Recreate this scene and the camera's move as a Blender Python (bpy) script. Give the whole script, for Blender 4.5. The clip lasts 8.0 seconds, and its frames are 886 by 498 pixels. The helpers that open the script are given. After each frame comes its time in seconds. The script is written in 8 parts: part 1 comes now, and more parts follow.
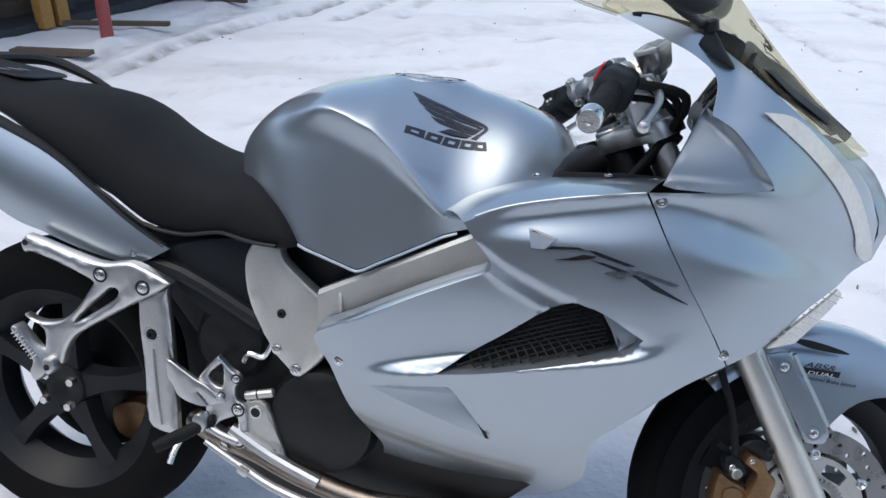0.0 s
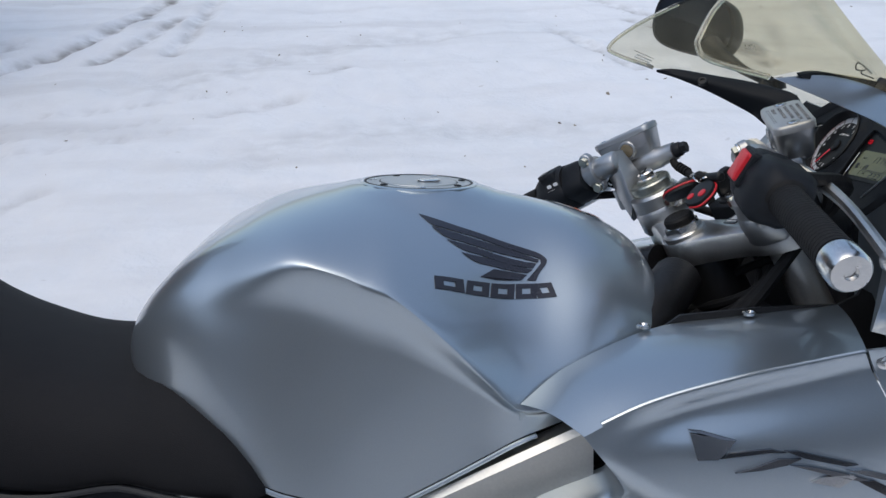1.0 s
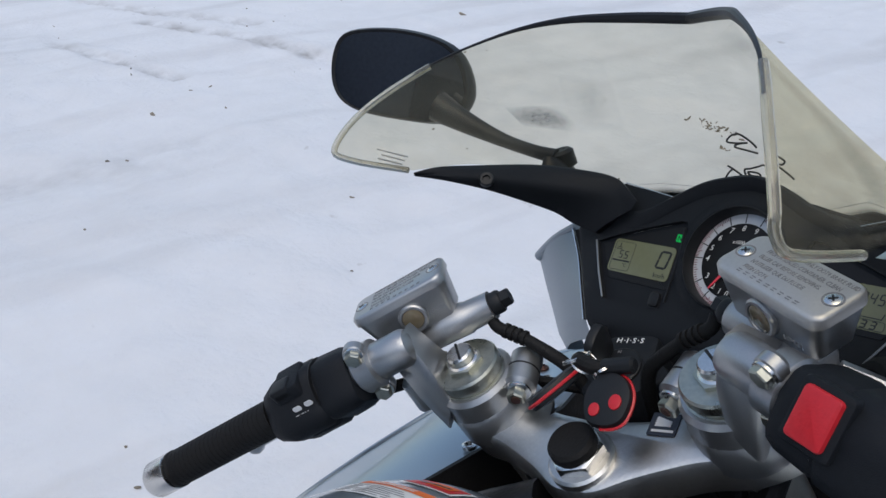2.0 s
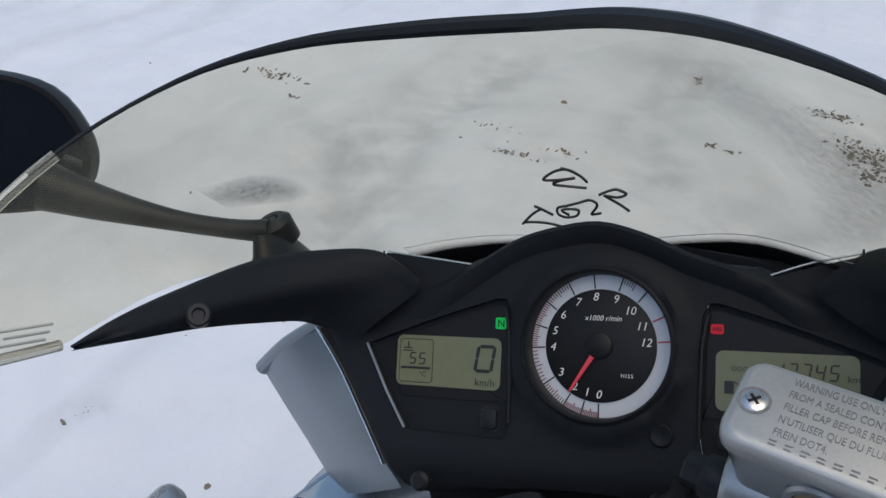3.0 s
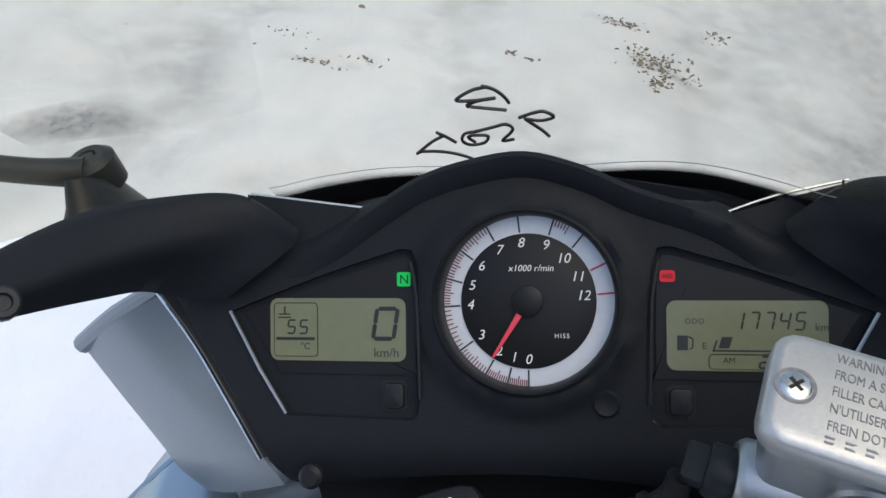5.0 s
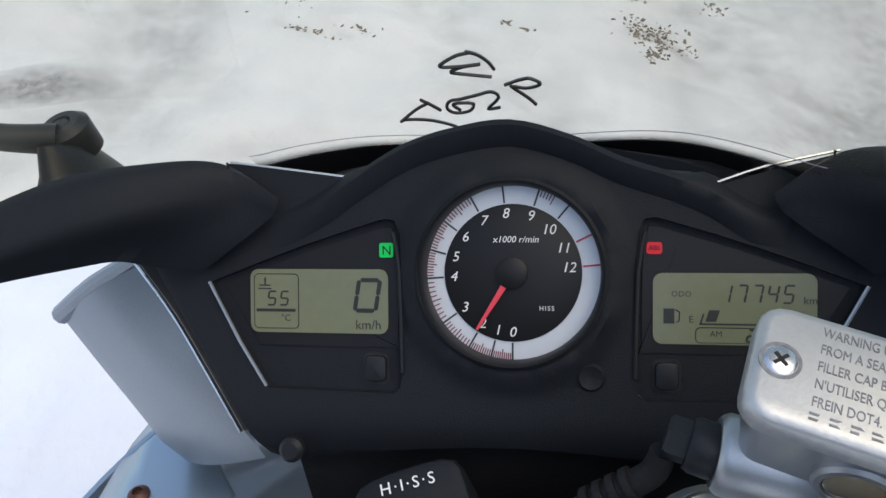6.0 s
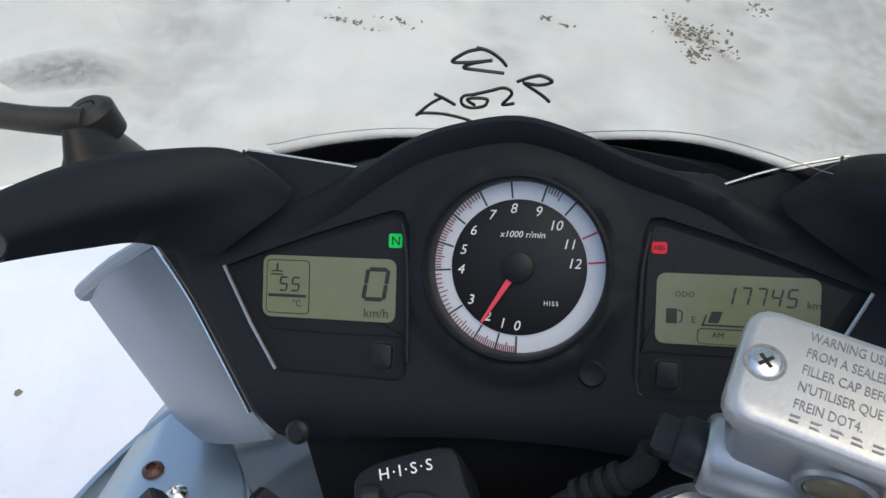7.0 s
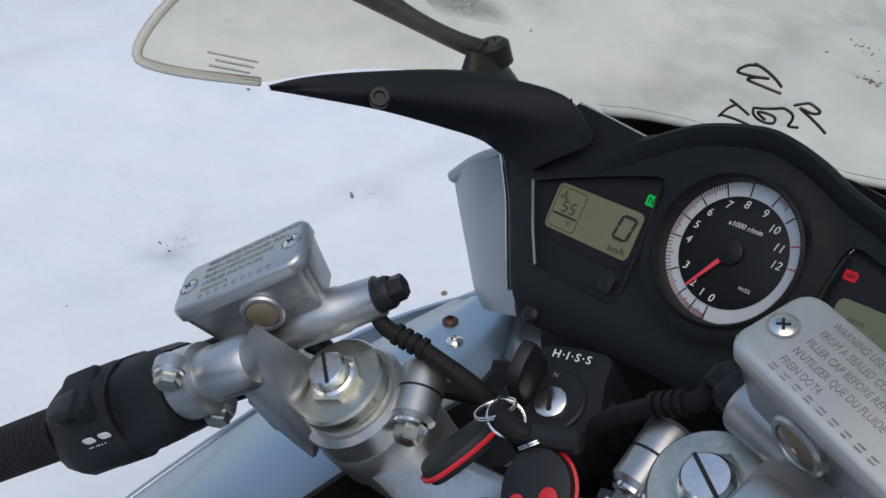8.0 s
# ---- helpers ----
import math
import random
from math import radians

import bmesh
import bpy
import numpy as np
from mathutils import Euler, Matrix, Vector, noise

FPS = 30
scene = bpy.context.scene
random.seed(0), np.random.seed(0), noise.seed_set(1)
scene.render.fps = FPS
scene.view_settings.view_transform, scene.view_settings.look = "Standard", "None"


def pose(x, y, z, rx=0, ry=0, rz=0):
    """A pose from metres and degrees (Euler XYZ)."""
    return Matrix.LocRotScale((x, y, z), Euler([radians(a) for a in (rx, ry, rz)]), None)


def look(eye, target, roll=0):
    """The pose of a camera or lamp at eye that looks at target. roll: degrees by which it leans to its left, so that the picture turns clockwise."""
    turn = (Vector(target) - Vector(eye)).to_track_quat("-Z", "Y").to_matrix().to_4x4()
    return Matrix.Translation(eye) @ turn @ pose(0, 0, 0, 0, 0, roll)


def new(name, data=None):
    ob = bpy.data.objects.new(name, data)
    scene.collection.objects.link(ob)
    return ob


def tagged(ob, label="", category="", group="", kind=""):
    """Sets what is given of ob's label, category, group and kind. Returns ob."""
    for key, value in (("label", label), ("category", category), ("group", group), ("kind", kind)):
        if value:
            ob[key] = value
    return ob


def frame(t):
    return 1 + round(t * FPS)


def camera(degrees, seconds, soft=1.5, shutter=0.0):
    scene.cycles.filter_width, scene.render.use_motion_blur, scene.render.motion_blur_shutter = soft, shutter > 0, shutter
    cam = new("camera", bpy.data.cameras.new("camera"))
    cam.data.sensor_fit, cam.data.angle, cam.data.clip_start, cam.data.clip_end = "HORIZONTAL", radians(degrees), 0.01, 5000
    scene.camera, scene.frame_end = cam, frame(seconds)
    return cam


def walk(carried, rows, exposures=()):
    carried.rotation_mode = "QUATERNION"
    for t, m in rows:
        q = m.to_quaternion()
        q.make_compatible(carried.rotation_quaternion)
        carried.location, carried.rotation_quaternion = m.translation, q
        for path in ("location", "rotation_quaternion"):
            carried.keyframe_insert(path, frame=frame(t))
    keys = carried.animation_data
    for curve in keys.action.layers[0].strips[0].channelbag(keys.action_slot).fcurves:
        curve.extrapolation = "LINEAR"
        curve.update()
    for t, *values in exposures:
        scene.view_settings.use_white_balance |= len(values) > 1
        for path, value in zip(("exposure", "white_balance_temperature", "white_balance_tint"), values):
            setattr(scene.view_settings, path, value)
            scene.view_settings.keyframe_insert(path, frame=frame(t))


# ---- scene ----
cam = camera(54.6, 8.0)
# rows in the machine's own upright frame; LEAN sets it down on its side stand
PATH = [
    (0, (1.135, -1.528, 1.056), (0.710, 0.370, 0.591), 2.5),
    (0.5, (0.854, -1.298, 1.073), (0.704, 0.648, 0.636), 0.4),
    (1, (0.726, -1.007, 1.132), (0.835, 0.944, 0.708), -1.9),
    (1.5, (0.671, -0.713, 1.187), (1.162, 1.178, 0.761), -5.0),
    (2, (0.710, -0.415, 1.252), (1.767, 1.192, 0.702), -8.6),
    (2.2, (0.753, -0.338, 1.265), (1.973, 1.122, 0.650), -10.0),
    (3.3, (0.872, -0.087, 1.297), (2.526, 0.583, 0.394), -12.7),
    (3.5, (0.874, -0.076, 1.297), (2.547, 0.513, 0.373), -12.4),
    (4, (0.934, -0.041, 1.288), (2.627, 0.402, 0.320), -11.1),
    (4.5, (0.944, -0.035, 1.274), (2.600, 0.368, 0.227), -9.2),
    (5, (0.939, -0.037, 1.270), (2.560, 0.347, 0.163), -8.1),
    (6.5, (0.949, -0.044, 1.262), (2.526, 0.336, 0.092), -7.9),
    (7, (0.943, -0.055, 1.266), (2.504, 0.398, 0.102), -7.5),
    (7.5, (0.925, -0.101, 1.266), (2.378, 0.705, 0.153), -7.2),
    (8, (0.887, -0.223, 1.275), (1.937, 1.146, 0.263), -4.7),
]
LEAN = pose(0, 0, 0, -14, 0, 0)
walk(cam, [(t, LEAN @ look(eye, target, roll)) for t, eye, target, roll in PATH],
     [(t, ev, 6680, 6) for t, ev in ((0.0, 0.36), (0.5, 0.36), (1.0, 0.08), (1.5, -0.12), (2.0, -0.03), (3.4, -0.06), (5.0, 0.48), (7.0, 0.52), (7.5, 0.45), (8.0, 0.08))])

# ---- world and light ----
world = bpy.data.worlds.new("sky")
scene.world = world
world.use_nodes = True
wn = world.node_tree.nodes
wl = world.node_tree.links
sky = wn.new("ShaderNodeTexSky")
sky.sky_type = "NISHITA"
sky.sun_disc = False
sky.sun_elevation = radians(69)
sky.sun_rotation = radians(229)
sky.air_density, sky.dust_density, sky.ozone_density = 1.0, 2.4, 0.9
wn["Background"].inputs["Strength"].default_value = 0.195
wl.new(sky.outputs["Color"], wn["Background"].inputs["Color"])
sun_data = bpy.data.lights.new("sun", "SUN")
sun_data.energy, sun_data.angle, sun_data.color = 0.55, radians(60), (1.0, 0.97, 0.93)
sun = new("sun", sun_data)
sun.matrix_world = look((-0.8, -0.7, 2.8), (0, 0, 0))


# ---- materials ----
def material(name, color=(0.5, 0.5, 0.5), rough=0.5, metal=0.0, coat=0.0, spread=0.12, scale=8.0, fine=120.0,
             bump=0.0, bump_scale=300.0, rough_spread=0.12, emit=0.0, second=None, second_at=0.6, ior=1.45, spec=0.5):
    """A principled material with large and small mottling of colour and gloss, and a fine relief."""
    m = bpy.data.materials.new(name)
    m.use_nodes = True
    n, l = m.node_tree.nodes, m.node_tree.links
    b = n["Principled BSDF"]
    b.inputs["Metallic"].default_value, b.inputs["Coat Weight"].default_value = metal, coat
    b.inputs["Coat Roughness"].default_value = 0.06
    b.inputs["IOR"].default_value = ior
    b.inputs["Specular IOR Level"].default_value = spec
    co = n.new("ShaderNodeTexCoord")
    big, small = n.new("ShaderNodeTexNoise"), n.new("ShaderNodeTexNoise")
    big.inputs["Scale"].default_value, small.inputs["Scale"].default_value = scale, fine
    big.inputs["Detail"].default_value, small.inputs["Detail"].default_value = 5, 3
    l.new(co.outputs["Object"], big.inputs["Vector"])
    l.new(co.outputs["Object"], small.inputs["Vector"])
    mixn = n.new("ShaderNodeMath")
    mixn.operation = "ADD"
    l.new(big.outputs["Fac"], mixn.inputs[0])
    l.new(small.outputs["Fac"], mixn.inputs[1])
    ramp = n.new("ShaderNodeMapRange")
    ramp.inputs["From Min"].default_value, ramp.inputs["From Max"].default_value = 0.6, 1.4
    l.new(mixn.outputs[0], ramp.inputs["Value"])
    mix = n.new("ShaderNodeMix")
    mix.data_type = "RGBA"
    lo = [c * (1 - spread) for c in color] + [1]
    hi = [min(1, c * (1 + spread)) for c in color] + [1]
    mix.inputs["A"].default_value, mix.inputs["B"].default_value = lo, hi
    l.new(ramp.outputs["Result"], mix.inputs["Factor"])
    out = mix.outputs["Result"]
    if second:
        step = n.new("ShaderNodeMapRange")
        step.inputs["From Min"].default_value, step.inputs["From Max"].default_value = second_at, second_at + 0.12
        l.new(big.outputs["Fac"], step.inputs["Value"])
        over = n.new("ShaderNodeMix")
        over.data_type = "RGBA"
        over.inputs["B"].default_value = (*second, 1)
        l.new(step.outputs["Result"], over.inputs["Factor"])
        l.new(out, over.inputs["A"])
        out = over.outputs["Result"]
    l.new(out, b.inputs["Base Color"])
    rr = n.new("ShaderNodeMapRange")
    rr.inputs["To Min"].default_value, rr.inputs["To Max"].default_value = max(0.02, rough - rough_spread / 2), rough + rough_spread / 2
    l.new(big.outputs["Fac"], rr.inputs["Value"])
    rr.inputs["From Min"].default_value, rr.inputs["From Max"].default_value = 0.3, 0.7
    l.new(rr.outputs["Result"], b.inputs["Roughness"])
    if bump:
        tex, bp = n.new("ShaderNodeTexNoise"), n.new("ShaderNodeBump")
        tex.inputs["Scale"].default_value, tex.inputs["Detail"].default_value = bump_scale, 4
        bp.inputs["Strength"].default_value, bp.inputs["Distance"].default_value = bump, 0.002
        l.new(co.outputs["Object"], tex.inputs["Vector"])
        l.new(tex.outputs["Fac"], bp.inputs["Height"])
        l.new(bp.outputs["Normal"], b.inputs["Normal"])
    if emit:
        b.inputs["Emission Color"].default_value = (*color, 1)
        b.inputs["Emission Strength"].default_value = emit
    return m


SILVER = material("silver_paint", (0.385, 0.44, 0.485), 0.33, 0.85, 0.9, 0.05, 3, 900, 0.03, 900, 0.05)
SILVER_IN = material("silver_plastic", (0.28, 0.315, 0.35), 0.42, 0.7, 0.1, 0.06, 5, 700, 0.05, 700, 0.08)
ALLOY = material("satin_alloy", (0.62, 0.62, 0.61), 0.36, 1.0, 0, 0.08, 20, 300, 0.12, 500, 0.14)
CAST = material("cast_alloy", (0.43, 0.44, 0.45), 0.38, 0.9, 0.15, 0.08, 25, 900, 0.05, 1500, 0.12)
FRAME = material("frame_alloy", (0.66, 0.65, 0.61), 0.40, 0.9, 0, 0.07, 12, 300, 0.12, 420, 0.12)
STEEL = material("bright_steel", (0.72, 0.71, 0.69), 0.22, 1.0, 0, 0.10, 40, 400, 0.05, 400, 0.18)
NUT = material("zinc_plated_steel", (0.44, 0.45, 0.40), 0.36, 1.0, 0, 0.15, 60, 300, 0.1, 500, 0.2)
RUST = material("rusty_bolt_steel", (0.11, 0.06, 0.05), 0.5, 0.7, 0, 0.3, 80, 300, 0.2, 500, 0.2)
BLACK = material("black_plastic", (0.0105, 0.0125, 0.0160), 0.58, 0, 0, 0.15, 9, 500, 0.2, 1400, 0.12, spec=0.24)
SATIN = material("satin_black_plastic", (0.015, 0.0165, 0.019), 0.44, 0, 0, 0.15, 12, 300, 0.08, 900, 0.12, spec=0.28)
DARK = material("dull_black_plastic", (0.008, 0.008, 0.009), 0.55, 0, 0, 0.3, 20, 200, 0.2, 300, 0.2)
ENGINE = material("black_engine_paint", (0.011, 0.011, 0.012), 0.42, 0.2, 0, 0.3, 20, 200, 0.2, 300, 0.2)
RUBBER = material("black_rubber", (0.011, 0.011, 0.0115), 0.66, 0, 0, 0.2, 30, 400, 0.3, 500, 0.15, spec=0.25)
TYRE = material("tyre_rubber", (0.007, 0.007, 0.0075), 0.82, 0, 0, 0.25, 12, 300, 0.3, 300, 0.12, spec=0.10)
VINYL = material("seat_vinyl", (0.011, 0.011, 0.0125), 0.74, 0, 0, 0.15, 6, 400, 0.5, 1100, 0.12, spec=0.25)
GRILLE = material("grille_black", (0.008, 0.008, 0.0085), 0.5, 0, 0, 0.2, 30, 300, 0, 300, spec=0.3)
PIPE = material("heat_stained_steel", (0.30, 0.26, 0.22), 0.36, 1.0, 0, 0.25, 14, 200, 0.1, 400, 0.2)
GOLD = material("gold_anodised", (0.28, 0.165, 0.085), 0.42, 0.8, 0, 0.2, 40, 200, 0.2, 500, 0.2)
DISC = material("brake_disc_steel", (0.40, 0.40, 0.40), 0.32, 1.0, 0, 0.1, 30, 500, 0.1, 800, 0.15)
DECAL = material("dark_decal", (0.018, 0.018, 0.026), 0.3, 0, 0.4, 0.1, 20, 300)
CHROME = material("pale_chrome_badge", (0.42, 0.42, 0.42), 0.25, 1.0, 0, 0.1, 20, 300)
BADGE = material("chrome_badge", (0.17, 0.17, 0.175), 0.18, 1.0, 0, 0.1, 20, 300)
WHITE = material("white_print", (0.78, 0.78, 0.78), 0.5, 0, 0, 0.04, 20, 200)
GREYTX = material("worn_grey_print", (0.20, 0.20, 0.21), 0.6, 0, 0, 0.4, 80, 400)
RED = material("red_plastic", (0.55, 0.02, 0.03), 0.35, 0, 0, 0.1, 20, 300, 0.1, 600)
NEEDLE = material("red_needle", (0.75, 0.06, 0.09), 0.4, 0, 0, 0.05, 20, 300)
DIALRED = material("dial_red", (0.5, 0.03, 0.06), 0.5, 0, 0, 0.05, 20, 300)
ORANGE = material("orange_print", (0.75, 0.16, 0.03), 0.45, 0, 0, 0.08, 20, 300)
LABELW = material("white_sticker", (0.72, 0.72, 0.70), 0.42, 0, 0, 0.05, 20, 300)
LCD = material("lcd_glass", (0.165, 0.175, 0.105), 0.22, 0, 0, 0.05, 15, 200, 0, 100, 0.04)
LCDINK = material("lcd_segment", (0.022, 0.024, 0.022), 0.4, 0, 0, 0.1, 20, 300)
TICKRED = material("dark_red_tick", (0.16, 0.02, 0.035), 0.5, 0, 0, 0.05, 20, 300)
DIALRING = material("dial_silver_ring", (0.60, 0.61, 0.63), 0.42, 0.25, 0, 0.04, 20, 300, 0, 300, 0.05)
DIAL = material("dial_black", (0.011, 0.011, 0.012), 0.40, 0, 0, 0.08, 20, 300, spec=0.3)
GREEN = material("lit_green_lamp", (0.0, 0.42, 0.07), 0.4, 0, 0, 0, 5, 50, emit=0.26)
REDLIT = material("lit_red_lamp", (0.50, 0.004, 0.015), 0.4, 0, 0, 0, 5, 50, emit=0.18)
SIGHT = material("sight_glass_fluid", (0.17, 0.14, 0.09), 0.12, 0, 0.5, 0.15, 60, 300)
MIRROR = material("mirror_glass", (0.30, 0.32, 0.36), 0.02, 1.0, 0, 0.0, 5, 50, 0, 100, 0.0)
LENS = material("headlight_lens", (0.72, 0.70, 0.63), 0.12, 0.0, 1.0, 0.1, 20, 120, 0.3, 60)
LIDM = material("worn_pale_lid", (0.50, 0.50, 0.49), 0.46, 0.75, 0, 0.06, 60, 500, 0.08, 700, 0.14)
DIRT = material("dried_mud", (0.20, 0.175, 0.14), 0.85, 0, 0, 0.3, 60, 300, 0.3, 500)
ETCH = material("pale_etched_print", (0.52, 0.51, 0.46), 0.6, 0, 0, 0.1, 40, 300)
POST_RED = material("red_painted_post", (0.33, 0.07, 0.07), 0.55, 0, 0, 0.2, 6, 60, 0.2, 80)
TIMBER = material("old_timber", (0.10, 0.075, 0.055), 0.8, 0, 0, 0.4, 6, 80, 0.4, 60)
OCHRE = material("ochre_painted_steel", (0.36, 0.19, 0.05), 0.6, 0, 0, 0.3, 8, 80, 0.2, 60)
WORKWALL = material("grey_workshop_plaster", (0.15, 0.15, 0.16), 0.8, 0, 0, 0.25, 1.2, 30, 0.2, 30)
SHEDWALL = material("dark_shed_cladding", (0.035, 0.037, 0.042), 0.7, 0, 0, 0.4, 2, 40, 0.3, 30)


def clear_plastic():
    """Aged, slightly yellow acrylic with a haze of dust and dried drops."""
    m = bpy.data.materials.new("aged_clear_acrylic")
    m.use_nodes = True
    n, l = m.node_tree.nodes, m.node_tree.links
    b = n["Principled BSDF"]
    b.inputs["Base Color"].default_value = (0.70, 0.66, 0.50, 1)
    b.inputs["Roughness"].default_value = 0.12
    tr = n.new("ShaderNodeBsdfTransparent")
    tr.inputs["Color"].default_value = (0.85, 0.815, 0.69, 1)
    co = n.new("ShaderNodeTexCoord")
    a, c = n.new("ShaderNodeTexNoise"), n.new("ShaderNodeTexNoise")
    a.inputs["Scale"].default_value, a.inputs["Detail"].default_value = 4, 5
    c.inputs["Scale"].default_value, c.inputs["Detail"].default_value = 14, 4
    for t in (a, c):
        l.new(co.outputs["Object"], t.inputs["Vector"])
    mul = n.new("ShaderNodeMath")
    mul.operation = "MULTIPLY"
    l.new(a.outputs["Fac"], mul.inputs[0])
    l.new(c.outputs["Fac"], mul.inputs[1])
    mr = n.new("ShaderNodeMapRange")
    mr.inputs["From Min"].default_value, mr.inputs["From Max"].default_value = 0.16, 0.36
    mr.inputs["To Min"].default_value, mr.inputs["To Max"].default_value = 0.03, 0.22
    l.new(mul.outputs[0], mr.inputs["Value"])
    mix = n.new("ShaderNodeMixShader")
    l.new(mr.outputs["Result"], mix.inputs["Fac"])
    l.new(tr.outputs[0], mix.inputs[1])
    l.new(b.outputs[0], mix.inputs[2])
    l.new(mix.outputs[0], n["Material Output"].inputs["Surface"])
    return m


def clear_rim():
    """The thick rounded edge of the screen: pale, polished acrylic."""
    m = material("polished_acrylic_edge", (0.74, 0.71, 0.60), 0.10, 0, 0, 0.04, 30, 300, 0, 300, 0.05, ior=1.49)
    m.node_tree.nodes["Principled BSDF"].inputs["Transmission Weight"].default_value = 0.85
    return m


def snow():
    """Trodden, wet snow: white with grey-brown wheel streaks and specks of grit."""
    m = material("trodden_snow", (0.71, 0.725, 0.75), 0.6, 0, 0, 0.05, 0.5, 6, 0.0)
    n, l = m.node_tree.nodes, m.node_tree.links
    b = n["Principled BSDF"]
    co = n.new("ShaderNodeTexCoord")
    mp = n.new("ShaderNodeMapping")
    mp.inputs["Rotation"].default_value = (0, 0, radians(24))
    mp.inputs["Scale"].default_value = (0.35, 2.4, 1)
    l.new(co.outputs["Object"], mp.inputs["Vector"])
    st, gr, re = n.new("ShaderNodeTexNoise"), n.new("ShaderNodeTexNoise"), n.new("ShaderNodeTexNoise")
    st.inputs["Scale"].default_value, st.inputs["Detail"].default_value = 1.1, 8
    gr.inputs["Scale"].default_value, gr.inputs["Detail"].default_value = 9, 6
    re.inputs["Scale"].default_value, re.inputs["Detail"].default_value = 7, 6
    l.new(mp.outputs[0], st.inputs["Vector"])
    l.new(co.outputs["Object"], gr.inputs["Vector"])
    l.new(co.outputs["Object"], re.inputs["Vector"])
    base = b.inputs["Base Color"].links[0].from_socket
    for src, lo, hi, col, amount in ((st, 0.50, 0.74, (0.46, 0.46, 0.47, 1), 0.48), (gr, 0.71, 0.80, (0.22, 0.20, 0.17, 1), 0.5)):
        mr = n.new("ShaderNodeMapRange")
        mr.inputs["From Min"].default_value, mr.inputs["From Max"].default_value = lo, hi
        mr.inputs["To Max"].default_value = amount
        l.new(src.outputs["Fac"], mr.inputs["Value"])
        mx = n.new("ShaderNodeMix")
        mx.data_type = "RGBA"
        mx.inputs["B"].default_value = col
        l.new(mr.outputs["Result"], mx.inputs["Factor"])
        l.new(base, mx.inputs["A"])
        base = mx.outputs["Result"]
    # wheel streaks, broken up by the grain of the slush
    at = n.new("ShaderNodeAttribute")
    at.attribute_name = "dirt"
    tear = n.new("ShaderNodeMapRange")
    tear.inputs["From Min"].default_value, tear.inputs["From Max"].default_value = 0.35, 0.65
    l.new(re.outputs["Fac"], tear.inputs["Value"])
    am = n.new("ShaderNodeMath")
    am.operation = "MULTIPLY"
    l.new(at.outputs["Fac"], am.inputs[0])
    l.new(tear.outputs["Result"], am.inputs[1])
    mx = n.new("ShaderNodeMix")
    mx.data_type = "RGBA"
    mx.inputs["B"].default_value = (0.15, 0.14, 0.13, 1)
    l.new(am.outputs[0], mx.inputs["Factor"])
    l.new(base, mx.inputs["A"])
    l.new(mx.outputs["Result"], b.inputs["Base Color"])
    bp = n.new("ShaderNodeBump")
    bp.inputs["Strength"].default_value, bp.inputs["Distance"].default_value = 0.42, 0.035
    fi, ad = n.new("ShaderNodeTexNoise"), n.new("ShaderNodeMath")
    fi.inputs["Scale"].default_value, fi.inputs["Detail"].default_value = 34, 5
    l.new(co.outputs["Object"], fi.inputs["Vector"])
    ad.operation = "MULTIPLY_ADD"
    ad.inputs[1].default_value = 0.40
    l.new(fi.outputs["Fac"], ad.inputs[0])
    l.new(re.outputs["Fac"], ad.inputs[2])
    l.new(ad.outputs[0], bp.inputs["Height"])
    l.new(bp.outputs["Normal"], b.inputs["Normal"])
    b.inputs["Subsurface Weight"].default_value = 0.0
    return m


def faded_print(name, color, attribute, rough=0.6, low=0.55):
    """A film over clear plastic; the named attribute says how densely it is printed or smeared."""
    m = bpy.data.materials.new(name)
    m.use_nodes = True
    n, l = m.node_tree.nodes, m.node_tree.links
    b = n["Principled BSDF"]
    b.inputs["Base Color"].default_value, b.inputs["Roughness"].default_value = (*color, 1), rough
    tr, at, mix = n.new("ShaderNodeBsdfTransparent"), n.new("ShaderNodeAttribute"), n.new("ShaderNodeMixShader")
    at.attribute_name = attribute
    co, tx, mul = n.new("ShaderNodeTexCoord"), n.new("ShaderNodeTexNoise"), n.new("ShaderNodeMapRange")
    tx.inputs["Scale"].default_value, tx.inputs["Detail"].default_value = 260, 3
    mul.inputs["From Min"].default_value, mul.inputs["From Max"].default_value = 0.3, 0.7
    mul.inputs["To Min"].default_value, mul.inputs["To Max"].default_value = low, 1.0
    l.new(co.outputs["Object"], tx.inputs["Vector"])
    l.new(tx.outputs["Fac"], mul.inputs["Value"])
    pr = n.new("ShaderNodeMath")
    pr.operation = "MULTIPLY"
    l.new(at.outputs["Fac"], pr.inputs[0])
    l.new(mul.outputs["Result"], pr.inputs[1])
    l.new(pr.outputs[0], mix.inputs["Fac"])
    l.new(tr.outputs[0], mix.inputs[1])
    l.new(b.outputs[0], mix.inputs[2])
    l.new(mix.outputs[0], n["Material Output"].inputs["Surface"])
    return m


RIM = clear_rim()
FRIT = faded_print("faded_black_print", (0.012, 0.012, 0.013), "cover", 0.6, 0.97)
SMEAR = faded_print("wet_grey_smear", (0.30, 0.30, 0.28), "cover", 0.25)
PEN = material("felt_pen_ink", (0.045, 0.043, 0.04), 0.5, 0, 0, 0.3, 200, 600)
ACRYLIC = clear_plastic()
SNOW = snow()


# ---- mesh tools ----
PLACE = []  # the pose of the group that is being built, while there is one


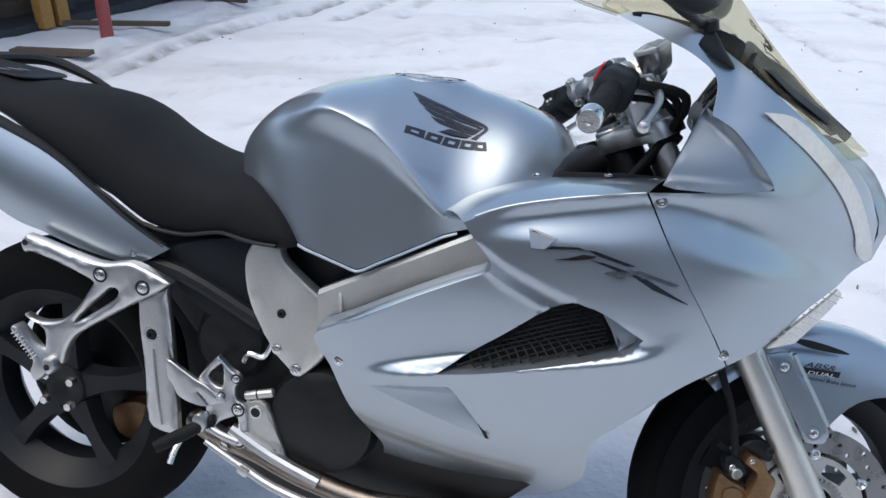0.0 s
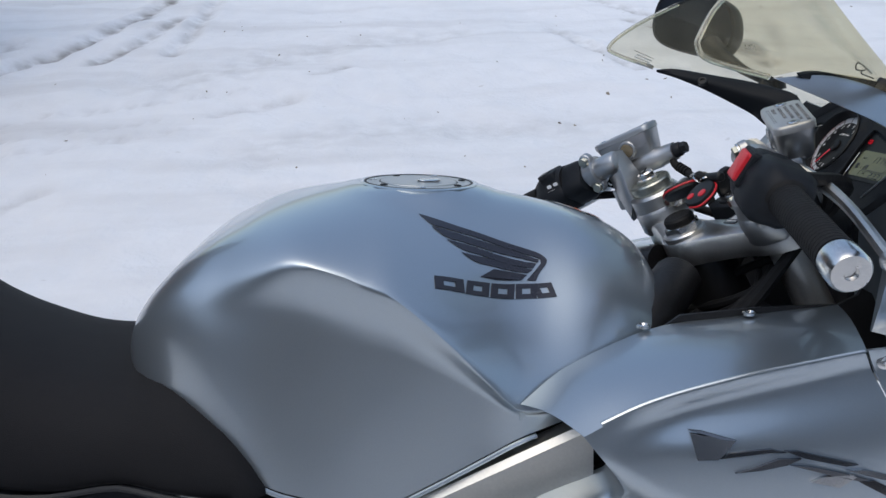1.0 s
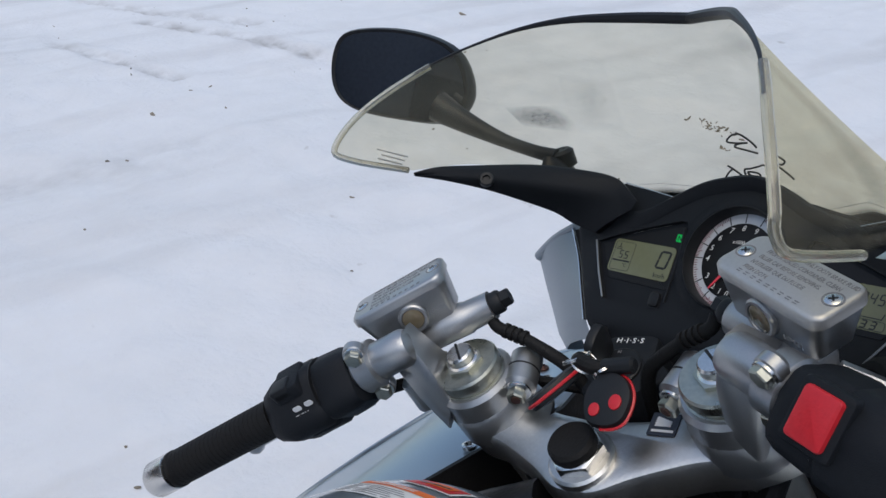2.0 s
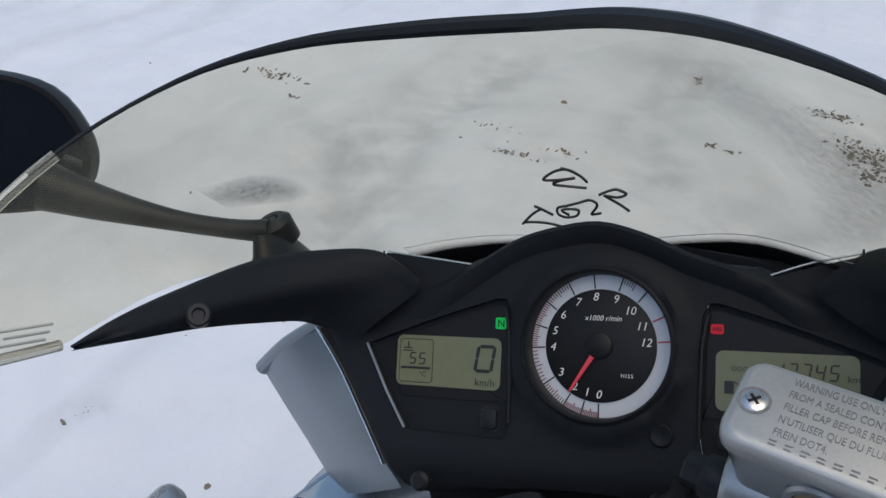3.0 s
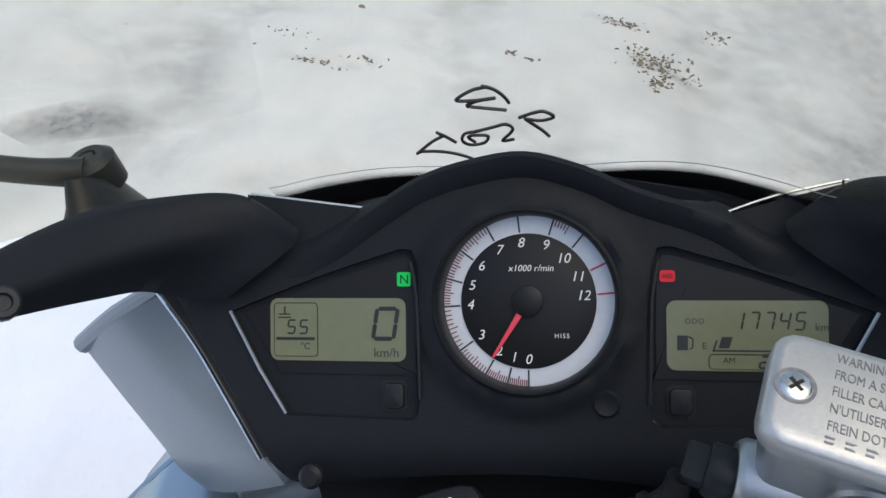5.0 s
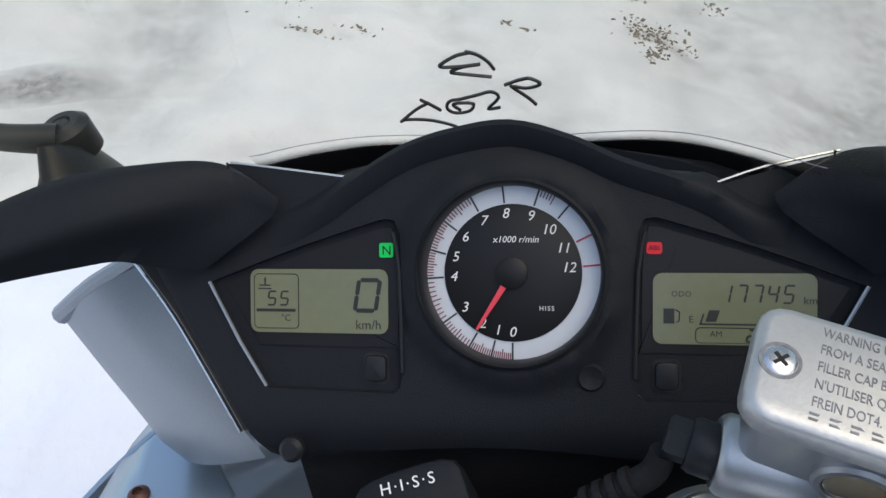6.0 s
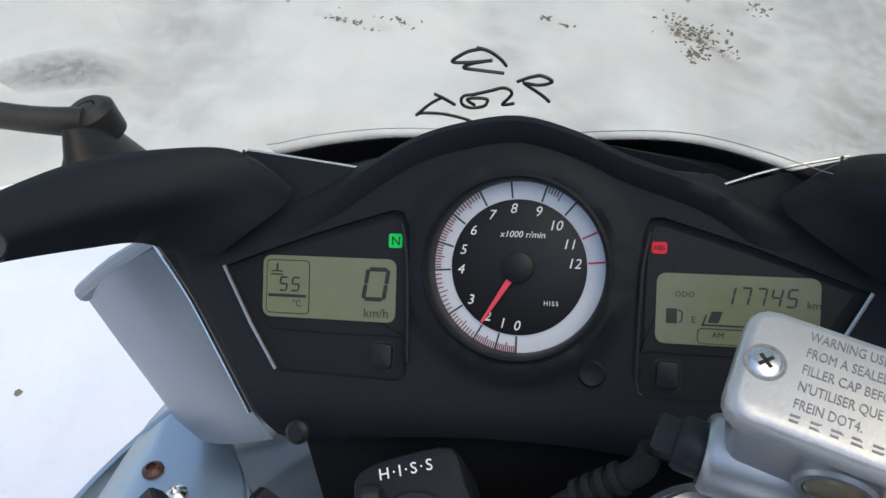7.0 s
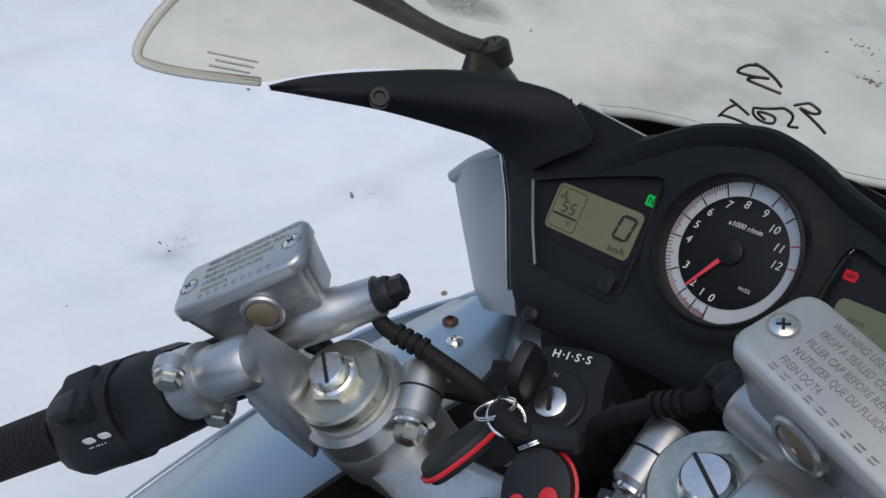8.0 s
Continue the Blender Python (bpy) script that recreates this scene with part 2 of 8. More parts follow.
def part(name, bm, mat, parent=None, label="", m=None, smooth=35, kind=""):
    """Links a bmesh as one object under a thing or a part. smooth: the angle over which edges stay sharp."""
    if m is not None:
        bm.transform(m)
    for q in PLACE:
        bm.transform(q)
    bmesh.ops.remove_doubles(bm, verts=bm.verts, dist=1e-6)
    bmesh.ops.recalc_face_normals(bm, faces=bm.faces)
    for f in bm.faces:
        f.smooth = smooth > 0
    if smooth:
        for e in bm.edges:
            e.smooth = len(e.link_faces) == 2 and e.calc_face_angle(0) < radians(smooth)
    me = bpy.data.meshes.new(name)
    bm.to_mesh(me)
    bm.free()
    me.materials.append(mat)
    ob = new(name, me)
    if parent:
        ob.parent = parent
    if label or kind:
        tagged(ob, label, kind=kind)
    return ob


def curve(pts, closed=False, steps=6):
    """A smooth line through points of any dimension; a point given twice is a sharp corner."""
    p = [np.array(q, float) for q in pts]
    n, out = len(p), []
    for i in range(n if closed else n - 1):
        b, c = p[i], p[(i + 1) % n]
        if np.allclose(b, c):
            continue
        a = p[(i - 1) % n] if closed or i > 0 else b
        d = p[(i + 2) % n] if closed or i + 2 < n else c
        if np.allclose(a, b):
            a = b - (c - b) * 0.2
        if np.allclose(c, d):
            d = c + (c - b) * 0.2
        for k in range(steps):
            t = k / steps
            out.append(0.5 * (2 * b + (c - a) * t + (2 * a - 5 * b + 4 * c - d) * t * t + (3 * b - a - 3 * c + d) * t ** 3))
    if not closed:
        out.append(p[-1])
    return out


def along(stations, x):
    """Smooth value at x from stations (x, v, ...): each v is eased from station to station."""
    if x <= stations[0][0]:
        return stations[0][1:]
    for i in range(len(stations) - 1):
        a, b = stations[i], stations[i + 1]
        if x <= b[0]:
            t = (x - a[0]) / (b[0] - a[0])
            pa = stations[max(0, i - 1)]
            pb = stations[min(len(stations) - 1, i + 2)]
            res = []
            for k in range(1, len(a)):
                ma = (b[k] - pa[k]) / (b[0] - pa[0]) * (b[0] - a[0])
                mb = (pb[k] - a[k]) / (pb[0] - a[0]) * (b[0] - a[0])
                res.append((2 * t ** 3 - 3 * t * t + 1) * a[k] + (t ** 3 - 2 * t * t + t) * ma + (3 * t * t - 2 * t ** 3) * b[k] + (t ** 3 - t * t) * mb)
            return res
    return stations[-1][1:]


def loft(rings, closed=True, cap=True, bm=None):
    """A skin over rings of equally many points."""
    bm = bm or bmesh.new()
    rows = [[bm.verts.new(p) for p in r] for r in rings]
    n = len(rows[0])
    for a, b in zip(rows, rows[1:]):
        for i in range(n if closed else n - 1):
            j = (i + 1) % n
            bm.faces.new((a[i], a[j], b[j], b[i]))
    if cap and closed:
        bm.faces.new(rows[0][::-1])
        bm.faces.new(rows[-1])
    return bm


def axes(d):
    d = Vector(d).normalized()
    u = d.orthogonal().normalized()
    return d, u, d.cross(u)


def tube(pts, radius, sides=12, steps=6, bm=None, smooth_line=True):
    """A round hose or bar along points; radius is a number or one per point."""
    rad = radius if isinstance(radius, (list, tuple)) else [radius] * len(pts)
    line = curve([(*p, r) for p, r in zip(pts, rad)], False, steps) if smooth_line else [np.array((*p, r)) for p, r in zip(pts, rad)]
    rings, u = [], None
    for i, q in enumerate(line):
        d = Vector(line[min(i + 1, len(line) - 1)][:3]) - Vector(line[max(i - 1, 0)][:3])
        d.normalize()
        u = (u - d * u.dot(d)).normalized() if u else d.orthogonal().normalized()
        v = d.cross(u)
        rings.append([Vector(q[:3]) + (u * math.cos(a) + v * math.sin(a)) * q[3] for a in [math.tau * k / sides for k in range(sides)]])
    return loft(rings, True, True, bm)


def lathe(p, d, profile, sides=28, bm=None):
    """A turned piece about the axis d from p; profile: (distance along, radius)."""
    d, u, v = axes(d)
    rings = [[Vector(p) + d * h + (u * math.cos(a) + v * math.sin(a)) * max(r, 1e-4) for a in [math.tau * k / sides for k in range(sides)]] for h, r in profile]
    return loft(rings, True, True, bm)


def rod(p, d, r, length, sides=20, bevel=0.0015, bm=None):
    b = min(bevel, r * 0.4)
    return lathe(p, d, [(0, r - b), (b, r), (length - b, r), (length, r - b)], sides, bm)


def ring_part(p, d, r_out, r_in, length, sides=40, bm=None):
    d, u, v = axes(d)
    prof = [(0, r_in), (0, r_out), (length, r_out), (length, r_in), (0, r_in)]
    rings = [[Vector(p) + d * h + (u * math.cos(a) + v * math.sin(a)) * r for a in [math.tau * k / sides for k in range(sides)]] for h, r in prof]
    return loft(rings, True, False, bm)


def hexhead(p, d, r, length, bm=None):
    return lathe(p, d, [(0, r), (length * 0.85, r), (length, r * 0.85)], 6, bm)


def prism(outline, o, u, v, depth, bevel=0.0, bm=None):
    """A flat outline (a, b) in the plane o + a u + b v, given depth along u x v, with a bevelled upper edge."""
    bm = bm or bmesh.new()
    o, u, v = Vector(o), Vector(u).normalized(), Vector(v).normalized()
    w = u.cross(v)
    c = sum((np.array(q, float) for q in outline), np.zeros(2)) / len(outline)

    def ring(h, inset):
        r = []
        n = len(outline)
        for i, q in enumerate(outline):
            a, b, e = (np.array(outline[k % n], float) for k in (i - 1, i, i + 1))
            t = e - a
            ln = np.hypot(*t) or 1
            nrm = np.array((t[1], -t[0])) / ln
            if np.dot(nrm, b - c) < 0:
                nrm = -nrm
            q2 = b - nrm * inset
            r.append(o + u * q2[0] + v * q2[1] + w * h)
        return r

    levels = [(0, 0), (depth, 0)] if bevel <= 0 else [(0, 0), (depth - bevel, 0), (depth - bevel * 0.3, bevel * 0.3), (depth, bevel)]
    return loft([ring(h, i) for h, i in levels], True, True, bm)


def inside(p, poly):
    x, y = p
    hit = False
    for i in range(len(poly)):
        (x1, y1), (x2, y2) = poly[i - 1], poly[i]
        if (y1 > y) != (y2 > y) and x < (x2 - x1) * (y - y1) / (y2 - y1) + x1:
            hit = not hit
    return hit


def smooth(a):
    a = min(1.0, max(0.0, a))
    return a * a * (3 - 2 * a)


def sheet(outline, place, step=0.014, thick=0.003, holes=(), bm=None, lines=()):
    """A shell over the outline (a, b), holes cut out; place(a, b) gives the point of the surface, place(a, b, t) one t metres inside."""
    from mathutils.geometry import delaunay_2d_cdt
    loops = [[tuple(map(float, q)) for q in outline]] + [[tuple(map(float, q)) for q in h] for h in holes]
    pts, edges = [], []
    for lp in loops:
        k = len(pts)
        pts += lp
        edges += [(k + i, k + (i + 1) % len(lp)) for i in range(len(lp))]
    for ln in lines:
        # folds: their points become edges of the mesh
        ln = [q for q in ln if inside(q, loops[0]) and not any(inside(q, h) for h in loops[1:])]
        k = len(pts)
        pts += ln
        edges += [(k + i, k + i + 1) for i in range(len(ln) - 1) if math.hypot(ln[i][0] - ln[i + 1][0], ln[i][1] - ln[i + 1][1]) < step * 1.6]
    border = list(pts)
    a0, a1 = min(p[0] for p in loops[0]), max(p[0] for p in loops[0])
    b0, b1 = min(p[1] for p in loops[0]), max(p[1] for p in loops[0])
    arr = np.array(border)
    r = 0
    b = b0 + step * 0.5
    while b < b1:
        a = a0 + step * (0.5 if r % 2 else 1.0)
        while a < a1:
            if inside((a, b), loops[0]) and not any(inside((a, b), h) for h in loops[1:]) and np.min(np.hypot(arr[:, 0] - a, arr[:, 1] - b)) > step * 0.45:
                pts.append((a, b))
            a += step
        b += step * 0.87
        r += 1
    vs, _, fs, *_ = delaunay_2d_cdt([Vector(p) for p in pts], edges, [], 0, 1e-6)
    tris = []
    for f in fs:
        c = sum((vs[i] for i in f), Vector((0, 0))) / len(f)
        if inside(c, loops[0]) and not any(inside(c, h) for h in loops[1:]):
            tris.append(f)
    bm = bm or bmesh.new()
    top = [bm.verts.new(place(v[0], v[1], 0.0)) for v in vs]
    bot = [bm.verts.new(place(v[0], v[1], thick)) for v in vs]
    count = {}
    for f in tris:
        bm.faces.new([top[i] for i in f])
        bm.faces.new([bot[i] for i in reversed(f)])
        for i, j in zip(f, list(f[1:]) + [f[0]]):
            count[(i, j)] = count.get((i, j), 0) + 1
    for (i, j) in count:
        if (j, i) not in count:
            bm.faces.new((top[i], bot[i], bot[j], top[j]))
    for v in [v for v in bm.verts if not v.link_faces]:
        bm.verts.remove(v)
    return bm


def inset(loop, d):
    """The closed outline moved inwards by d."""
    n = len(loop)
    area = sum(loop[i][0] * loop[(i + 1) % n][1] - loop[(i + 1) % n][0] * loop[i][1] for i in range(n))
    sign = 1 if area > 0 else -1
    out = []
    for i in range(n):
        p, q, r = Vector(loop[i - 1]), Vector(loop[i]), Vector(loop[(i + 1) % n])
        a, b = (q - p), (r - q)
        if a.length < 1e-6 or b.length < 1e-6:
            continue
        m = Vector((-a.y, a.x)).normalized() + Vector((-b.y, b.x)).normalized()
        if m.length > 0.3:
            out.append(tuple(q + m.normalized() * d * sign))
    return out


def plate(outline, y, thick, holes=(), edge=0.004, s=-1, steps=3):
    """A cast plate standing along the machine at the half-width y, its rim and the rims of its holes rounded."""
    out = [tuple(p) for p in curve(outline, True, steps)]
    cuts = [[tuple(p) for p in curve(h, True, 3)] for h in holes]
    loops = [np.array(out)] + [np.array(h) for h in cuts]

    def gap(a, b):
        best = 1.0
        for lp in loops:
            e, f = lp, np.roll(lp, -1, axis=0)
            v = f - e
            k = np.clip(((a - e[:, 0]) * v[:, 0] + (b - e[:, 1]) * v[:, 1]) / np.maximum(1e-12, (v ** 2).sum(1)), 0, 1)
            best = min(best, float(np.min(np.hypot(a - e[:, 0] - v[:, 0] * k, b - e[:, 1] - v[:, 1] * k))))
        return best

    def place(a, b, t=0.0):
        d = edge - min(edge, gap(a, b))
        return (a, s * (y - (edge - math.sqrt(max(0.0, edge * edge - d * d)) if t == 0 else t)), b)

    lines = []
    for k in (0.35, 1.0):
        for lp in [inset(out, edge * k)] + [inset(h, -edge * k) for h in cuts]:
            lines.append(lp + lp[:1])
    return sheet(out, place, 0.016, thick, cuts, None, lines)


def writing(text, size, m, name, mat, parent, depth=0.0003, align="CENTER", shear=0.0, spacing=1.0, label=""):
    """Raised lettering in the built-in font, turned into a mesh; m places its plane."""
    cu = bpy.data.curves.new(name, "FONT")
    cu.body, cu.size, cu.extrude, cu.align_x, cu.align_y = text, size, depth, align, "CENTER"
    cu.shear, cu.space_character, cu.resolution_u = shear, spacing, 3
    tmp = bpy.data.objects.new("tmp", cu)
    me = bpy.data.meshes.new_from_object(tmp)
    bpy.data.objects.remove(tmp)
    bpy.data.curves.remove(cu)
    me.transform(m)
    for q in PLACE:
        me.transform(q)
    me.name = name
    me.materials.clear()
    me.materials.append(mat)
    ob = new(name, me)
    ob.parent = parent
    if label:
        tagged(ob, label)
    return ob


def plane_matrix(o, u, v):
    """The pose of a plane at o with its x along u and y along v."""
    u, v = Vector(u).normalized(), Vector(v).normalized()
    w = u.cross(v)
    return Matrix(((u.x, v.x, w.x, o[0]), (u.y, v.y, w.y, o[1]), (u.z, v.z, w.z, o[2]), (0, 0, 0, 1)))


def rounded(x0, y0, x1, y1, r, n=4):
    pts = []
    for cx, cy, a in ((x1 - r, y1 - r, 0), (x0 + r, y1 - r, 90), (x0 + r, y0 + r, 180), (x1 - r, y0 + r, 270)):
        pts += [(cx + r * math.cos(radians(a + 90 * k / n)), cy + r * math.sin(radians(a + 90 * k / n))) for k in range(n + 1)]
    return pts


bike = tagged(new("motorcycle"), "silver sport touring motorcycle leaning on its side stand in snow", "motorcycle")
bike.matrix_world = LEAN


# ---- ground and surroundings ----
# wheel streaks and trodden lines in the snow: points, half-width, depth, dirt
STREAKS = [([(-2.3, 2.7), (-2.08, 3.3), (-1.99, 3.75), (-1.93, 4.2), (-1.80, 4.7), (-1.62, 5.1), (-1.45, 5.4), (-1.3, 6.3), (-1.15, 7.2)], 0.08, 0.035, 1.0),
           ([(-1.19, 4.96), (-1.0, 5.5), (-0.9, 6.3)], 0.06, 0.025, 0.8), ([(-0.73, 5.2), (-0.71, 5.7), (-0.76, 7.2)], 0.06, 0.025, 0.5),
           ([(1.95, 5.7), (2.07, 5.06), (2.27, 4.45)], 0.045, 0.018, 0.6), ([(2.60, 5.9), (2.99, 4.9), (3.10, 4.40)], 0.05, 0.02, 0.7), ([(2.4, 6.82), (3.2, 5.41)], 0.05, 0.02, 0.6),
           ([(-2.3, 4.2), (-2.2, 4.9), (-2.0, 5.6)], 0.16, 0.03, 0.4), ([(-2.6, 2.2), (-2.35, 3.3), (-2.3, 3.9)], 0.12, 0.02, 0.4),
           ([(0.27, 4.55), (0.44, 4.68)], 0.05, 0.012, 0.5), ([(-0.2, 3.83), (0.18, 4.09)], 0.05, 0.012, 0.4), ([(-0.88, 2.55), (-0.76, 2.74)], 0.05, 0.012, 0.35), ([(0.68, 2.68), (0.84, 2.72)], 0.05, 0.014, 0.7),
           ([(1.40, 1.50), (1.51, 1.56)], 0.05, 0.012, 0.5), ([(4.06, -0.36), (4.18, -0.08)], 0.08, 0.010, 0.45), ([(3.59, 1.05), (3.57, 0.92), (3.68, 0.80)], 0.03, 0.008, 0.35), ([(4.47, -0.20), (4.49, 0.02)], 0.05, 0.008, 0.3),
           ([(3.6, -0.9), (4.2, -0.5), (4.9, -0.6)], 0.26, 0.03, 0.34), ([(2.9, 1.3), (3.6, 1.5), (4.6, 1.3)], 0.22, 0.03, 0.30), ([(3.3, 0.2), (4.1, 0.6), (5.0, 0.4)], 0.20, 0.02, 0.26), ([(2.6, -0.5), (2.9, 0.3), (2.8, 0.9)], 0.12, 0.02, 0.20), ([(1.90, 1.46), (1.95, 1.41)], 0.03, 0.010, 0.4), ([(0.1, 3.2), (0.9, 3.5), (1.8, 3.4)], 0.2, 0.012, 0.22), ([(-0.6, 4.4), (0.5, 5.4), (1.2, 5.6)], 0.22, 0.015, 0.25)]
# rows of tyre prints, pressed in at even steps
PRINTS = [[(-1.75, 2.98), (-1.48, 3.05), (-1.28, 3.12), (-0.94, 3.27), (-0.3, 3.6)], [(-1.51, 3.59), (-1.15, 3.79), (-0.67, 4.03), (-0.1, 4.3)], [(-1.65, 3.3), (-1.1, 3.45), (-0.5, 3.75)]]


def streak_at(x, y):
    """Depth and dirt that the wheel streaks give at a place."""
    deep, dirt = 0.0, 0.0
    for line, half, depth, stain in STREAKS:
        near = 9.0
        for (ax, ay), (bx, by) in zip(line, line[1:]):
            dx, dy = bx - ax, by - ay
            t = min(1, max(0, ((x - ax) * dx + (y - ay) * dy) / (dx * dx + dy * dy)))
            near = min(near, math.hypot(x - ax - dx * t, y - ay - dy * t))
        if near < half * 3:
            near += half * 0.6 * noise.noise(Vector((x * 4, y * 4, 1)))
            k = math.exp(-(near / half) ** 2)
            deep, dirt = deep + depth * k - depth * 0.4 * math.exp(-((near - half * 1.7) / half * 1.6) ** 2), max(dirt, stain * k)
    for line in PRINTS:
        run = 0.0
        for (ax, ay), (bx, by) in zip(line, line[1:]):
            dx, dy = bx - ax, by - ay
            size = math.hypot(dx, dy)
            t = ((x - ax) * dx + (y - ay) * dy) / (size * size)
            if 0 <= t <= 1:
                off = abs((x - ax) * dy - (y - ay) * dx) / size
                if off < 0.12:
                    k = math.exp(-(off / 0.05) ** 2) * (0.5 + 0.5 * math.sin((run + t * size) * math.tau / 0.11))
                    deep, dirt = deep + 0.016 * k, max(dirt, 0.30 * k)
            run += size
    return deep, dirt


def snow_height(x, y):
    z = 0.040 * noise.fractal(Vector((x * 0.9, y * 0.9, 3)), 0.9, 2.1, 4) + 0.014 * noise.noise(Vector((x * 6, y * 6, 0))) + 0.003 * noise.noise(Vector((x * 15, y * 15, 4)))
    near = min(1, math.hypot(x, y * 1.6) / 1.2)
    return z * near - 0.012 - streak_at(x + 0.7, y)[0]


def ground():
    bm = bmesh.new()
    n, half = 340, 9.0
    layer = bm.verts.layers.float.new("dirt")
    grid = []
    for j in range(n + 1):
        row = []
        for i in range(n + 1):
            # dense near the machine, reaching far out at the rim
            a, b = (2 * i / n - 1), (2 * j / n - 1)
            x, y = half * a * (0.35 + 0.65 * abs(a)), half * b * (0.35 + 0.65 * abs(b))
            v = bm.verts.new((x + 0.7, y, snow_height(x, y)))
            v[layer] = streak_at(x + 0.7, y)[1]
            if max(abs(a), abs(b)) > 0.995:
                v.co.x, v.co.y = x * 60, y * 60
            row.append(v)
        grid.append(row)
    for j in range(n):
        for i in range(n):
            bm.faces.new((grid[j][i], grid[j][i + 1], grid[j + 1][i + 1], grid[j + 1][i]))
    return tagged(part("ground", bm, SNOW, None, "", None, 180), "trodden wet snow with dirty wheel streaks", "snow ground", kind="structure")


ground()


def grit():
    """Specks of bark and grit lying on the snow, and small clumps of mud ahead of the machine."""
    rng = random.Random(4)
    bm = bmesh.new()
    spots = [(rng.uniform(-2.5, 4.5), rng.uniform(0.5, 6.5), rng.uniform(0.002, 0.007) * (1 if rng.random() < 0.9 else 2.2)) for _ in range(120)]
    for cx, cy, wx, wy, count, size in ((4.13, -0.225, 0.11, 0.12, 170, 0.006), (3.95, -0.22, 0.04, 0.04, 40, 0.006), (4.48, -0.09, 0.06, 0.09, 60, 0.006), (4.60, -0.51, 0.08, 0.05, 30, 0.005), (3.58, 0.98, 0.02, 0.08, 36, 0.005), (3.68, 0.82, 0.02, 0.05, 24, 0.005),
                                        (3.97, 0.33, 0.015, 0.015, 8, 0.006), (3.94, 0.25, 0.012, 0.03, 10, 0.006), (4.78, 0.47, 0.05, 0.015, 16, 0.006), (3.97, 2.19, 0.05, 0.10, 40, 0.007), (3.77, 1.98, 0.02, 0.03, 12, 0.006), (3.80, 1.10, 0.04, 0.10, 14, 0.004),
                                        (1.45, 1.53, 0.03, 0.03, 14, 0.003), (1.92, 1.43, 0.02, 0.03, 8, 0.003)):
        spots += [(rng.gauss(cx, wx * 0.6), rng.gauss(cy, wy * 0.6), size * rng.uniform(0.4, 1.3)) for _ in range(count)]
    for x, y, s in spots:
        m = Matrix.Translation((x, y, snow_height(x - 0.7, y))) @ Euler((rng.random(), rng.random(), rng.random() * 6)).to_matrix().to_4x4() @ Matrix.Diagonal((s * rng.uniform(1, 3), s, s * 0.5, 1))
        bmesh.ops.create_icosphere(bm, subdivisions=1, radius=1, matrix=m)
    return tagged(part("grit", bm, DIRT), "dark specks of bark and mud on snow", "grit", kind="stuff")


grit()


def open_shed():
    """A dark open-fronted shed with ochre posts; only its foot shows behind the machine."""
    shed = tagged(new("open_shed"), "dark open-fronted shed with ochre steel posts", "shed")
    shed.matrix_world = pose(-2.82, 5.74, 0, 0, 0, 73.7)
    w = 3.6
    back = bmesh.new()
    prism([(0, 0), (-w, 0), (-w, 3.2), (0, 3.2)], (0, 2.6, 0), (1, 0, 0), (0, 0, 1), 0.12, 0, back)
    part("back_wall", back, SHEDWALL, shed)
    side = bmesh.new()
    prism([(0, 0), (2.6, 0), (2.6, 3.2), (0, 2.9)], (0.1, 0, 0), (0, 1, 0), (0, 0, 1), 0.1, 0, side)
    part("side_wall", side, SHEDWALL, shed)
    roof = bmesh.new()
    prism([(-w - 0.2, -0.3), (0.2, -0.3), (0.2, 2.8), (-w - 0.2, 2.8)], (0, 0, 3.0), (1, 0, 0), (0, 1, 0.1), 0.1, 0, roof)
    part("roof", roof, SHEDWALL, shed)
    part("earth_floor", prism([(0, 0.02), (0, 2.6), (-w, 2.6), (-w, 0.02)], (0, 0, -0.03), (1, 0, 0), (0, 1, 0), 0.07), SHEDWALL, shed)
    for x in (-0.25, -0.55, -0.85, -1.15, -1.75, -2.05, -2.35):
        part("stored_panel", prism([(x - 0.11, 0), (x + 0.11, 0), (x + 0.11, 2.2 + 0.2 * math.sin(9 * x)), (x - 0.11, 2.2)], (0, 0.35 + 0.12 * math.sin(7 * x), 0), (1, 0, 0), (0, 0.08, 1), 0.05), SHEDWALL, shed)
    for x in (-0.05, -1.33, -1.47, -3.4):
        b = bmesh.new()
        prism(rounded(-0.05, -0.05, 0.05, 0.05, 0.01, 2), (x, 0.0, 0), (1, 0, 0), (0, 1, 0), 2.95, 0, b)
        part("post", b, OCHRE, shed)
    for k in range(5):
        b = bmesh.new()
        prism(rounded(-0.9, -0.09, 0.9, 0.09, 0.02, 2), (-1.6 - 0.1 * k, 0.5 + 0.22 * k, 0.0), (1, 0.05 * k, 0), (-0.05 * k, 1, 0), 0.14 + 0.09 * (k % 3), 0.01, b)
        part("stored_beam", b, TIMBER, shed)
    return shed


open_shed()


def red_post():
    bm = rod((0, 0, -0.05), (0.02, 0.0, 1), 0.045, 2.6, 20, 0.004)
    ob = part("steel_post", bm, POST_RED)
    ob.matrix_world = Matrix.Translation((-2.59, 4.12, 0))
    return tagged(ob, "red painted round steel post standing in snow", "post")


red_post()


def plank(x, y, turn, length, width):
    rng = random.Random(int(length * 100))
    rings = []
    for i in range(9):
        a = (i / 8 - 0.5) * length
        w = width * rng.uniform(0.8, 1.0)
        rings.append([(a, -w / 2, 0.0), (a, w / 2, 0.0), (a, w / 2 * 0.95, 0.03), (a, -w / 2 * 0.9, 0.028 + 0.004 * rng.random())])
    ob = part("timber_board", loft(rings), TIMBER)
    ob.matrix_world = pose(x, y, 0.012, 0, 0, turn)
    return tagged(ob, "weathered dark timber board lying on snow", "board", "boards on the snow")


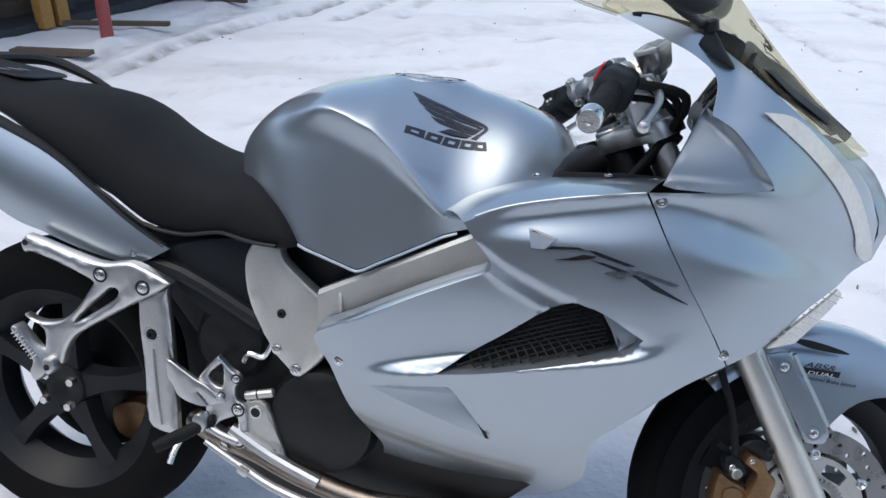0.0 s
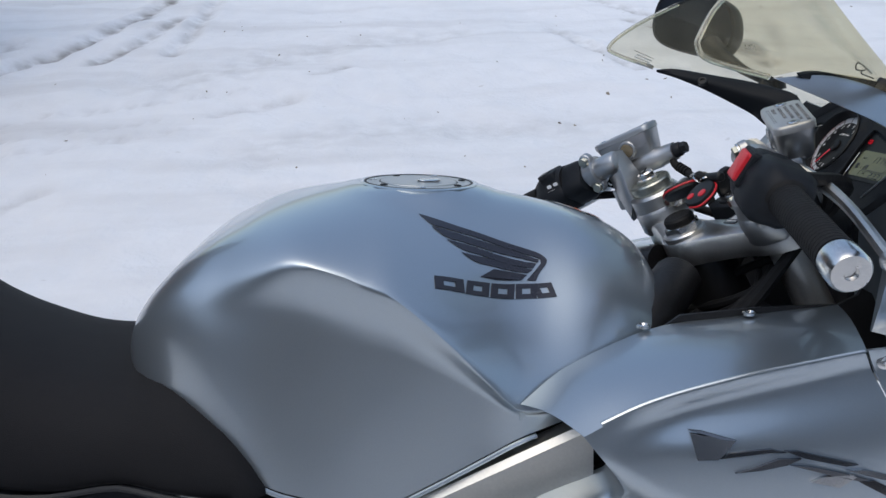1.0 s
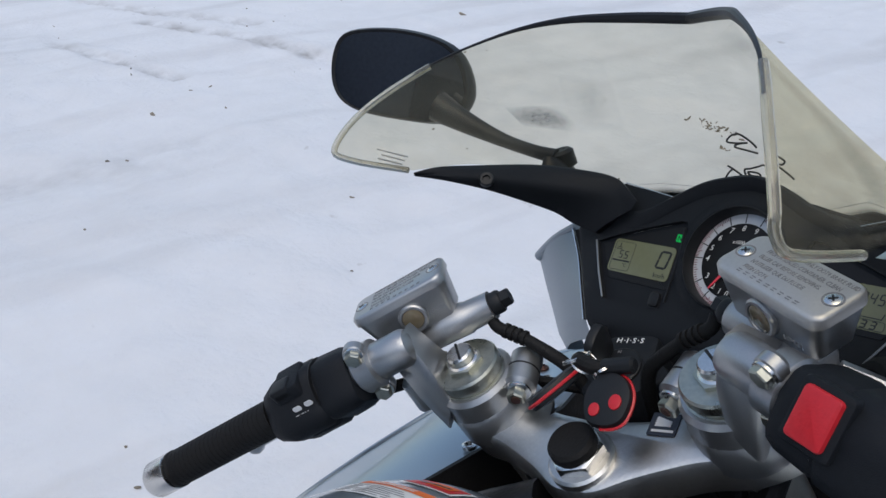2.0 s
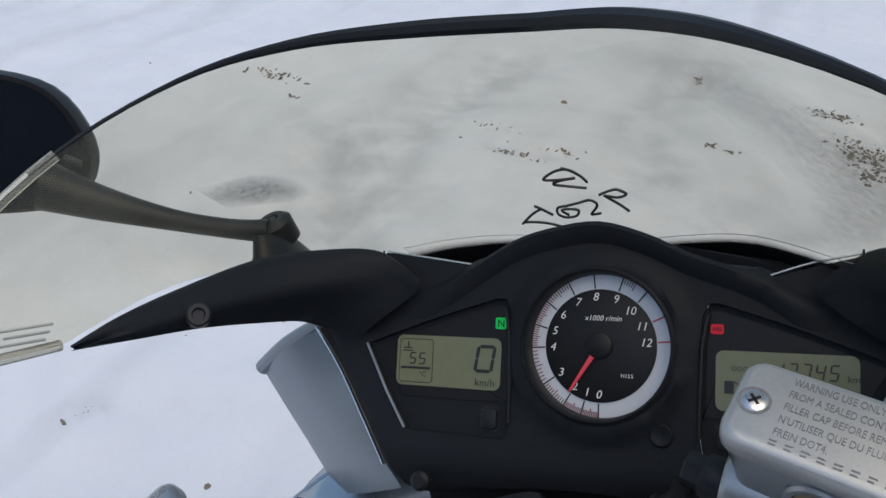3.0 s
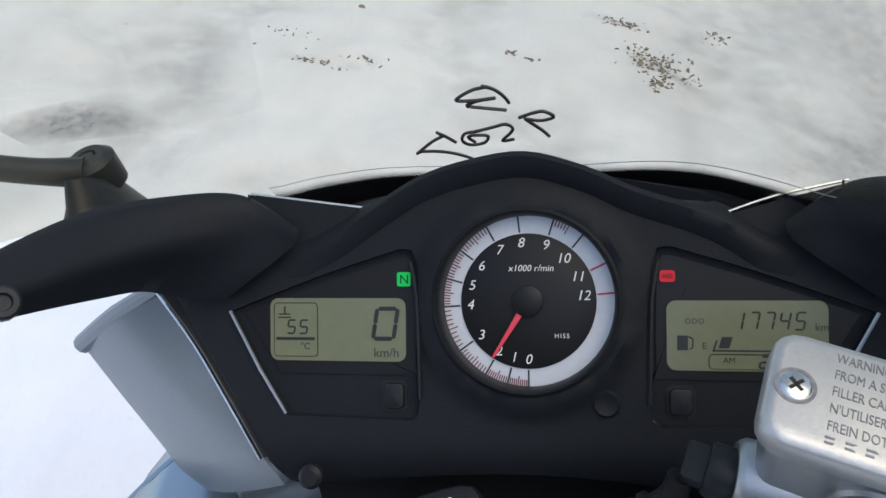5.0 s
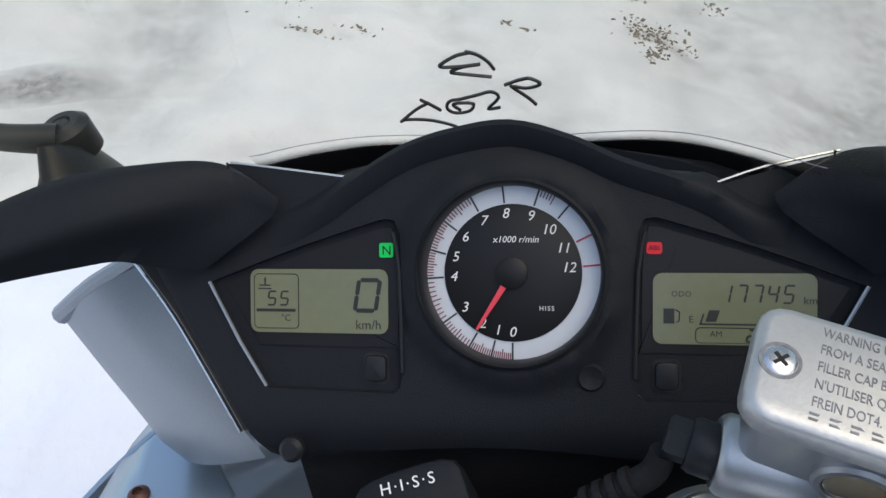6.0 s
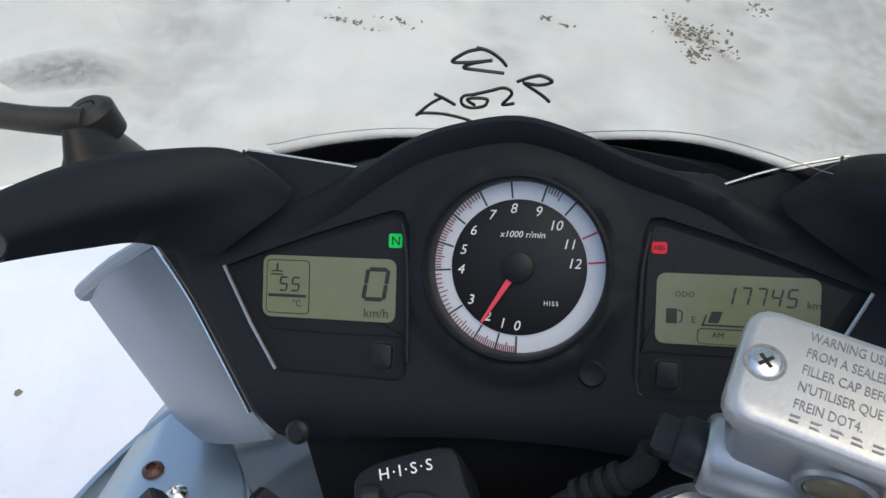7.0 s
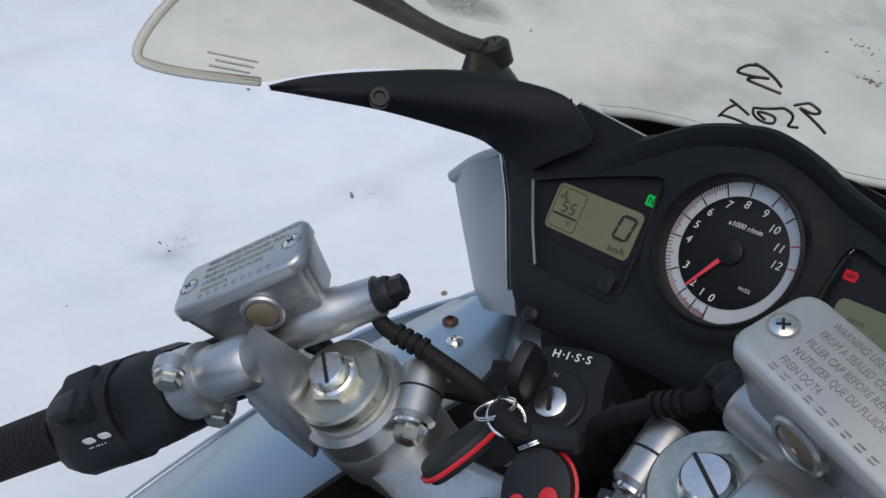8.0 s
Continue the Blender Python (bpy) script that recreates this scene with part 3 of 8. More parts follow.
for row in ((-2.72, 4.44, 7, 0.82, 0.06), (-2.58, 5.55, 6, 0.92, 0.07), (-2.49, 5.49, -18, 0.80, 0.05), (-2.66, 3.60, 2, 0.56, 0.10)):
    plank(*row)


def workshop():
    """The long dark workshop wall behind the camera; it shows only as a dark band in the paint."""
    ob = tagged(new("workshop"), "long dark workshop wall with plank doors", "building")
    ob.matrix_world = Matrix.Translation((0.5, -4.6, 0))
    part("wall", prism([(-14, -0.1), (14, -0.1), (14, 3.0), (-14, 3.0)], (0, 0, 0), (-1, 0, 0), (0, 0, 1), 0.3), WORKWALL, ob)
    part("roof", prism([(-14.4, -0.6), (14.4, -0.6), (14.4, 3.0), (-14.4, 3.0)], (0, -0.3, 3.0), (-1, 0, 0), (0, -1, 0.25), 0.15), SHEDWALL, ob)
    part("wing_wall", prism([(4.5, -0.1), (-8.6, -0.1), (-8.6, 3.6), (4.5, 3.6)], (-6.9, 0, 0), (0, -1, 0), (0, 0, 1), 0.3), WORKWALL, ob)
    for y in (-2.6, 0.6, 3.4, 6.6):
        part("wing_door", prism([(-y - 1.2, 0), (-y + 1.2, 0), (-y + 1.2, 2.8), (-y - 1.2, 2.8)], (-6.55, 0, 0), (0, -1, 0), (0, 0, 1), 0.05), SHEDWALL, ob)
    for x in (-6.0, 0.8, 7.0):
        part("door", prism([(x - 1.3, 0), (x + 1.3, 0), (x + 1.3, 2.7), (x - 1.3, 2.7)], (0, 0.30, 0), (-1, 0, 0), (0, 0, 1), 0.06), TIMBER, ob)


workshop()


# ---- bodywork ----
def crown(x, zt, zc, q):
    """Height of the tank's upper skin at the share q of its half-width: rounder behind, flatter ahead."""
    k = smooth((x - 0.865) / 0.10)
    return zc + (zt - zc) * max(0.0, 1 - q ** (1.85 + 0.45 * k)) ** (0.78 - 0.10 * k)


def tank_section(x):
    zt, yc, zc, yb, zb = along(TANK, x)
    half = []
    for i in range(19):
        y = yc * math.sin(radians(90) * i / 18) ** 0.9
        half.append((y, crown(x, zt, zc, y / yc)))
    for i in range(1, 15):
        t = (i / 14) ** 1.5
        half.append((yc + (yb - yc) * t - 0.013 * smooth(t / 0.22) * (1 - t) ** 0.9 * min(1, (zc - zb) / 0.1), zc + (zb - zc) * t))
    # behind the knee recess the crease dies out and the tail is one rounded form
    k = smooth((0.660 - x) / 0.150)
    if k > 0:
        for i, (y, z) in enumerate(half):
            u = radians(90) * i / 32
            c, d = math.sin(u) ** 0.46, math.cos(u) ** 0.46
            half[i] = (y + (yb * c - y) * k, z + (zb + (zt - zb) * d - z) * k)
    return half


# x, top, crease half-width and height, lower edge half-width and height
TANK = [(0.412, 0.806, 0.030, 0.803, 0.030, 0.799), (0.424, 0.848, 0.070, 0.825, 0.070, 0.806), (0.446, 0.884, 0.112, 0.850, 0.112, 0.815), (0.482, 0.921, 0.150, 0.880, 0.150, 0.806), (0.518, 0.948, 0.174, 0.905, 0.174, 0.776),
        (0.560, 0.970, 0.190, 0.930, 0.190, 0.732), (0.589, 0.982, 0.198, 0.942, 0.196, 0.714), (0.622, 0.990, 0.204, 0.950, 0.198, 0.703), (0.670, 0.997, 0.211, 0.938, 0.198, 0.687), (0.692, 0.9985, 0.214, 0.928, 0.198, 0.681), (0.720, 0.9985, 0.216, 0.915, 0.198, 0.695),
        (0.770, 0.995, 0.219, 0.869, 0.200, 0.720), (0.805, 0.990, 0.217, 0.830, 0.201, 0.738), (0.845, 0.983, 0.212, 0.790, 0.202, 0.758), (0.920, 0.9625, 0.192, 0.792, 0.184, 0.775), (0.955, 0.949, 0.176, 0.796, 0.168, 0.778),
        (0.985, 0.934, 0.158, 0.800, 0.152, 0.780), (1.012, 0.912, 0.138, 0.800, 0.134, 0.780), (1.028, 0.885, 0.115, 0.800, 0.112, 0.780), (1.040, 0.846, 0.085, 0.800, 0.082, 0.780)]


def tank_point(x, y):
    zt, yc, zc, yb, zb = along(TANK, x)
    return crown(x, zt, zc, min(1, abs(y) / yc))


def fuel_tank():
    rings = []
    for i in range(79):
        x = 0.412 + (1.040 - 0.412) * (0.5 - 0.5 * math.cos(math.pi * i / 78))
        h = []
        for y, z in tank_section(x):
            # a flat seat for the filler cap
            r = math.hypot(x - 0.756, y)
            if r < 0.096 and z > 0.9:
                k = smooth((r - 0.066) / 0.030)
                z = z * k + (0.9955 - 0.060 * (x - 0.756)) * (1 - k)
            h.append((y, z))
        rings.append([(x, -y, z) for y, z in reversed(h)] + [(x, y, z) for y, z in h[1:]])
    bm = loft(rings)
    tank = part("fuel_tank", bm, SILVER, bike, "silver metallic fuel tank with knee recesses", smooth=38)
    # pressed lower seam
    for s in (-1, 1):
        seam = tube([(x, s * (along(TANK, x)[3] + 0.001), along(TANK, x)[4] - 0.004) for x in np.linspace(0.575, 0.86, 26)], 0.0026, 8, 1)
        part("lower_seam", seam, SILVER, tank)
    return tank


tank = fuel_tank()


def on_tank(a, b, lift=0.0007):
    """A point just off the tank's skin: a along the decal's foot, b inwards and up from it."""
    x = 0.763 + a
    y = 0.184 - 0.207 * a - b
    e = 0.004
    n = Vector((-(tank_point(x + e, y) - tank_point(x - e, y)) / (2 * e), (tank_point(x, y + e) - tank_point(x, y - e)) / (2 * e), 1)).normalized()
    return Vector((x, -y, tank_point(x, y))) + n * lift


def tank_decal():
    """The winged emblem and the row of blocks under it, as plain dark shapes."""

    def place(a, b, t=0.0):
        return on_tank(a, b, 0.0009 - t)

    # five feathers; the topmost hooks down into the leading edge
    hook = curve([(-0.0111, 0.0835), (-0.0111, 0.0835), (0.0203, 0.0732), (0.0635, 0.0650), (0.1080, 0.0539), (0.1220, 0.0457), (0.1232, 0.0398), (0.1146, 0.0325), (0.1087, 0.0256), (0.1087, 0.0256),
                  (0.0986, 0.0262), (0.0986, 0.0262), (0.1126, 0.0369), (0.1169, 0.0416), (0.1101, 0.0476), (0.0613, 0.0589), (0.0179, 0.0645), (0.0021, 0.0677)], True, 4)
    second = curve([(0.0017, 0.0646), (0.0017, 0.0646), (0.0387, 0.0598), (0.0831, 0.0539), (0.1151, 0.0442), (0.1151, 0.0442), (0.1141, 0.0414), (0.1141, 0.0414), (0.0897, 0.0466), (0.0360, 0.0514), (0.0150, 0.0535)], True, 4)
    third = curve([(0.0159, 0.0501), (0.0159, 0.0501), (0.0573, 0.0479), (0.1119, 0.0406), (0.1119, 0.0406), (0.1073, 0.0363), (0.1073, 0.0363), (0.0550, 0.0416), (0.0330, 0.0425)], True, 4)
    fourth = curve([(0.0307, 0.0391), (0.0307, 0.0391), (0.0683, 0.0402), (0.1068, 0.0352), (0.1068, 0.0352), (0.1010, 0.0322), (0.1010, 0.0322), (0.0668, 0.0342), (0.0450, 0.0334)], True, 4)
    foot = [(0.0639, 0.0318), (0.0998, 0.0306), (0.0929, 0.0262), (0.0484, 0.0208)]
    for outline in (hook, second, third, fourth, foot):
        part("emblem_feather", sheet(outline, place, 0.004, 0.0004), DECAL, tank, "dark printed wing feather", smooth=60)
    # five hollow blocks in a row
    for x0, x1, lean in ((-0.0005, 0.0295, 0.0), (0.0305, 0.0545, 0.003), (0.0565, 0.0820, 0.003), (0.0840, 0.1070, 0.002), (0.1085, 0.1290, -0.004)):
        def at(u, v):
            x = x0 + (x1 - x0) * u + lean * v
            rise = 0.0060 + 0.21 * x - 0.30 * max(0.0, x - 0.062) ** 2 / 0.12
            return (x, rise - 0.0112 * (1 - v))
        rim = [at(0, 0), at(0.5, 0), at(1, 0), at(1, 1), at(0.5, 1), at(0, 1)]
        gap = [at(0.30, 0.30), at(0.70, 0.30), at(0.70, 0.70), at(0.30, 0.70)]
        part("decal_block", sheet(rim, place, 0.004, 0.0004, [gap]), DECAL, tank)


tank_decal()


def fuel_cap():
    o = Vector((0.756, 0.0, 0.9955))
    tilt = Vector((0.060, 0, 1)).normalized()
    cap = part("fuel_cap", lathe(o - tilt * 0.006, tilt, [(0, 0.0625), (0.0050, 0.0625), (0.0064, 0.0612), (0.0068, 0.047), (0.0060, 0.0462), (0.0060, 0.0450), (0.0072, 0.0445), (0.0080, 0.0)], 64), CAST, tank, "round alloy fuel filler cap set flush in the tank")
    part("tank_ring", lathe(o - tilt * 0.0088, tilt, [(0, 0.0715), (0.0085, 0.0700), (0.0098, 0.0672), (0.0096, 0.0645), (0.0060, 0.0638)], 64), SILVER, cap, "raised silver rim round the cap")
    part("gap_ring", ring_part(o + tilt * 0.0005, tilt, 0.0640, 0.0618, 0.0006, 64), DARK, cap)
    part("gap_ring", ring_part(o + tilt * 0.0002, tilt, 0.0463, 0.0451, 0.0004, 64), DARK, cap)
    for k in range(7):
        a = math.tau * (k + 0.3) / 7
        q = o + Vector((0.054 * math.cos(a), 0.054 * math.sin(a), 0)) - Vector((0, 0, 0.060 * 0.054 * math.cos(a))) + tilt * 0.0006
        part("cap_screw", lathe(q, tilt, [(0, 0.0044), (0.0008, 0.0044), (0.0012, 0.0036), (0.0012, 0.0022), (0.0003, 0.002), (0.0003, 0.0)], 14), STEEL if k % 2 else DARK, cap)
    part("lock_cover", prism(rounded(-0.014, -0.009, 0.014, 0.009, 0.008), o + Vector((0.012, -0.004, 0)) + tilt * 0.0018, (1, 0.2, -0.045), (-0.2, 1, 0), 0.0016, 0.0008), STEEL, cap, "bright swivelling lock cover")
    part("key_line", prism(rounded(-0.011, -0.0011, 0.011, 0.0011, 0.001), o + Vector((-0.026, -0.002, 0.001)) + tilt * 0.0012, (0.15, 1, 0), (-1, 0.15, 0.045), 0.0006), DARK, cap)


fuel_cap()


def tank_stickers():
    """Two warning labels on the tank's nose, slanted across the middle line."""

    def patch(x0, x1, y0, y1, lift, n=5):
        b = bmesh.new()
        rows = []
        for i in range(n):
            row = []
            for j in range(n):
                y = y0 + (y1 - y0) * j / (n - 1)
                x = x0 + (x1 - x0) * i / (n - 1) - 0.30 * (y - 0.03)
                row.append(b.verts.new((x, y, tank_point(x, y) + lift)))
            rows.append(row)
        for p, q in zip(rows, rows[1:]):
            for i in range(n - 1):
                b.faces.new((p[i], q[i], q[i + 1], p[i + 1]))
        return b

    st = part("warning_sticker", patch(0.913, 0.945, 0.004, 0.060, 0.0008), LABELW, tank, "white and orange printed warning sticker")
    part("orange_band", patch(0.937, 0.945, 0.004, 0.060, 0.0012), ORANGE, st)
    for k in range(6):
        part("print_line", patch(0.9155 + 0.0033 * k, 0.9168 + 0.0033 * k, 0.009 + 0.004 * (k % 3), 0.056, 0.0012, 3), GREYTX, st)
    for k in range(2):
        part("print_line", patch(0.939 + 0.0028 * k, 0.9402 + 0.0028 * k, 0.016, 0.052, 0.0016, 3), LABELW, st)
    tri_st = part("warning_sticker", patch(0.957, 0.978, 0.006, 0.050, 0.0008), LABELW, tank, "small white and red warning sticker")
    part("red_field", patch(0.959, 0.976, 0.009, 0.047, 0.0012), RED, tri_st)
    part("orange_band", patch(0.964, 0.973, 0.014, 0.034, 0.0016), ORANGE, tri_st)
    part("print_mark", patch(0.966, 0.9685, 0.016, 0.042, 0.0020, 3), DECAL, tri_st)


tank_stickers()


def seat():
    st = [(-0.22, 0.985, 0.110, 0.905), (-0.12, 0.972, 0.128, 0.895), (-0.03, 0.953, 0.138, 0.868), (0.05, 0.948, 0.146, 0.822), (0.10, 0.942, 0.150, 0.795),
          (0.155, 0.930, 0.154, 0.768), (0.195, 0.910, 0.156, 0.748), (0.232, 0.884, 0.158, 0.724), (0.276, 0.860, 0.160, 0.700), (0.35, 0.832, 0.160, 0.690), (0.43, 0.822, 0.178, 0.705),
          (0.49, 0.830, 0.200, 0.700), (0.54, 0.800, 0.210, 0.698), (0.572, 0.752, 0.209, 0.702), (0.583, 0.722, 0.202, 0.708)]
    rings = []
    for i in range(61):
        x = -0.22 + 0.803 * i / 60
        zt, w, zb = along(st, x)
        ring = []
        for k in range(32):
            a = math.tau * k / 32
            c, s = math.cos(a), math.sin(a)
            p = 0.92 if s > 0 else 0.28
            y = w * math.copysign(abs(c) ** (0.86 - 0.25 * smooth((x - 0.42) / 0.06)), c)
            zc = zb + (zt - zb) * 0.38
            z = zc + (zt - zc if s > 0 else zc - zb) * math.copysign(abs(s) ** p, s)
            ring.append((x, y, z))
        rings.append(ring)
    seat_ob = part("seat", loft(rings), VINYL, bike, "black vinyl dual seat with a stepped pillion pad", smooth=70)
    for s in (-1, 1):
        part("seat_edge_seam", tube([(x, s * (along(st, x)[1] + 0.001), along(st, x)[2] + 0.012) for x in np.linspace(-0.2, 0.55, 20)], 0.0035, 6, 2), SATIN, seat_ob)
    b = bmesh.new()
    prism(rounded(-0.11, -0.07, 0.075, 0.07, 0.03), (-0.10, 0, 0.9665), (1, 0, -0.16), (0, 1, 0), 0.004, 0.003, b)
    pad = part("pillion_patch", b, SATIN, seat_ob, "black patch with worn white embroidery")
    for k in range(6):
        c = bmesh.new()
        prism([(0, 0), (0.018, 0.003), (0.024, 0.009), (0.004, 0.006)], (-0.13 + 0.025 * (k % 3), -0.03 - 0.025 * (k // 3), 0.973), (1, 0.3 * (k % 2), -0.16), (0, 1, 0), 0.001, 0, c)
        part("stitched_mark", c, GREYTX, pad)


seat()


def grab_rail():
    for s in (1,):
        part("grab_rail", tube([(-0.24, s * 0.10, 0.985), (-0.15, s * 0.150, 0.985), (-0.06, s * 0.162, 0.955), (0.02, s * 0.160, 0.915)], [0.014, 0.013, 0.010, 0.007], 10, 6), SATIN, bike, "black pillion grab rail")


grab_rail()


def tail_panel(s):
    out = curve([(-0.25, 0.98), (-0.25, 0.98), (-0.10, 0.925), (0.0, 0.882), (0.066, 0.836), (0.165, 0.767), (0.258, 0.703), (0.322, 0.673), (0.322, 0.673),
                 (0.270, 0.645), (0.233, 0.638), (0.136, 0.656), (0.056, 0.680), (-0.02, 0.704), (-0.14, 0.78), (-0.25, 0.88), (-0.25, 0.88)], True, 5)

    def place(x, z, t=0.0):
        mid = 0.80 - 0.42 * x - 0.02
        w = 0.168 - 0.05 * max(0, -x) - 1.8 * (z - mid) ** 2 - 0.05 * max(0, z - mid)
        return (x, s * (w - t), z)

    ob = part("tail_fairing", sheet(out, place, 0.014, 0.004), SILVER, bike, "silver tail side panel", smooth=60)
    x, z = 0.250, 0.660
    part("screw", lathe((x, s * (abs(place(x, z)[1]) - 0.002), z), (0, s, 0), [(0, 0.0075), (0.003, 0.0075), (0.003, 0.004), (0.001, 0.0035)], 16), STEEL, ob)
    # black strip between seat and panel
    part("tail_trim", tube([(-0.2, s * 0.150, 0.945), (-0.02, s * 0.152, 0.880), (0.10, s * 0.152, 0.820), (0.23, s * 0.156, 0.722), (0.31, s * 0.160, 0.675)], [0.012, 0.011, 0.008, 0.008, 0.006], 8, 5), SATIN, ob)


for side in (-1, 1):
    tail_panel(side)


LIP = [(0.64, 0.488), (0.731, 0.514), (0.853, 0.540), (1.016, 0.573), (1.165, 0.611), (1.231, 0.636), (1.32, 0.665)]
RIDGE = [(0.62, 0.83), (0.886, 0.786), (0.961, 0.741), (1.057, 0.697), (1.151, 0.660), (1.231, 0.643), (1.32, 0.67)]


def flank(x, z):
    """Half-width of the fairing's main skin."""
    w = 0.295 - 0.75 * (z - 0.745) ** 2
    if x > 1.15:
        w -= 1.85 * (x - 1.15) ** 2
    if x < 0.90:
        w -= 0.50 * (0.90 - x) ** 2
    if z < 0.45:
        w -= 0.9 * (0.45 - z) ** 2
    # a shoulder runs down from the tank to the lip; below it the skin falls in towards the air outlet
    if 0.68 < x < 1.25:
        zl, zs = along(LIP, x)[0], along(RIDGE, x)[0]
        w += 0.007 * math.exp(-((z - zl) / (0.020 if z > zl else 0.034)) ** 2) * smooth((x - 0.68) / 0.12) * smooth((1.25 - x) / 0.10)
        if zl < z < zs:
            w -= 0.034 * smooth((zs - z) / 0.060) * smooth((z - zl) / 0.022) * smooth((x - 0.68) / 0.22) * smooth((1.245 - x) / 0.14)
    # under the upper edge the skin tucks in to a valley, swells out again to a crease and falls away below it
    zt, za, zb = along(TUCK, x)
    if z < zt:
        deep = min(0.019, 0.46 * (zt - za)) * smooth((x - 0.90) / 0.10) * smooth((1.53 - x) / 0.06)
        if z > za:
            w -= deep * (0.5 + 0.5 * math.cos(math.pi * (z - za) / (zt - za)))
        elif z > zb:
            w -= deep * (0.5 + 0.5 * math.cos(math.pi * (za - z) / (za - zb)))
    return max(w, 0.012)


# x, then the heights of the upper edge, the valley and the crease below it
TUCK = [(0.88, 0.795, 0.780, 0.750), (0.947, 0.823, 0.802, 0.772), (1.029, 0.842, 0.819, 0.772), (1.100, 0.853, 0.832, 0.768), (1.179, 0.863, 0.845, 0.763), (1.244, 0.865, 0.832, 0.755), (1.320, 0.868, 0.803, 0.737),
        (1.400, 0.846, 0.770, 0.712), (1.448, 0.822, 0.749, 0.698), (1.500, 0.765, 0.722, 0.680), (1.53, 0.74, 0.705, 0.67)]


def fold(stations, x0, x1):
    return [(x, along(stations, x)[0]) for x in np.arange(x0, x1, 0.0075)]


VENT = curve([(0.850, 0.540), (0.850, 0.540), (0.950, 0.612), (1.046, 0.684), (1.080, 0.686), (1.113, 0.674), (1.145, 0.654), (1.166, 0.641), (1.166, 0.641), (1.140, 0.614), (1.045, 0.584), (0.93, 0.554)], True, 4)


def side_fairing(s):
    out = curve([(0.888, 0.797), (0.888, 0.797), (0.947, 0.823), (1.029, 0.842), (1.150, 0.861), (1.150, 0.861), (1.189, 0.786), (1.250, 0.681), (1.291, 0.602), (1.291, 0.602),
                 (1.223, 0.561), (1.146, 0.486), (1.107, 0.442), (1.097, 0.400), (1.085, 0.330), (1.02, 0.255), (0.93, 0.215), (0.80, 0.215), (0.66, 0.262), (0.615, 0.300), (0.615, 0.300),
                 (0.697, 0.294), (0.725, 0.318), (0.727, 0.358), (0.683, 0.430), (0.655, 0.514), (0.630, 0.557), (0.638, 0.578),
                 (0.662, 0.591), (0.785, 0.653), (0.880, 0.696), (0.924, 0.717), (0.926, 0.742)], True, 6)

    def place(x, z, t=0.0):
        return (x, s * (flank(x, z) - t - (0.013 if s > 0 else 0.0)), z)

    tri = curve([(0.726, 0.491), (0.726, 0.491), (0.800, 0.506), (0.856, 0.516), (0.874, 0.512), (0.894, 0.482), (0.937, 0.413), (0.937, 0.413)], True, 5)
    ob = part("side_fairing", sheet(out, place, 0.0068, 0.004, [VENT, tri], None, [fold(LIP, 0.70, 0.84)]), SILVER, bike, "large silver side fairing with an air outlet", smooth=60)

    # the rolled rear edge that turns in towards the frame beam
    rim = curve([(0.888, 0.797), (0.926, 0.742), (0.924, 0.717), (0.880, 0.696), (0.785, 0.653), (0.662, 0.591), (0.638, 0.578), (0.630, 0.557)], False, 6)
    bm = bmesh.new()
    rows = []
    for i, (x, z) in enumerate(rim):
        w = flank(x, z)
        rows.append([(x, s * w, z), (x - 0.001, s * (w - 0.002), z + 0.002), (x - 0.003, s * (w - 0.010), z + 0.0045), (x - 0.005, s * (w - 0.050), z + 0.007)])
    loft(rows, False, False, bm)
    part("rolled_edge", bm, SILVER, ob)

    # upper ledge towards the tank
    bm = bmesh.new()
    rows = []
    for i in range(25):
        t = i / 24
        x = 0.888 + (1.152 - 0.888) * t
        zo = along([(0.888, 0.797), (0.947, 0.823), (1.029, 0.842), (1.152, 0.861)], x)[0]
        wi = along([(0, 0.212), (0.25, 0.185), (0.5, 0.160), (1, 0.158)], t)[0]
        xi = 0.842 + (1.19 - 0.842) * t
        zi = along([(0.842, 0.798), (0.887, 0.827), (0.978, 0.853), (1.066, 0.860), (1.19, 0.868)], xi)[0]
        wo = flank(x, zo) - (0.013 if s > 0 else 0.0)
        row = []
        for k in range(7):
            q = k / 6
            row.append((x + (xi - x) * q, s * (wo + (wi - wo) * q), zo + (zi - zo) * q + 0.006 * math.sin(math.pi * q)))
        row.append((xi, s * (wi - 0.004), zi - 0.02))
        rows.append(row)
    loft(rows, False, False, bm)
    part("upper_ledge", bm, SILVER, ob, smooth=60)
    bead = [(x, s * (flank(x, z) - 0.0026 - (0.013 if s > 0 else 0.0)), z - 0.0006) for x, z in [(x, along(TUCK, x)[0] + 0.001) for x in np.linspace(0.905, 1.150, 22)]]
    part("rounded_edge", tube(bead, 0.0030, 10, 1), SILVER, ob)
    for x, w, z in ((0.978, 0.168, 0.858), (1.09, 0.168, 0.866)):
        part("screw", lathe((x, s * w, z - 0.001), (0, 0, 1), [(0, 0.007), (0.003, 0.007), (0.0035, 0.005), (0.001, 0.0025)], 16), STEEL, ob)
    for x, z in ((0.674, 0.529), (1.284, 0.622), (1.172, 0.850)):
        w = flank(x, z)
        part("screw", lathe((x, s * (w - 0.001), z), (0, s, 0), [(0, 0.0085), (0.003, 0.0085), (0.0035, 0.007), (0.0035, 0.004), (0.001, 0.0035)], 18), STEEL, ob)

    # the duct lip, its mesh grille and the dark box behind
    bm = bmesh.new()
    cen = np.mean(np.array(VENT), axis=0)
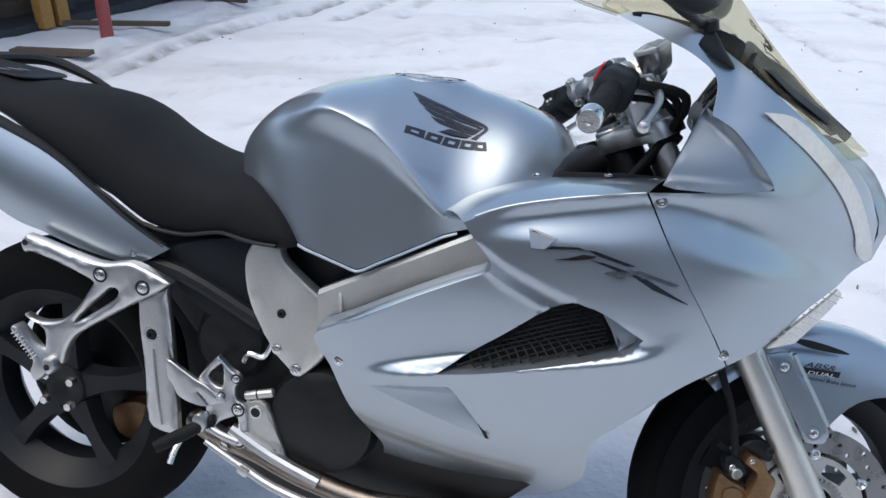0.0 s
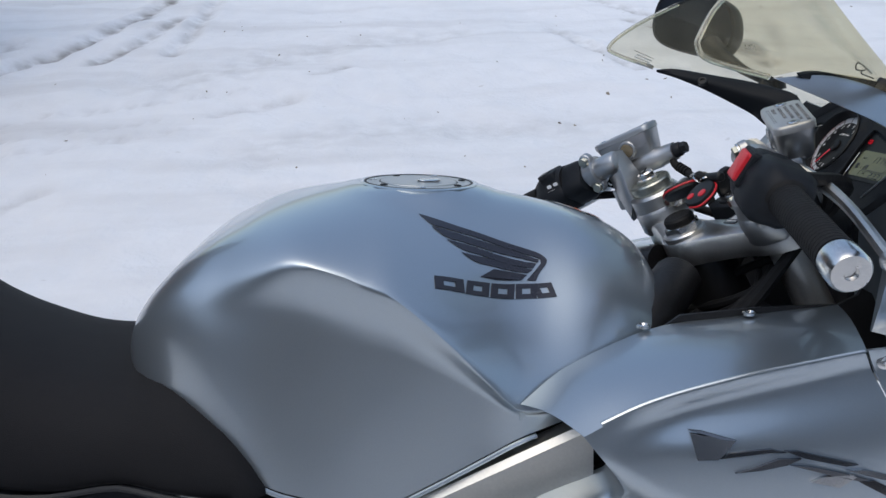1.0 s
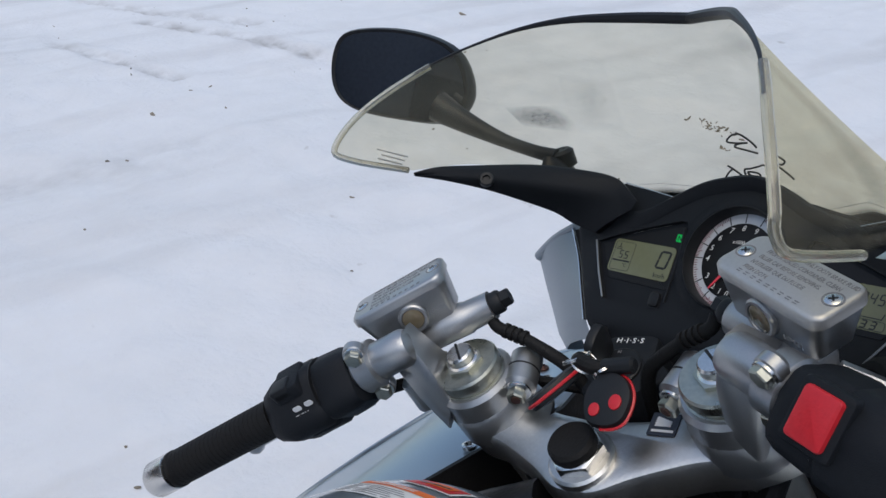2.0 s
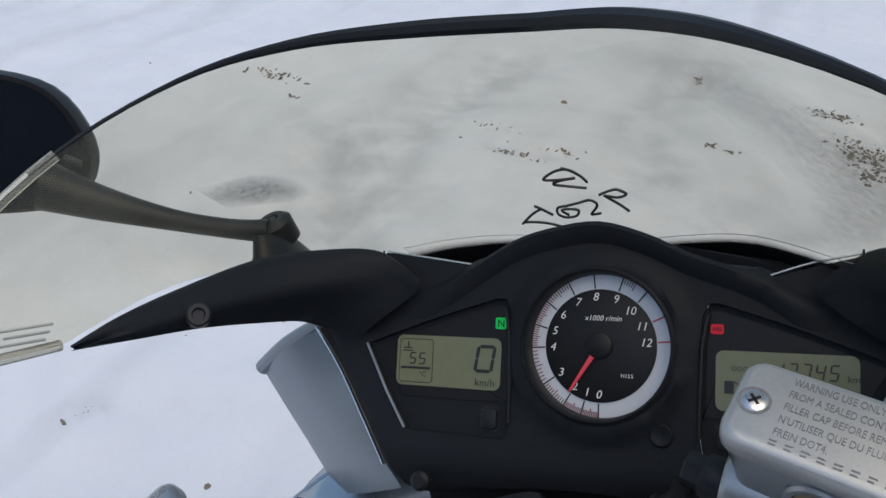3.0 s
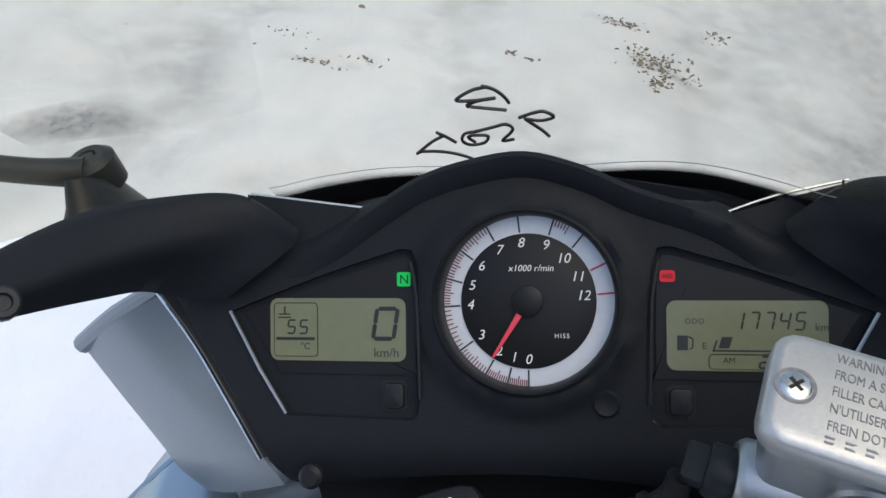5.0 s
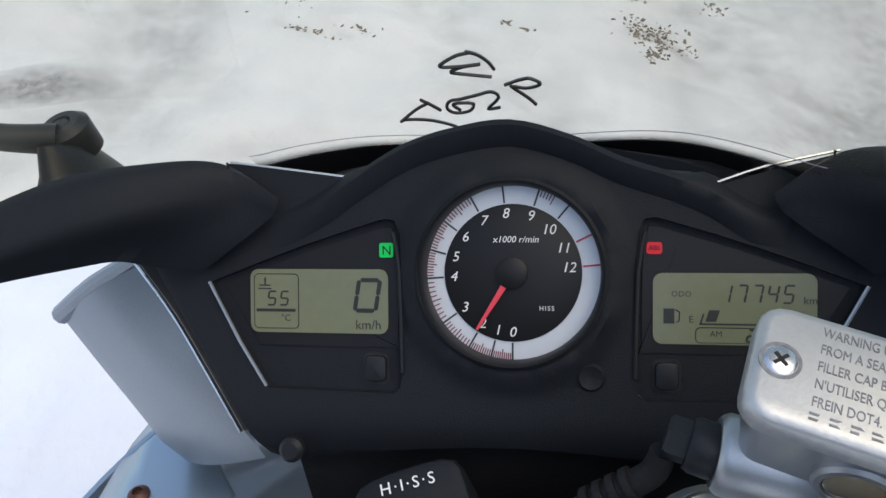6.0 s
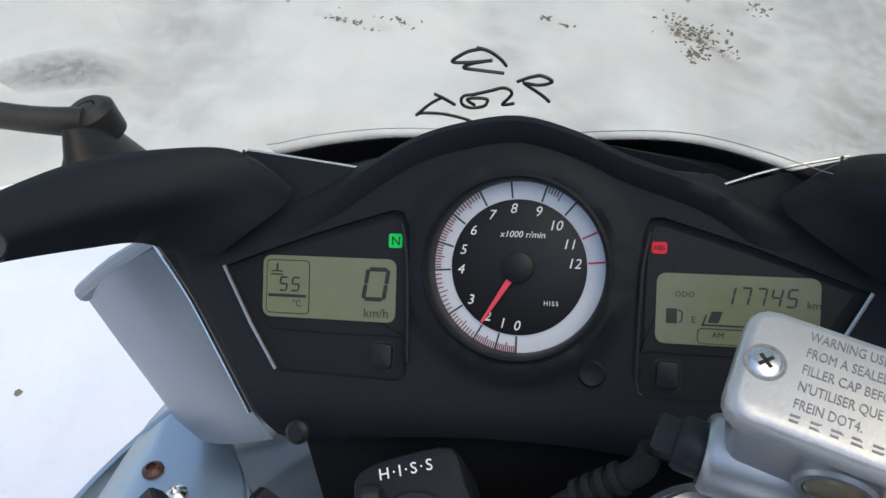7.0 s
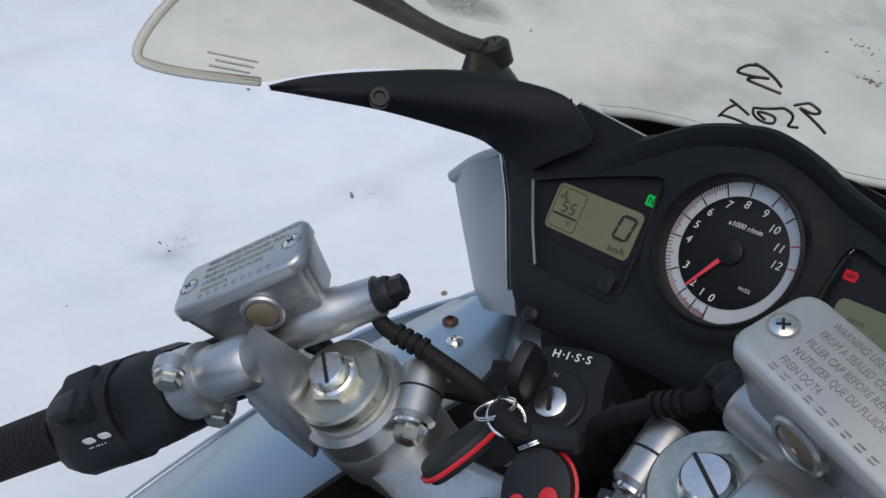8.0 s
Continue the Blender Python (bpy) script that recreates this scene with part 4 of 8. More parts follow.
    rows = [[(x, s * flank(x, z), z) for x, z in VENT], [(x + (cen[0] - x) * 0.05, s * (flank(x, z) - 0.02), z + (cen[1] - z) * 0.05) for x, z in VENT], [(x, s * (flank(x, z) - 0.06), z) for x, z in VENT]]
    loft(rows, True, False, bm)
    part("duct_wall", bm, SILVER_IN, ob)
    big = [(cen[0] + (x - cen[0]) * 1.12, cen[1] + (z - cen[1]) * 1.25) for x, z in VENT]
    bm = sheet(big, lambda x, z, t=0.0: (x, s * (0.215 - t), z), 0.03, 0.003)
    part("duct_back", bm, DARK, ob)
    end = [(1.082, 0.686), (1.113, 0.675), (1.145, 0.655), (1.166, 0.642), (1.158, 0.632), (1.132, 0.612), (1.118, 0.645), (1.104, 0.668)]
    part("duct_plate", sheet(end, lambda x, z, t=0.0: (x, s * (min(flank(x, z), 0.270) - 0.010 - t), z), 0.011, 0.003), SILVER_IN, ob, "silver closing plate of the air outlet")
    bm = bmesh.new()
    hull = [(0.870, 0.553), (0.950, 0.608), (1.046, 0.679), (1.080, 0.681), (1.104, 0.668), (1.122, 0.612), (1.045, 0.588), (0.93, 0.558)]
    d1, d2 = Vector((0.93, 0.37)).normalized(), Vector((0.75, -0.66)).normalized()
    for d, gap in ((d1, 0.0078), (d2, 0.0125)):
        nrm = Vector((-d.y, d.x))
        k = -30
        while k < 31:
            o = Vector((1.0, 0.61)) + nrm * gap * k
            run = [o + d * (t * 0.004) for t in range(-60, 61)]
            run = [p for p in run if inside(p, hull)]
            k += 1
            if len(run) < 3:
                continue
            a, b = run[0], run[-1]
            line = [a + (b - a) * t / 3 for t in range(4)]
            tube([(p.x, s * (min(flank(p.x, p.y), 0.268) - 0.010), p.y) for p in line], 0.0016, 5, 1, bm, False)
    part("grille", bm, GRILLE, ob, "black expanded mesh in the air outlet", smooth=60)

    # side scoop: a triangular recess that deepens towards its mouth
    a0, a2 = np.array((0.726, 0.491)), np.array((0.937, 0.413))
    top_line = curve([(0.726, 0.491), (0.800, 0.506), (0.856, 0.516), (0.874, 0.512)], False, 5)
    rows = []
    for top in top_line:
        t = (top[0] - a0[0]) / (0.874 - a0[0])
        low = a0 * (1 - t) + a2 * t
        row = []
        for k in range(9):
            q = k / 8
            x, z = top * (1 - q) + low * q
            dip = 0.030 * t * min(1, (1 - q) * 1.15) * smooth(q / 0.28)
            row.append((x, s * (flank(x, z) - dip), z))
        rows.append(row)
    wall = []
    for k in range(9):
        q = k / 8
        x, z = np.array((0.874, 0.512)) * (1 - q) + a2 * q
        bulge = 0.010 * math.sin(math.pi * q)
        wall.append((x + bulge * 0.5, s * flank(x, z), z + bulge * 0.4))
    rows.append(wall)
    part("side_scoop", loft(rows, False, False), SILVER, ob, "silver triangular side scoop", smooth=40)
    bm = bmesh.new()
    prism([(0.902, 0.466), (0.906, 0.466), (0.934, 0.419), (0.928, 0.420)], (0, s * (flank(0.92, 0.44) - 0.004 if s > 0 else flank(0.92, 0.44) - 0.006), 0), (1, 0, 0), (0, 0, 1), 0.003, 0, bm)
    part("scoop_gap", bm, DARK, ob)

    # model badge: slanted chrome blades
    def badge(pts, mat):
        b = bmesh.new()
        up = [b.verts.new((x, s * (flank(x, z) + 0.0030), z)) for x, z in pts]
        dn = [b.verts.new((x, s * (flank(x, z) + 0.0002), z)) for x, z in pts]
        b.faces.new(up)
        n = len(pts)
        for i in range(n):
            b.faces.new((up[i], dn[i], dn[(i + 1) % n], up[(i + 1) % n]))
        part("badge_blade", b, mat, ob, "smoked chrome model badge blade")

    for pts, mat in ((((0.9868, 0.7936), (1.0284, 0.7854), (1.0188, 0.7749), (1.0111, 0.7686), (0.9923, 0.7693)), CHROME), (((0.986, 0.7963), (0.998, 0.7947), (1.0291, 0.7854), (1.015, 0.787)), BADGE),
                     (((1.0137, 0.7694), (1.0222, 0.7744), (1.0607, 0.7761), (1.0755, 0.7717), (1.0589, 0.7725), (1.0257, 0.7703)), BADGE), (((1.0735, 0.7735), (1.0854, 0.773), (1.1446, 0.7557), (1.1326, 0.7548), (1.0924, 0.7653)), BADGE),
                     (((1.0278, 0.7545), (1.0463, 0.7584), (1.0691, 0.7661), (1.0900, 0.7650), (1.0761, 0.7594), (1.0531, 0.7558)), BADGE), (((1.0795, 0.7592), (1.0995, 0.7564), (1.1333, 0.7471), (1.1550, 0.7398), (1.147, 0.7388), (1.12, 0.7462)), BADGE),
                     (((1.0999, 0.7411), (1.1102, 0.7457), (1.1399, 0.7459), (1.1434, 0.7433), (1.1277, 0.7335)), CHROME), (((1.133, 0.7506), (1.1528, 0.7498), (1.2088, 0.7318), (1.1985, 0.7301), (1.1668, 0.7396)), CHROME),
                     (((1.147, 0.7380), (1.1602, 0.7388), (1.2236, 0.7035), (1.2115, 0.7078), (1.1717, 0.7232)), BADGE)):
        badge(pts, mat)
    return ob


for side in (-1, 1):
    side_fairing(side)


def upper_cowl():
    main = None
    for s in (-1, 1):
        out = curve([(1.153, 0.862), (1.153, 0.862), (1.250, 0.866), (1.330, 0.869), (1.330, 0.869), (1.318, 0.892), (1.268, 0.950), (1.232, 0.972), (1.232, 0.972), (1.234, 1.022), (1.200, 1.054), (1.150, 1.079), (1.085, 1.108), (1.085, 1.108),
                     (1.14, 1.108), (1.20, 1.088), (1.262, 1.050), (1.34, 0.990), (1.42, 0.930), (1.488, 0.868), (1.522, 0.802), (1.522, 0.802), (1.512, 0.748), (1.478, 0.722), (1.410, 0.685), (1.348, 0.632), (1.293, 0.603), (1.293, 0.603),
                     (1.252, 0.681), (1.191, 0.786)], True, 5)

        if s > 0:
            # the half away from the stand side stops short of the pocket, below the inner trim
            out = [q for q in out if q[1] < 0.93 or q[0] > 1.38]

        def place(x, z, t=0.0):
            w = flank(x, z)
            w -= 0.020 * smooth((z - 0.90) / 0.08) * smooth((1.34 - x) / 0.10)
            if z > 0.985 and x < 1.26:
                w += 0.30 * (z - 0.985) * min(1, (1.26 - x) / 0.05)
            return (x, s * max(0.004, w - t), z)

        ob = part("upper_cowl", sheet(out, place, 0.0075, 0.004), SILVER, bike, "silver upper cowl half beside the headlights", smooth=60)
        main = main or ob
        pocket = curve([(1.172, 0.870), (1.172, 0.870), (1.222, 0.984), (1.222, 0.984), (1.273, 0.943), (1.322, 0.888), (1.328, 0.873), (1.310, 0.867), (1.250, 0.866)], True, 4)

        def hollow(x, z, t=0.0):
            d, p = 1.0, Vector((x, z))
            for i in range(5, len(pocket)):
                e, f = Vector(pocket[i - 1]), Vector(pocket[i])
                k = min(1, max(0, (p - e).dot(f - e) / max(1e-9, (f - e).length_squared)))
                d = min(d, (p - e - (f - e) * k).length)
            return (x, s * (flank(x, z) - 0.003 - 0.020 * smooth((z - 0.90) / 0.08) * smooth((1.34 - x) / 0.10) - smooth(d / 0.013) * (0.012 + 0.012 * smooth((1.31 - x) / 0.13)) - t), z)

        if s < 0:
            part("pocket_panel", sheet(pocket, hollow, 0.007, 0.003), SILVER_IN, ob, smooth=60)
        # headlight strip, sunk edge and lens
        lamp = curve([(1.303, 0.980), (1.303, 0.980), (1.352, 0.972), (1.406, 0.930), (1.466, 0.866), (1.502, 0.800), (1.516, 0.756), (1.504, 0.744), (1.484, 0.762), (1.472, 0.800), (1.440, 0.856), (1.383, 0.916)], True, 5)
        part("headlight", sheet(lamp, lambda x, z, t=0.0: (x, s * (flank(x, z) + 0.0035 - t), z), 0.011, 0.005), LENS, ob, "slim clear headlight lens")
        sig = curve([(1.350, 0.628), (1.350, 0.628), (1.400, 0.668), (1.458, 0.706), (1.458, 0.706), (1.462, 0.690), (1.395, 0.630), (1.395, 0.630)], True, 4)
        lens = part("turn_signal", sheet(sig, lambda x, z, t=0.0: (x, s * (flank(x, z) + 0.006 - t), z), 0.011, 0.012), LENS, ob, "clear ribbed turn signal lens")
        for k in range(9):
            t = k / 8
            x, z = 1.372 + 0.08 * t, 0.640 + 0.058 * t
            part("lens_rib", tube([(x - 0.010, s * (flank(x, z) + 0.007), z + 0.006), (x + 0.012, s * (flank(x, z) + 0.007), z - 0.002)], 0.0012, 6, 1, None, False), STEEL, lens)
    # nose bridge between the halves
    rows = []
    for i in range(12):
        t = i / 11
        x, z = along([(0, 1.52, 0.735), (0.25, 1.54, 0.80), (0.6, 1.505, 0.875), (1.0, 1.44, 0.928)], t)
        w = flank(min(x, 1.525), z)
        rows.append([(x - 0.010 - 0.02 * t, y * w, z) if abs(y) == 1 else (x + 0.006 * (1 - y * y), y * w, z + 0.004) for y in (-1, -0.6, -0.2, 0.2, 0.6, 1)])
    part("nose", loft(rows, False, False), SILVER, bike, "silver nose panel below the windscreen", smooth=70)


upper_cowl()


# ---- frame, engine and rear ----
RX, RZ = Vector((1, 0, 0)), Vector((0, 0, 1))


def bolt(p, r, parent, d=(0, -1, 0), mat=None):
    part("bolt", lathe(p, d, [(0, r * 1.25), (0.002, r * 1.25), (0.0022, r), (0.006, r), (0.0065, r * 0.85), (0.0065, r * 0.5), (0.003, r * 0.45)], 14), mat or STEEL, parent)


def frame_and_engine():
    for s in (-1, 1):
        o = (0, -0.148 if s < 0 else 0.172, 0)
        pivot_plate = part("frame_plate", plate([(0.470, 0.651), (0.477, 0.686), (0.497, 0.706), (0.541, 0.698), (0.541, 0.698), (0.552, 0.672), (0.607, 0.625), (0.660, 0.590), (0.660, 0.590), (0.652, 0.560), (0.621, 0.502), (0.586, 0.466), (0.570, 0.460), (0.550, 0.477), (0.518, 0.512), (0.480, 0.590)], 0.172 if s < 0 else 0.196, 0.024, [], 0.009, s), FRAME, bike, "pale alloy frame pivot plate")
        if s < 0:
            bolt((0.543, -0.170, 0.578), 0.0070, pivot_plate, mat=DARK)
            bolt((0.534, -0.170, 0.510), 0.008, pivot_plate)
            bolt((0.570, -0.170, 0.475), 0.009, pivot_plate)
        beam = bmesh.new()
        rings = []
        for i in range(11):
            t = i / 10
            x, z = 0.615 + 0.30 * t, 0.592 + 0.148 * t
            y0 = s * (0.168 + 0.034 * t)
            h = 0.040 - 0.004 * t
            rings.append([(x, y0 + s * 0.014 * c, z + h * d) for c, d in ((1, -0.8), (1, 0.8), (0.6, 1), (-1, 1), (-1, -1), (0.6, -1))])
        loft(rings, True, True, beam)
        b = part("frame_beam", beam, FRAME, bike, "pale alloy frame beam")
        part("weld_bead", tube([(0.655, s * 0.180, 0.640), (0.660, s * 0.190, 0.610), (0.668, s * 0.186, 0.582)], 0.0045, 8, 5), FRAME, b)
    # dark infill under the tank and round the engine
    part("under_tank_panel", prism([(0.50, 0.70), (0.86, 0.81), (0.90, 0.76), (0.70, 0.62), (0.60, 0.60), (0.52, 0.66)], (0, 0.13, 0), RX, RZ, 0.26, 0.01), DARK, bike, "black panel between tank and frame")
    eng = part("engine_block", prism(curve([(0.40, 0.62), (0.56, 0.60), (0.80, 0.68), (1.06, 0.66), (1.05, 0.42), (0.95, 0.24), (0.62, 0.185), (0.44, 0.215), (0.37, 0.33), (0.36, 0.46)], True, 3), (0, 0.125, 0), RX, RZ, 0.25, 0.02), ENGINE, bike, "black engine block behind the fairing")
    cover = lathe((0.615, -0.12, 0.375), (0, -1, 0), [(0, 0.105), (0.03, 0.105), (0.045, 0.097), (0.052, 0.080), (0.054, 0.0)], 40)
    part("clutch_cover", cover, ENGINE, bike, "satin black round engine cover")
    cover = lathe((0.43, -0.10, 0.50), (0, -1, 0), [(0, 0.075), (0.03, 0.075), (0.045, 0.062), (0.05, 0.03), (0.05, 0)], 32)
    part("pivot_cover", cover, ENGINE, bike)
    part("subframe_cover", prism(curve([(0.30, 0.665), (0.42, 0.70), (0.50, 0.69), (0.49, 0.60), (0.50, 0.52), (0.40, 0.54), (0.32, 0.60)], True, 3), (0, -0.115, 0), RX, RZ, 0.03, 0.008), BLACK, bike, "black side cover below the seat")
    part("subframe_rail", tube([(0.20, -0.145, 0.650), (0.34, -0.150, 0.625), (0.50, -0.150, 0.545)], 0.016, 10, 4), SATIN, bike, "black subframe rail")
    part("battery_box", prism([(0.10, 0.64), (0.50, 0.70), (0.52, 0.50), (0.36, 0.46), (0.28, 0.56), (0.12, 0.58)], (0, 0.11, 0), RX, RZ, 0.21, 0.01), DARK, bike)
    part("hose", tube([(0.36, -0.13, 0.60), (0.43, -0.14, 0.575), (0.45, -0.13, 0.54), (0.44, -0.12, 0.50)], 0.007, 8, 5), RUBBER, bike)
    part("hugger", prism(curve([(0.10, 0.66), (0.26, 0.60), (0.34, 0.50), (0.345, 0.38), (0.32, 0.38), (0.30, 0.50), (0.22, 0.58), (0.08, 0.63)], True, 4), (0, 0.09, 0), RX, RZ, 0.18, 0.004), SATIN, bike, "black rear mudguard")


frame_and_engine()


def passenger_bracket(s):
    """Cast passenger hanger, heel guard and the rider's footrest hanger of one side."""
    arm = [(0.038, 0.666), (0.050, 0.680), (0.064, 0.680), (0.191, 0.645), (0.239, 0.648), (0.272, 0.649), (0.336, 0.622), (0.334, 0.612), (0.283, 0.582), (0.169, 0.515), (0.136, 0.491), (0.118, 0.462), (0.106, 0.432), (0.082, 0.430), (0.074, 0.455), (0.076, 0.500),
           (0.041, 0.520), (0.035, 0.528), (0.062, 0.517), (0.098, 0.520), (0.128, 0.533), (0.154, 0.559), (0.181, 0.597), (0.185, 0.606), (0.155, 0.620), (0.062, 0.650), (0.046, 0.648)]
    hole = [(0.219, 0.597), (0.234, 0.596), (0.234, 0.587), (0.221, 0.572), (0.146, 0.524), (0.151, 0.537), (0.201, 0.582)]
    ob = part("passenger_peg_bracket", plate(arm, 0.202, 0.022, [hole], 0.007, s), ALLOY, bike, "cast alloy passenger footrest bracket", smooth=50)
    p = part("folding_peg", plate([(0.023, 0.503), (0.032, 0.511), (0.058, 0.484), (0.086, 0.452), (0.090, 0.424), (0.069, 0.407), (0.058, 0.425), (0.066, 0.448), (0.044, 0.478)], 0.226, 0.030, [], 0.005, s), ALLOY, ob, "ribbed folding footrest")
    for k in range(9):
        x, z = 0.034 + 0.0046 * k, 0.501 - 0.0056 * k
        part("rib", tube([(x - 0.007, s * 0.227, z - 0.004), (x + 0.006, s * 0.227, z + 0.005)], 0.0017, 6, 1, None, False), STEEL, p)
    part("peg_pivot", plate([(0.076, 0.428), (0.080, 0.450), (0.100, 0.452), (0.108, 0.436), (0.096, 0.420)], 0.222, 0.034, [], 0.006, s), ALLOY, ob)
    part("pivot_pin", lathe((0.093, s * 0.222, 0.436), (0, s, 0), [(0, 0.006), (0.002, 0.006), (0.003, 0.004)], 14), DARK, ob)
    for x, z in ((0.288, 0.606), (0.203, 0.622)):
        part("bolt_recess", ring_part((x, s * 0.2012, z), (0, s, 0), 0.0145, 0.0105, 0.0012, 24), DARK, ob)
        bolt((x, s * 0.200, z), 0.0082, ob, (0, s, 0))
    part("arm_eye", lathe((0.050, s * 0.2005, 0.668), (0, s, 0), [(0, 0.0060), (0.0020, 0.0060), (0.0021, 0.0)], 16), DARK, ob)
    # heel guard with a raised rim
    hg = part("heel_guard", plate([(0.258, 0.560), (0.262, 0.574), (0.313, 0.596), (0.317, 0.588), (0.326, 0.441), (0.330, 0.322), (0.326, 0.316), (0.303, 0.312), (0.268, 0.334), (0.265, 0.433), (0.258, 0.519)], 0.172, 0.018, [], 0.006, s), ALLOY, bike, "alloy heel guard plate", smooth=50)
    part("guard_rib", tube([(0.286, s * 0.173, 0.480), (0.290, s * 0.173, 0.400), (0.298, s * 0.173, 0.330)], [0.003, 0.004, 0.003], 8, 4), ALLOY, hg)
    part("bolt_recess", ring_part((0.284, s * 0.171, 0.508), (0, s, 0), 0.0165, 0.0115, 0.0016, 24), STEEL, hg)
    bolt((0.284, s * 0.170, 0.508), 0.0088, hg, (0, s, 0), DARK)
    # rider's hanger: triangulated plate behind, wing plate in front
    hanger = [(0.382, 0.435), (0.423, 0.486), (0.430, 0.485), (0.451, 0.465), (0.467, 0.456), (0.469, 0.446), (0.459, 0.432), (0.459, 0.412), (0.470, 0.403), (0.478, 0.393), (0.478, 0.324), (0.471, 0.313), (0.459, 0.313), (0.404, 0.335), (0.389, 0.343), (0.397, 0.357), (0.400, 0.384), (0.397, 0.409)]
    holes = [[(0.405, 0.446), (0.429, 0.472), (0.436, 0.470), (0.433, 0.428)], [(0.420, 0.352), (0.452, 0.373), (0.463, 0.374), (0.464, 0.338), (0.456, 0.337)]]
    rs = part("rider_peg_bracket", plate(hanger, 0.190, 0.014, holes, 0.004, s), ALLOY, bike, "alloy rider footrest hanger with cut-outs", smooth=50)
    wing = [(0.330, 0.474), (0.358, 0.460), (0.386, 0.443), (0.410, 0.432), (0.441, 0.407), (0.439, 0.403), (0.405, 0.392), (0.379, 0.394), (0.351, 0.405), (0.340, 0.426), (0.330, 0.440)]
    part("wing_plate", plate(wing, 0.200, 0.009, [[(0.388, 0.416), (0.393, 0.416), (0.412, 0.396), (0.407, 0.393)]], 0.003, s), ALLOY, rs, smooth=50)
    for x, z, r in ((0.462, 0.450, 0.0055), (0.433, 0.414, 0.0048), (0.465, 0.390, 0.0078), (0.465, 0.328, 0.0078)):
        part("bolt_recess", ring_part((x, s * 0.1888, z), (0, s, 0), r * 1.7, r * 1.28, 0.0016, 20), DARK, rs)
        bolt((x, s * (0.188 if r > 0.005 else 0.196), z), r, rs, (0, s, 0))
    part("rider_peg", tube([(0.415, s * 0.19, 0.364), (0.375, s * 0.225, 0.346), (0.335, s * 0.26, 0.328)], [0.010, 0.0125, 0.011], 12, 4), RUBBER, rs, "black rubber rider footrest")
    part("peg_joint", plate([(0.384, 0.366), (0.392, 0.380), (0.404, 0.378), (0.412, 0.360), (0.402, 0.346)], 0.214, 0.022, [], 0.004, s), ALLOY, rs)
    part("lever_arm", tube([(0.400, s * 0.19, 0.352), (0.432, s * 0.192, 0.338), (0.465, s * 0.190, 0.327)], [0.008, 0.0085, 0.0085], 12, 4), ALLOY, rs)
    part("brake_lever", tube([(0.402, s * 0.196, 0.322), (0.440, s * 0.198, 0.302), (0.474, s * 0.198, 0.284), (0.540, s * 0.200, 0.252), (0.64, s * 0.20, 0.222)], [0.006, 0.007, 0.008, 0.009, 0.009], 10, 4), ALLOY, rs, "alloy foot lever")
    part("lever_block", prism(rounded(-0.011, -0.007, 0.011, 0.007, 0.003), (0.482, s * 0.203 + 0.009, 0.279), (0.9, 0, -0.42), (0.42, 0, 0.9), 0.018, 0.002), FRAME, rs)


for side in (-1, 1):
    passenger_bracket(side)


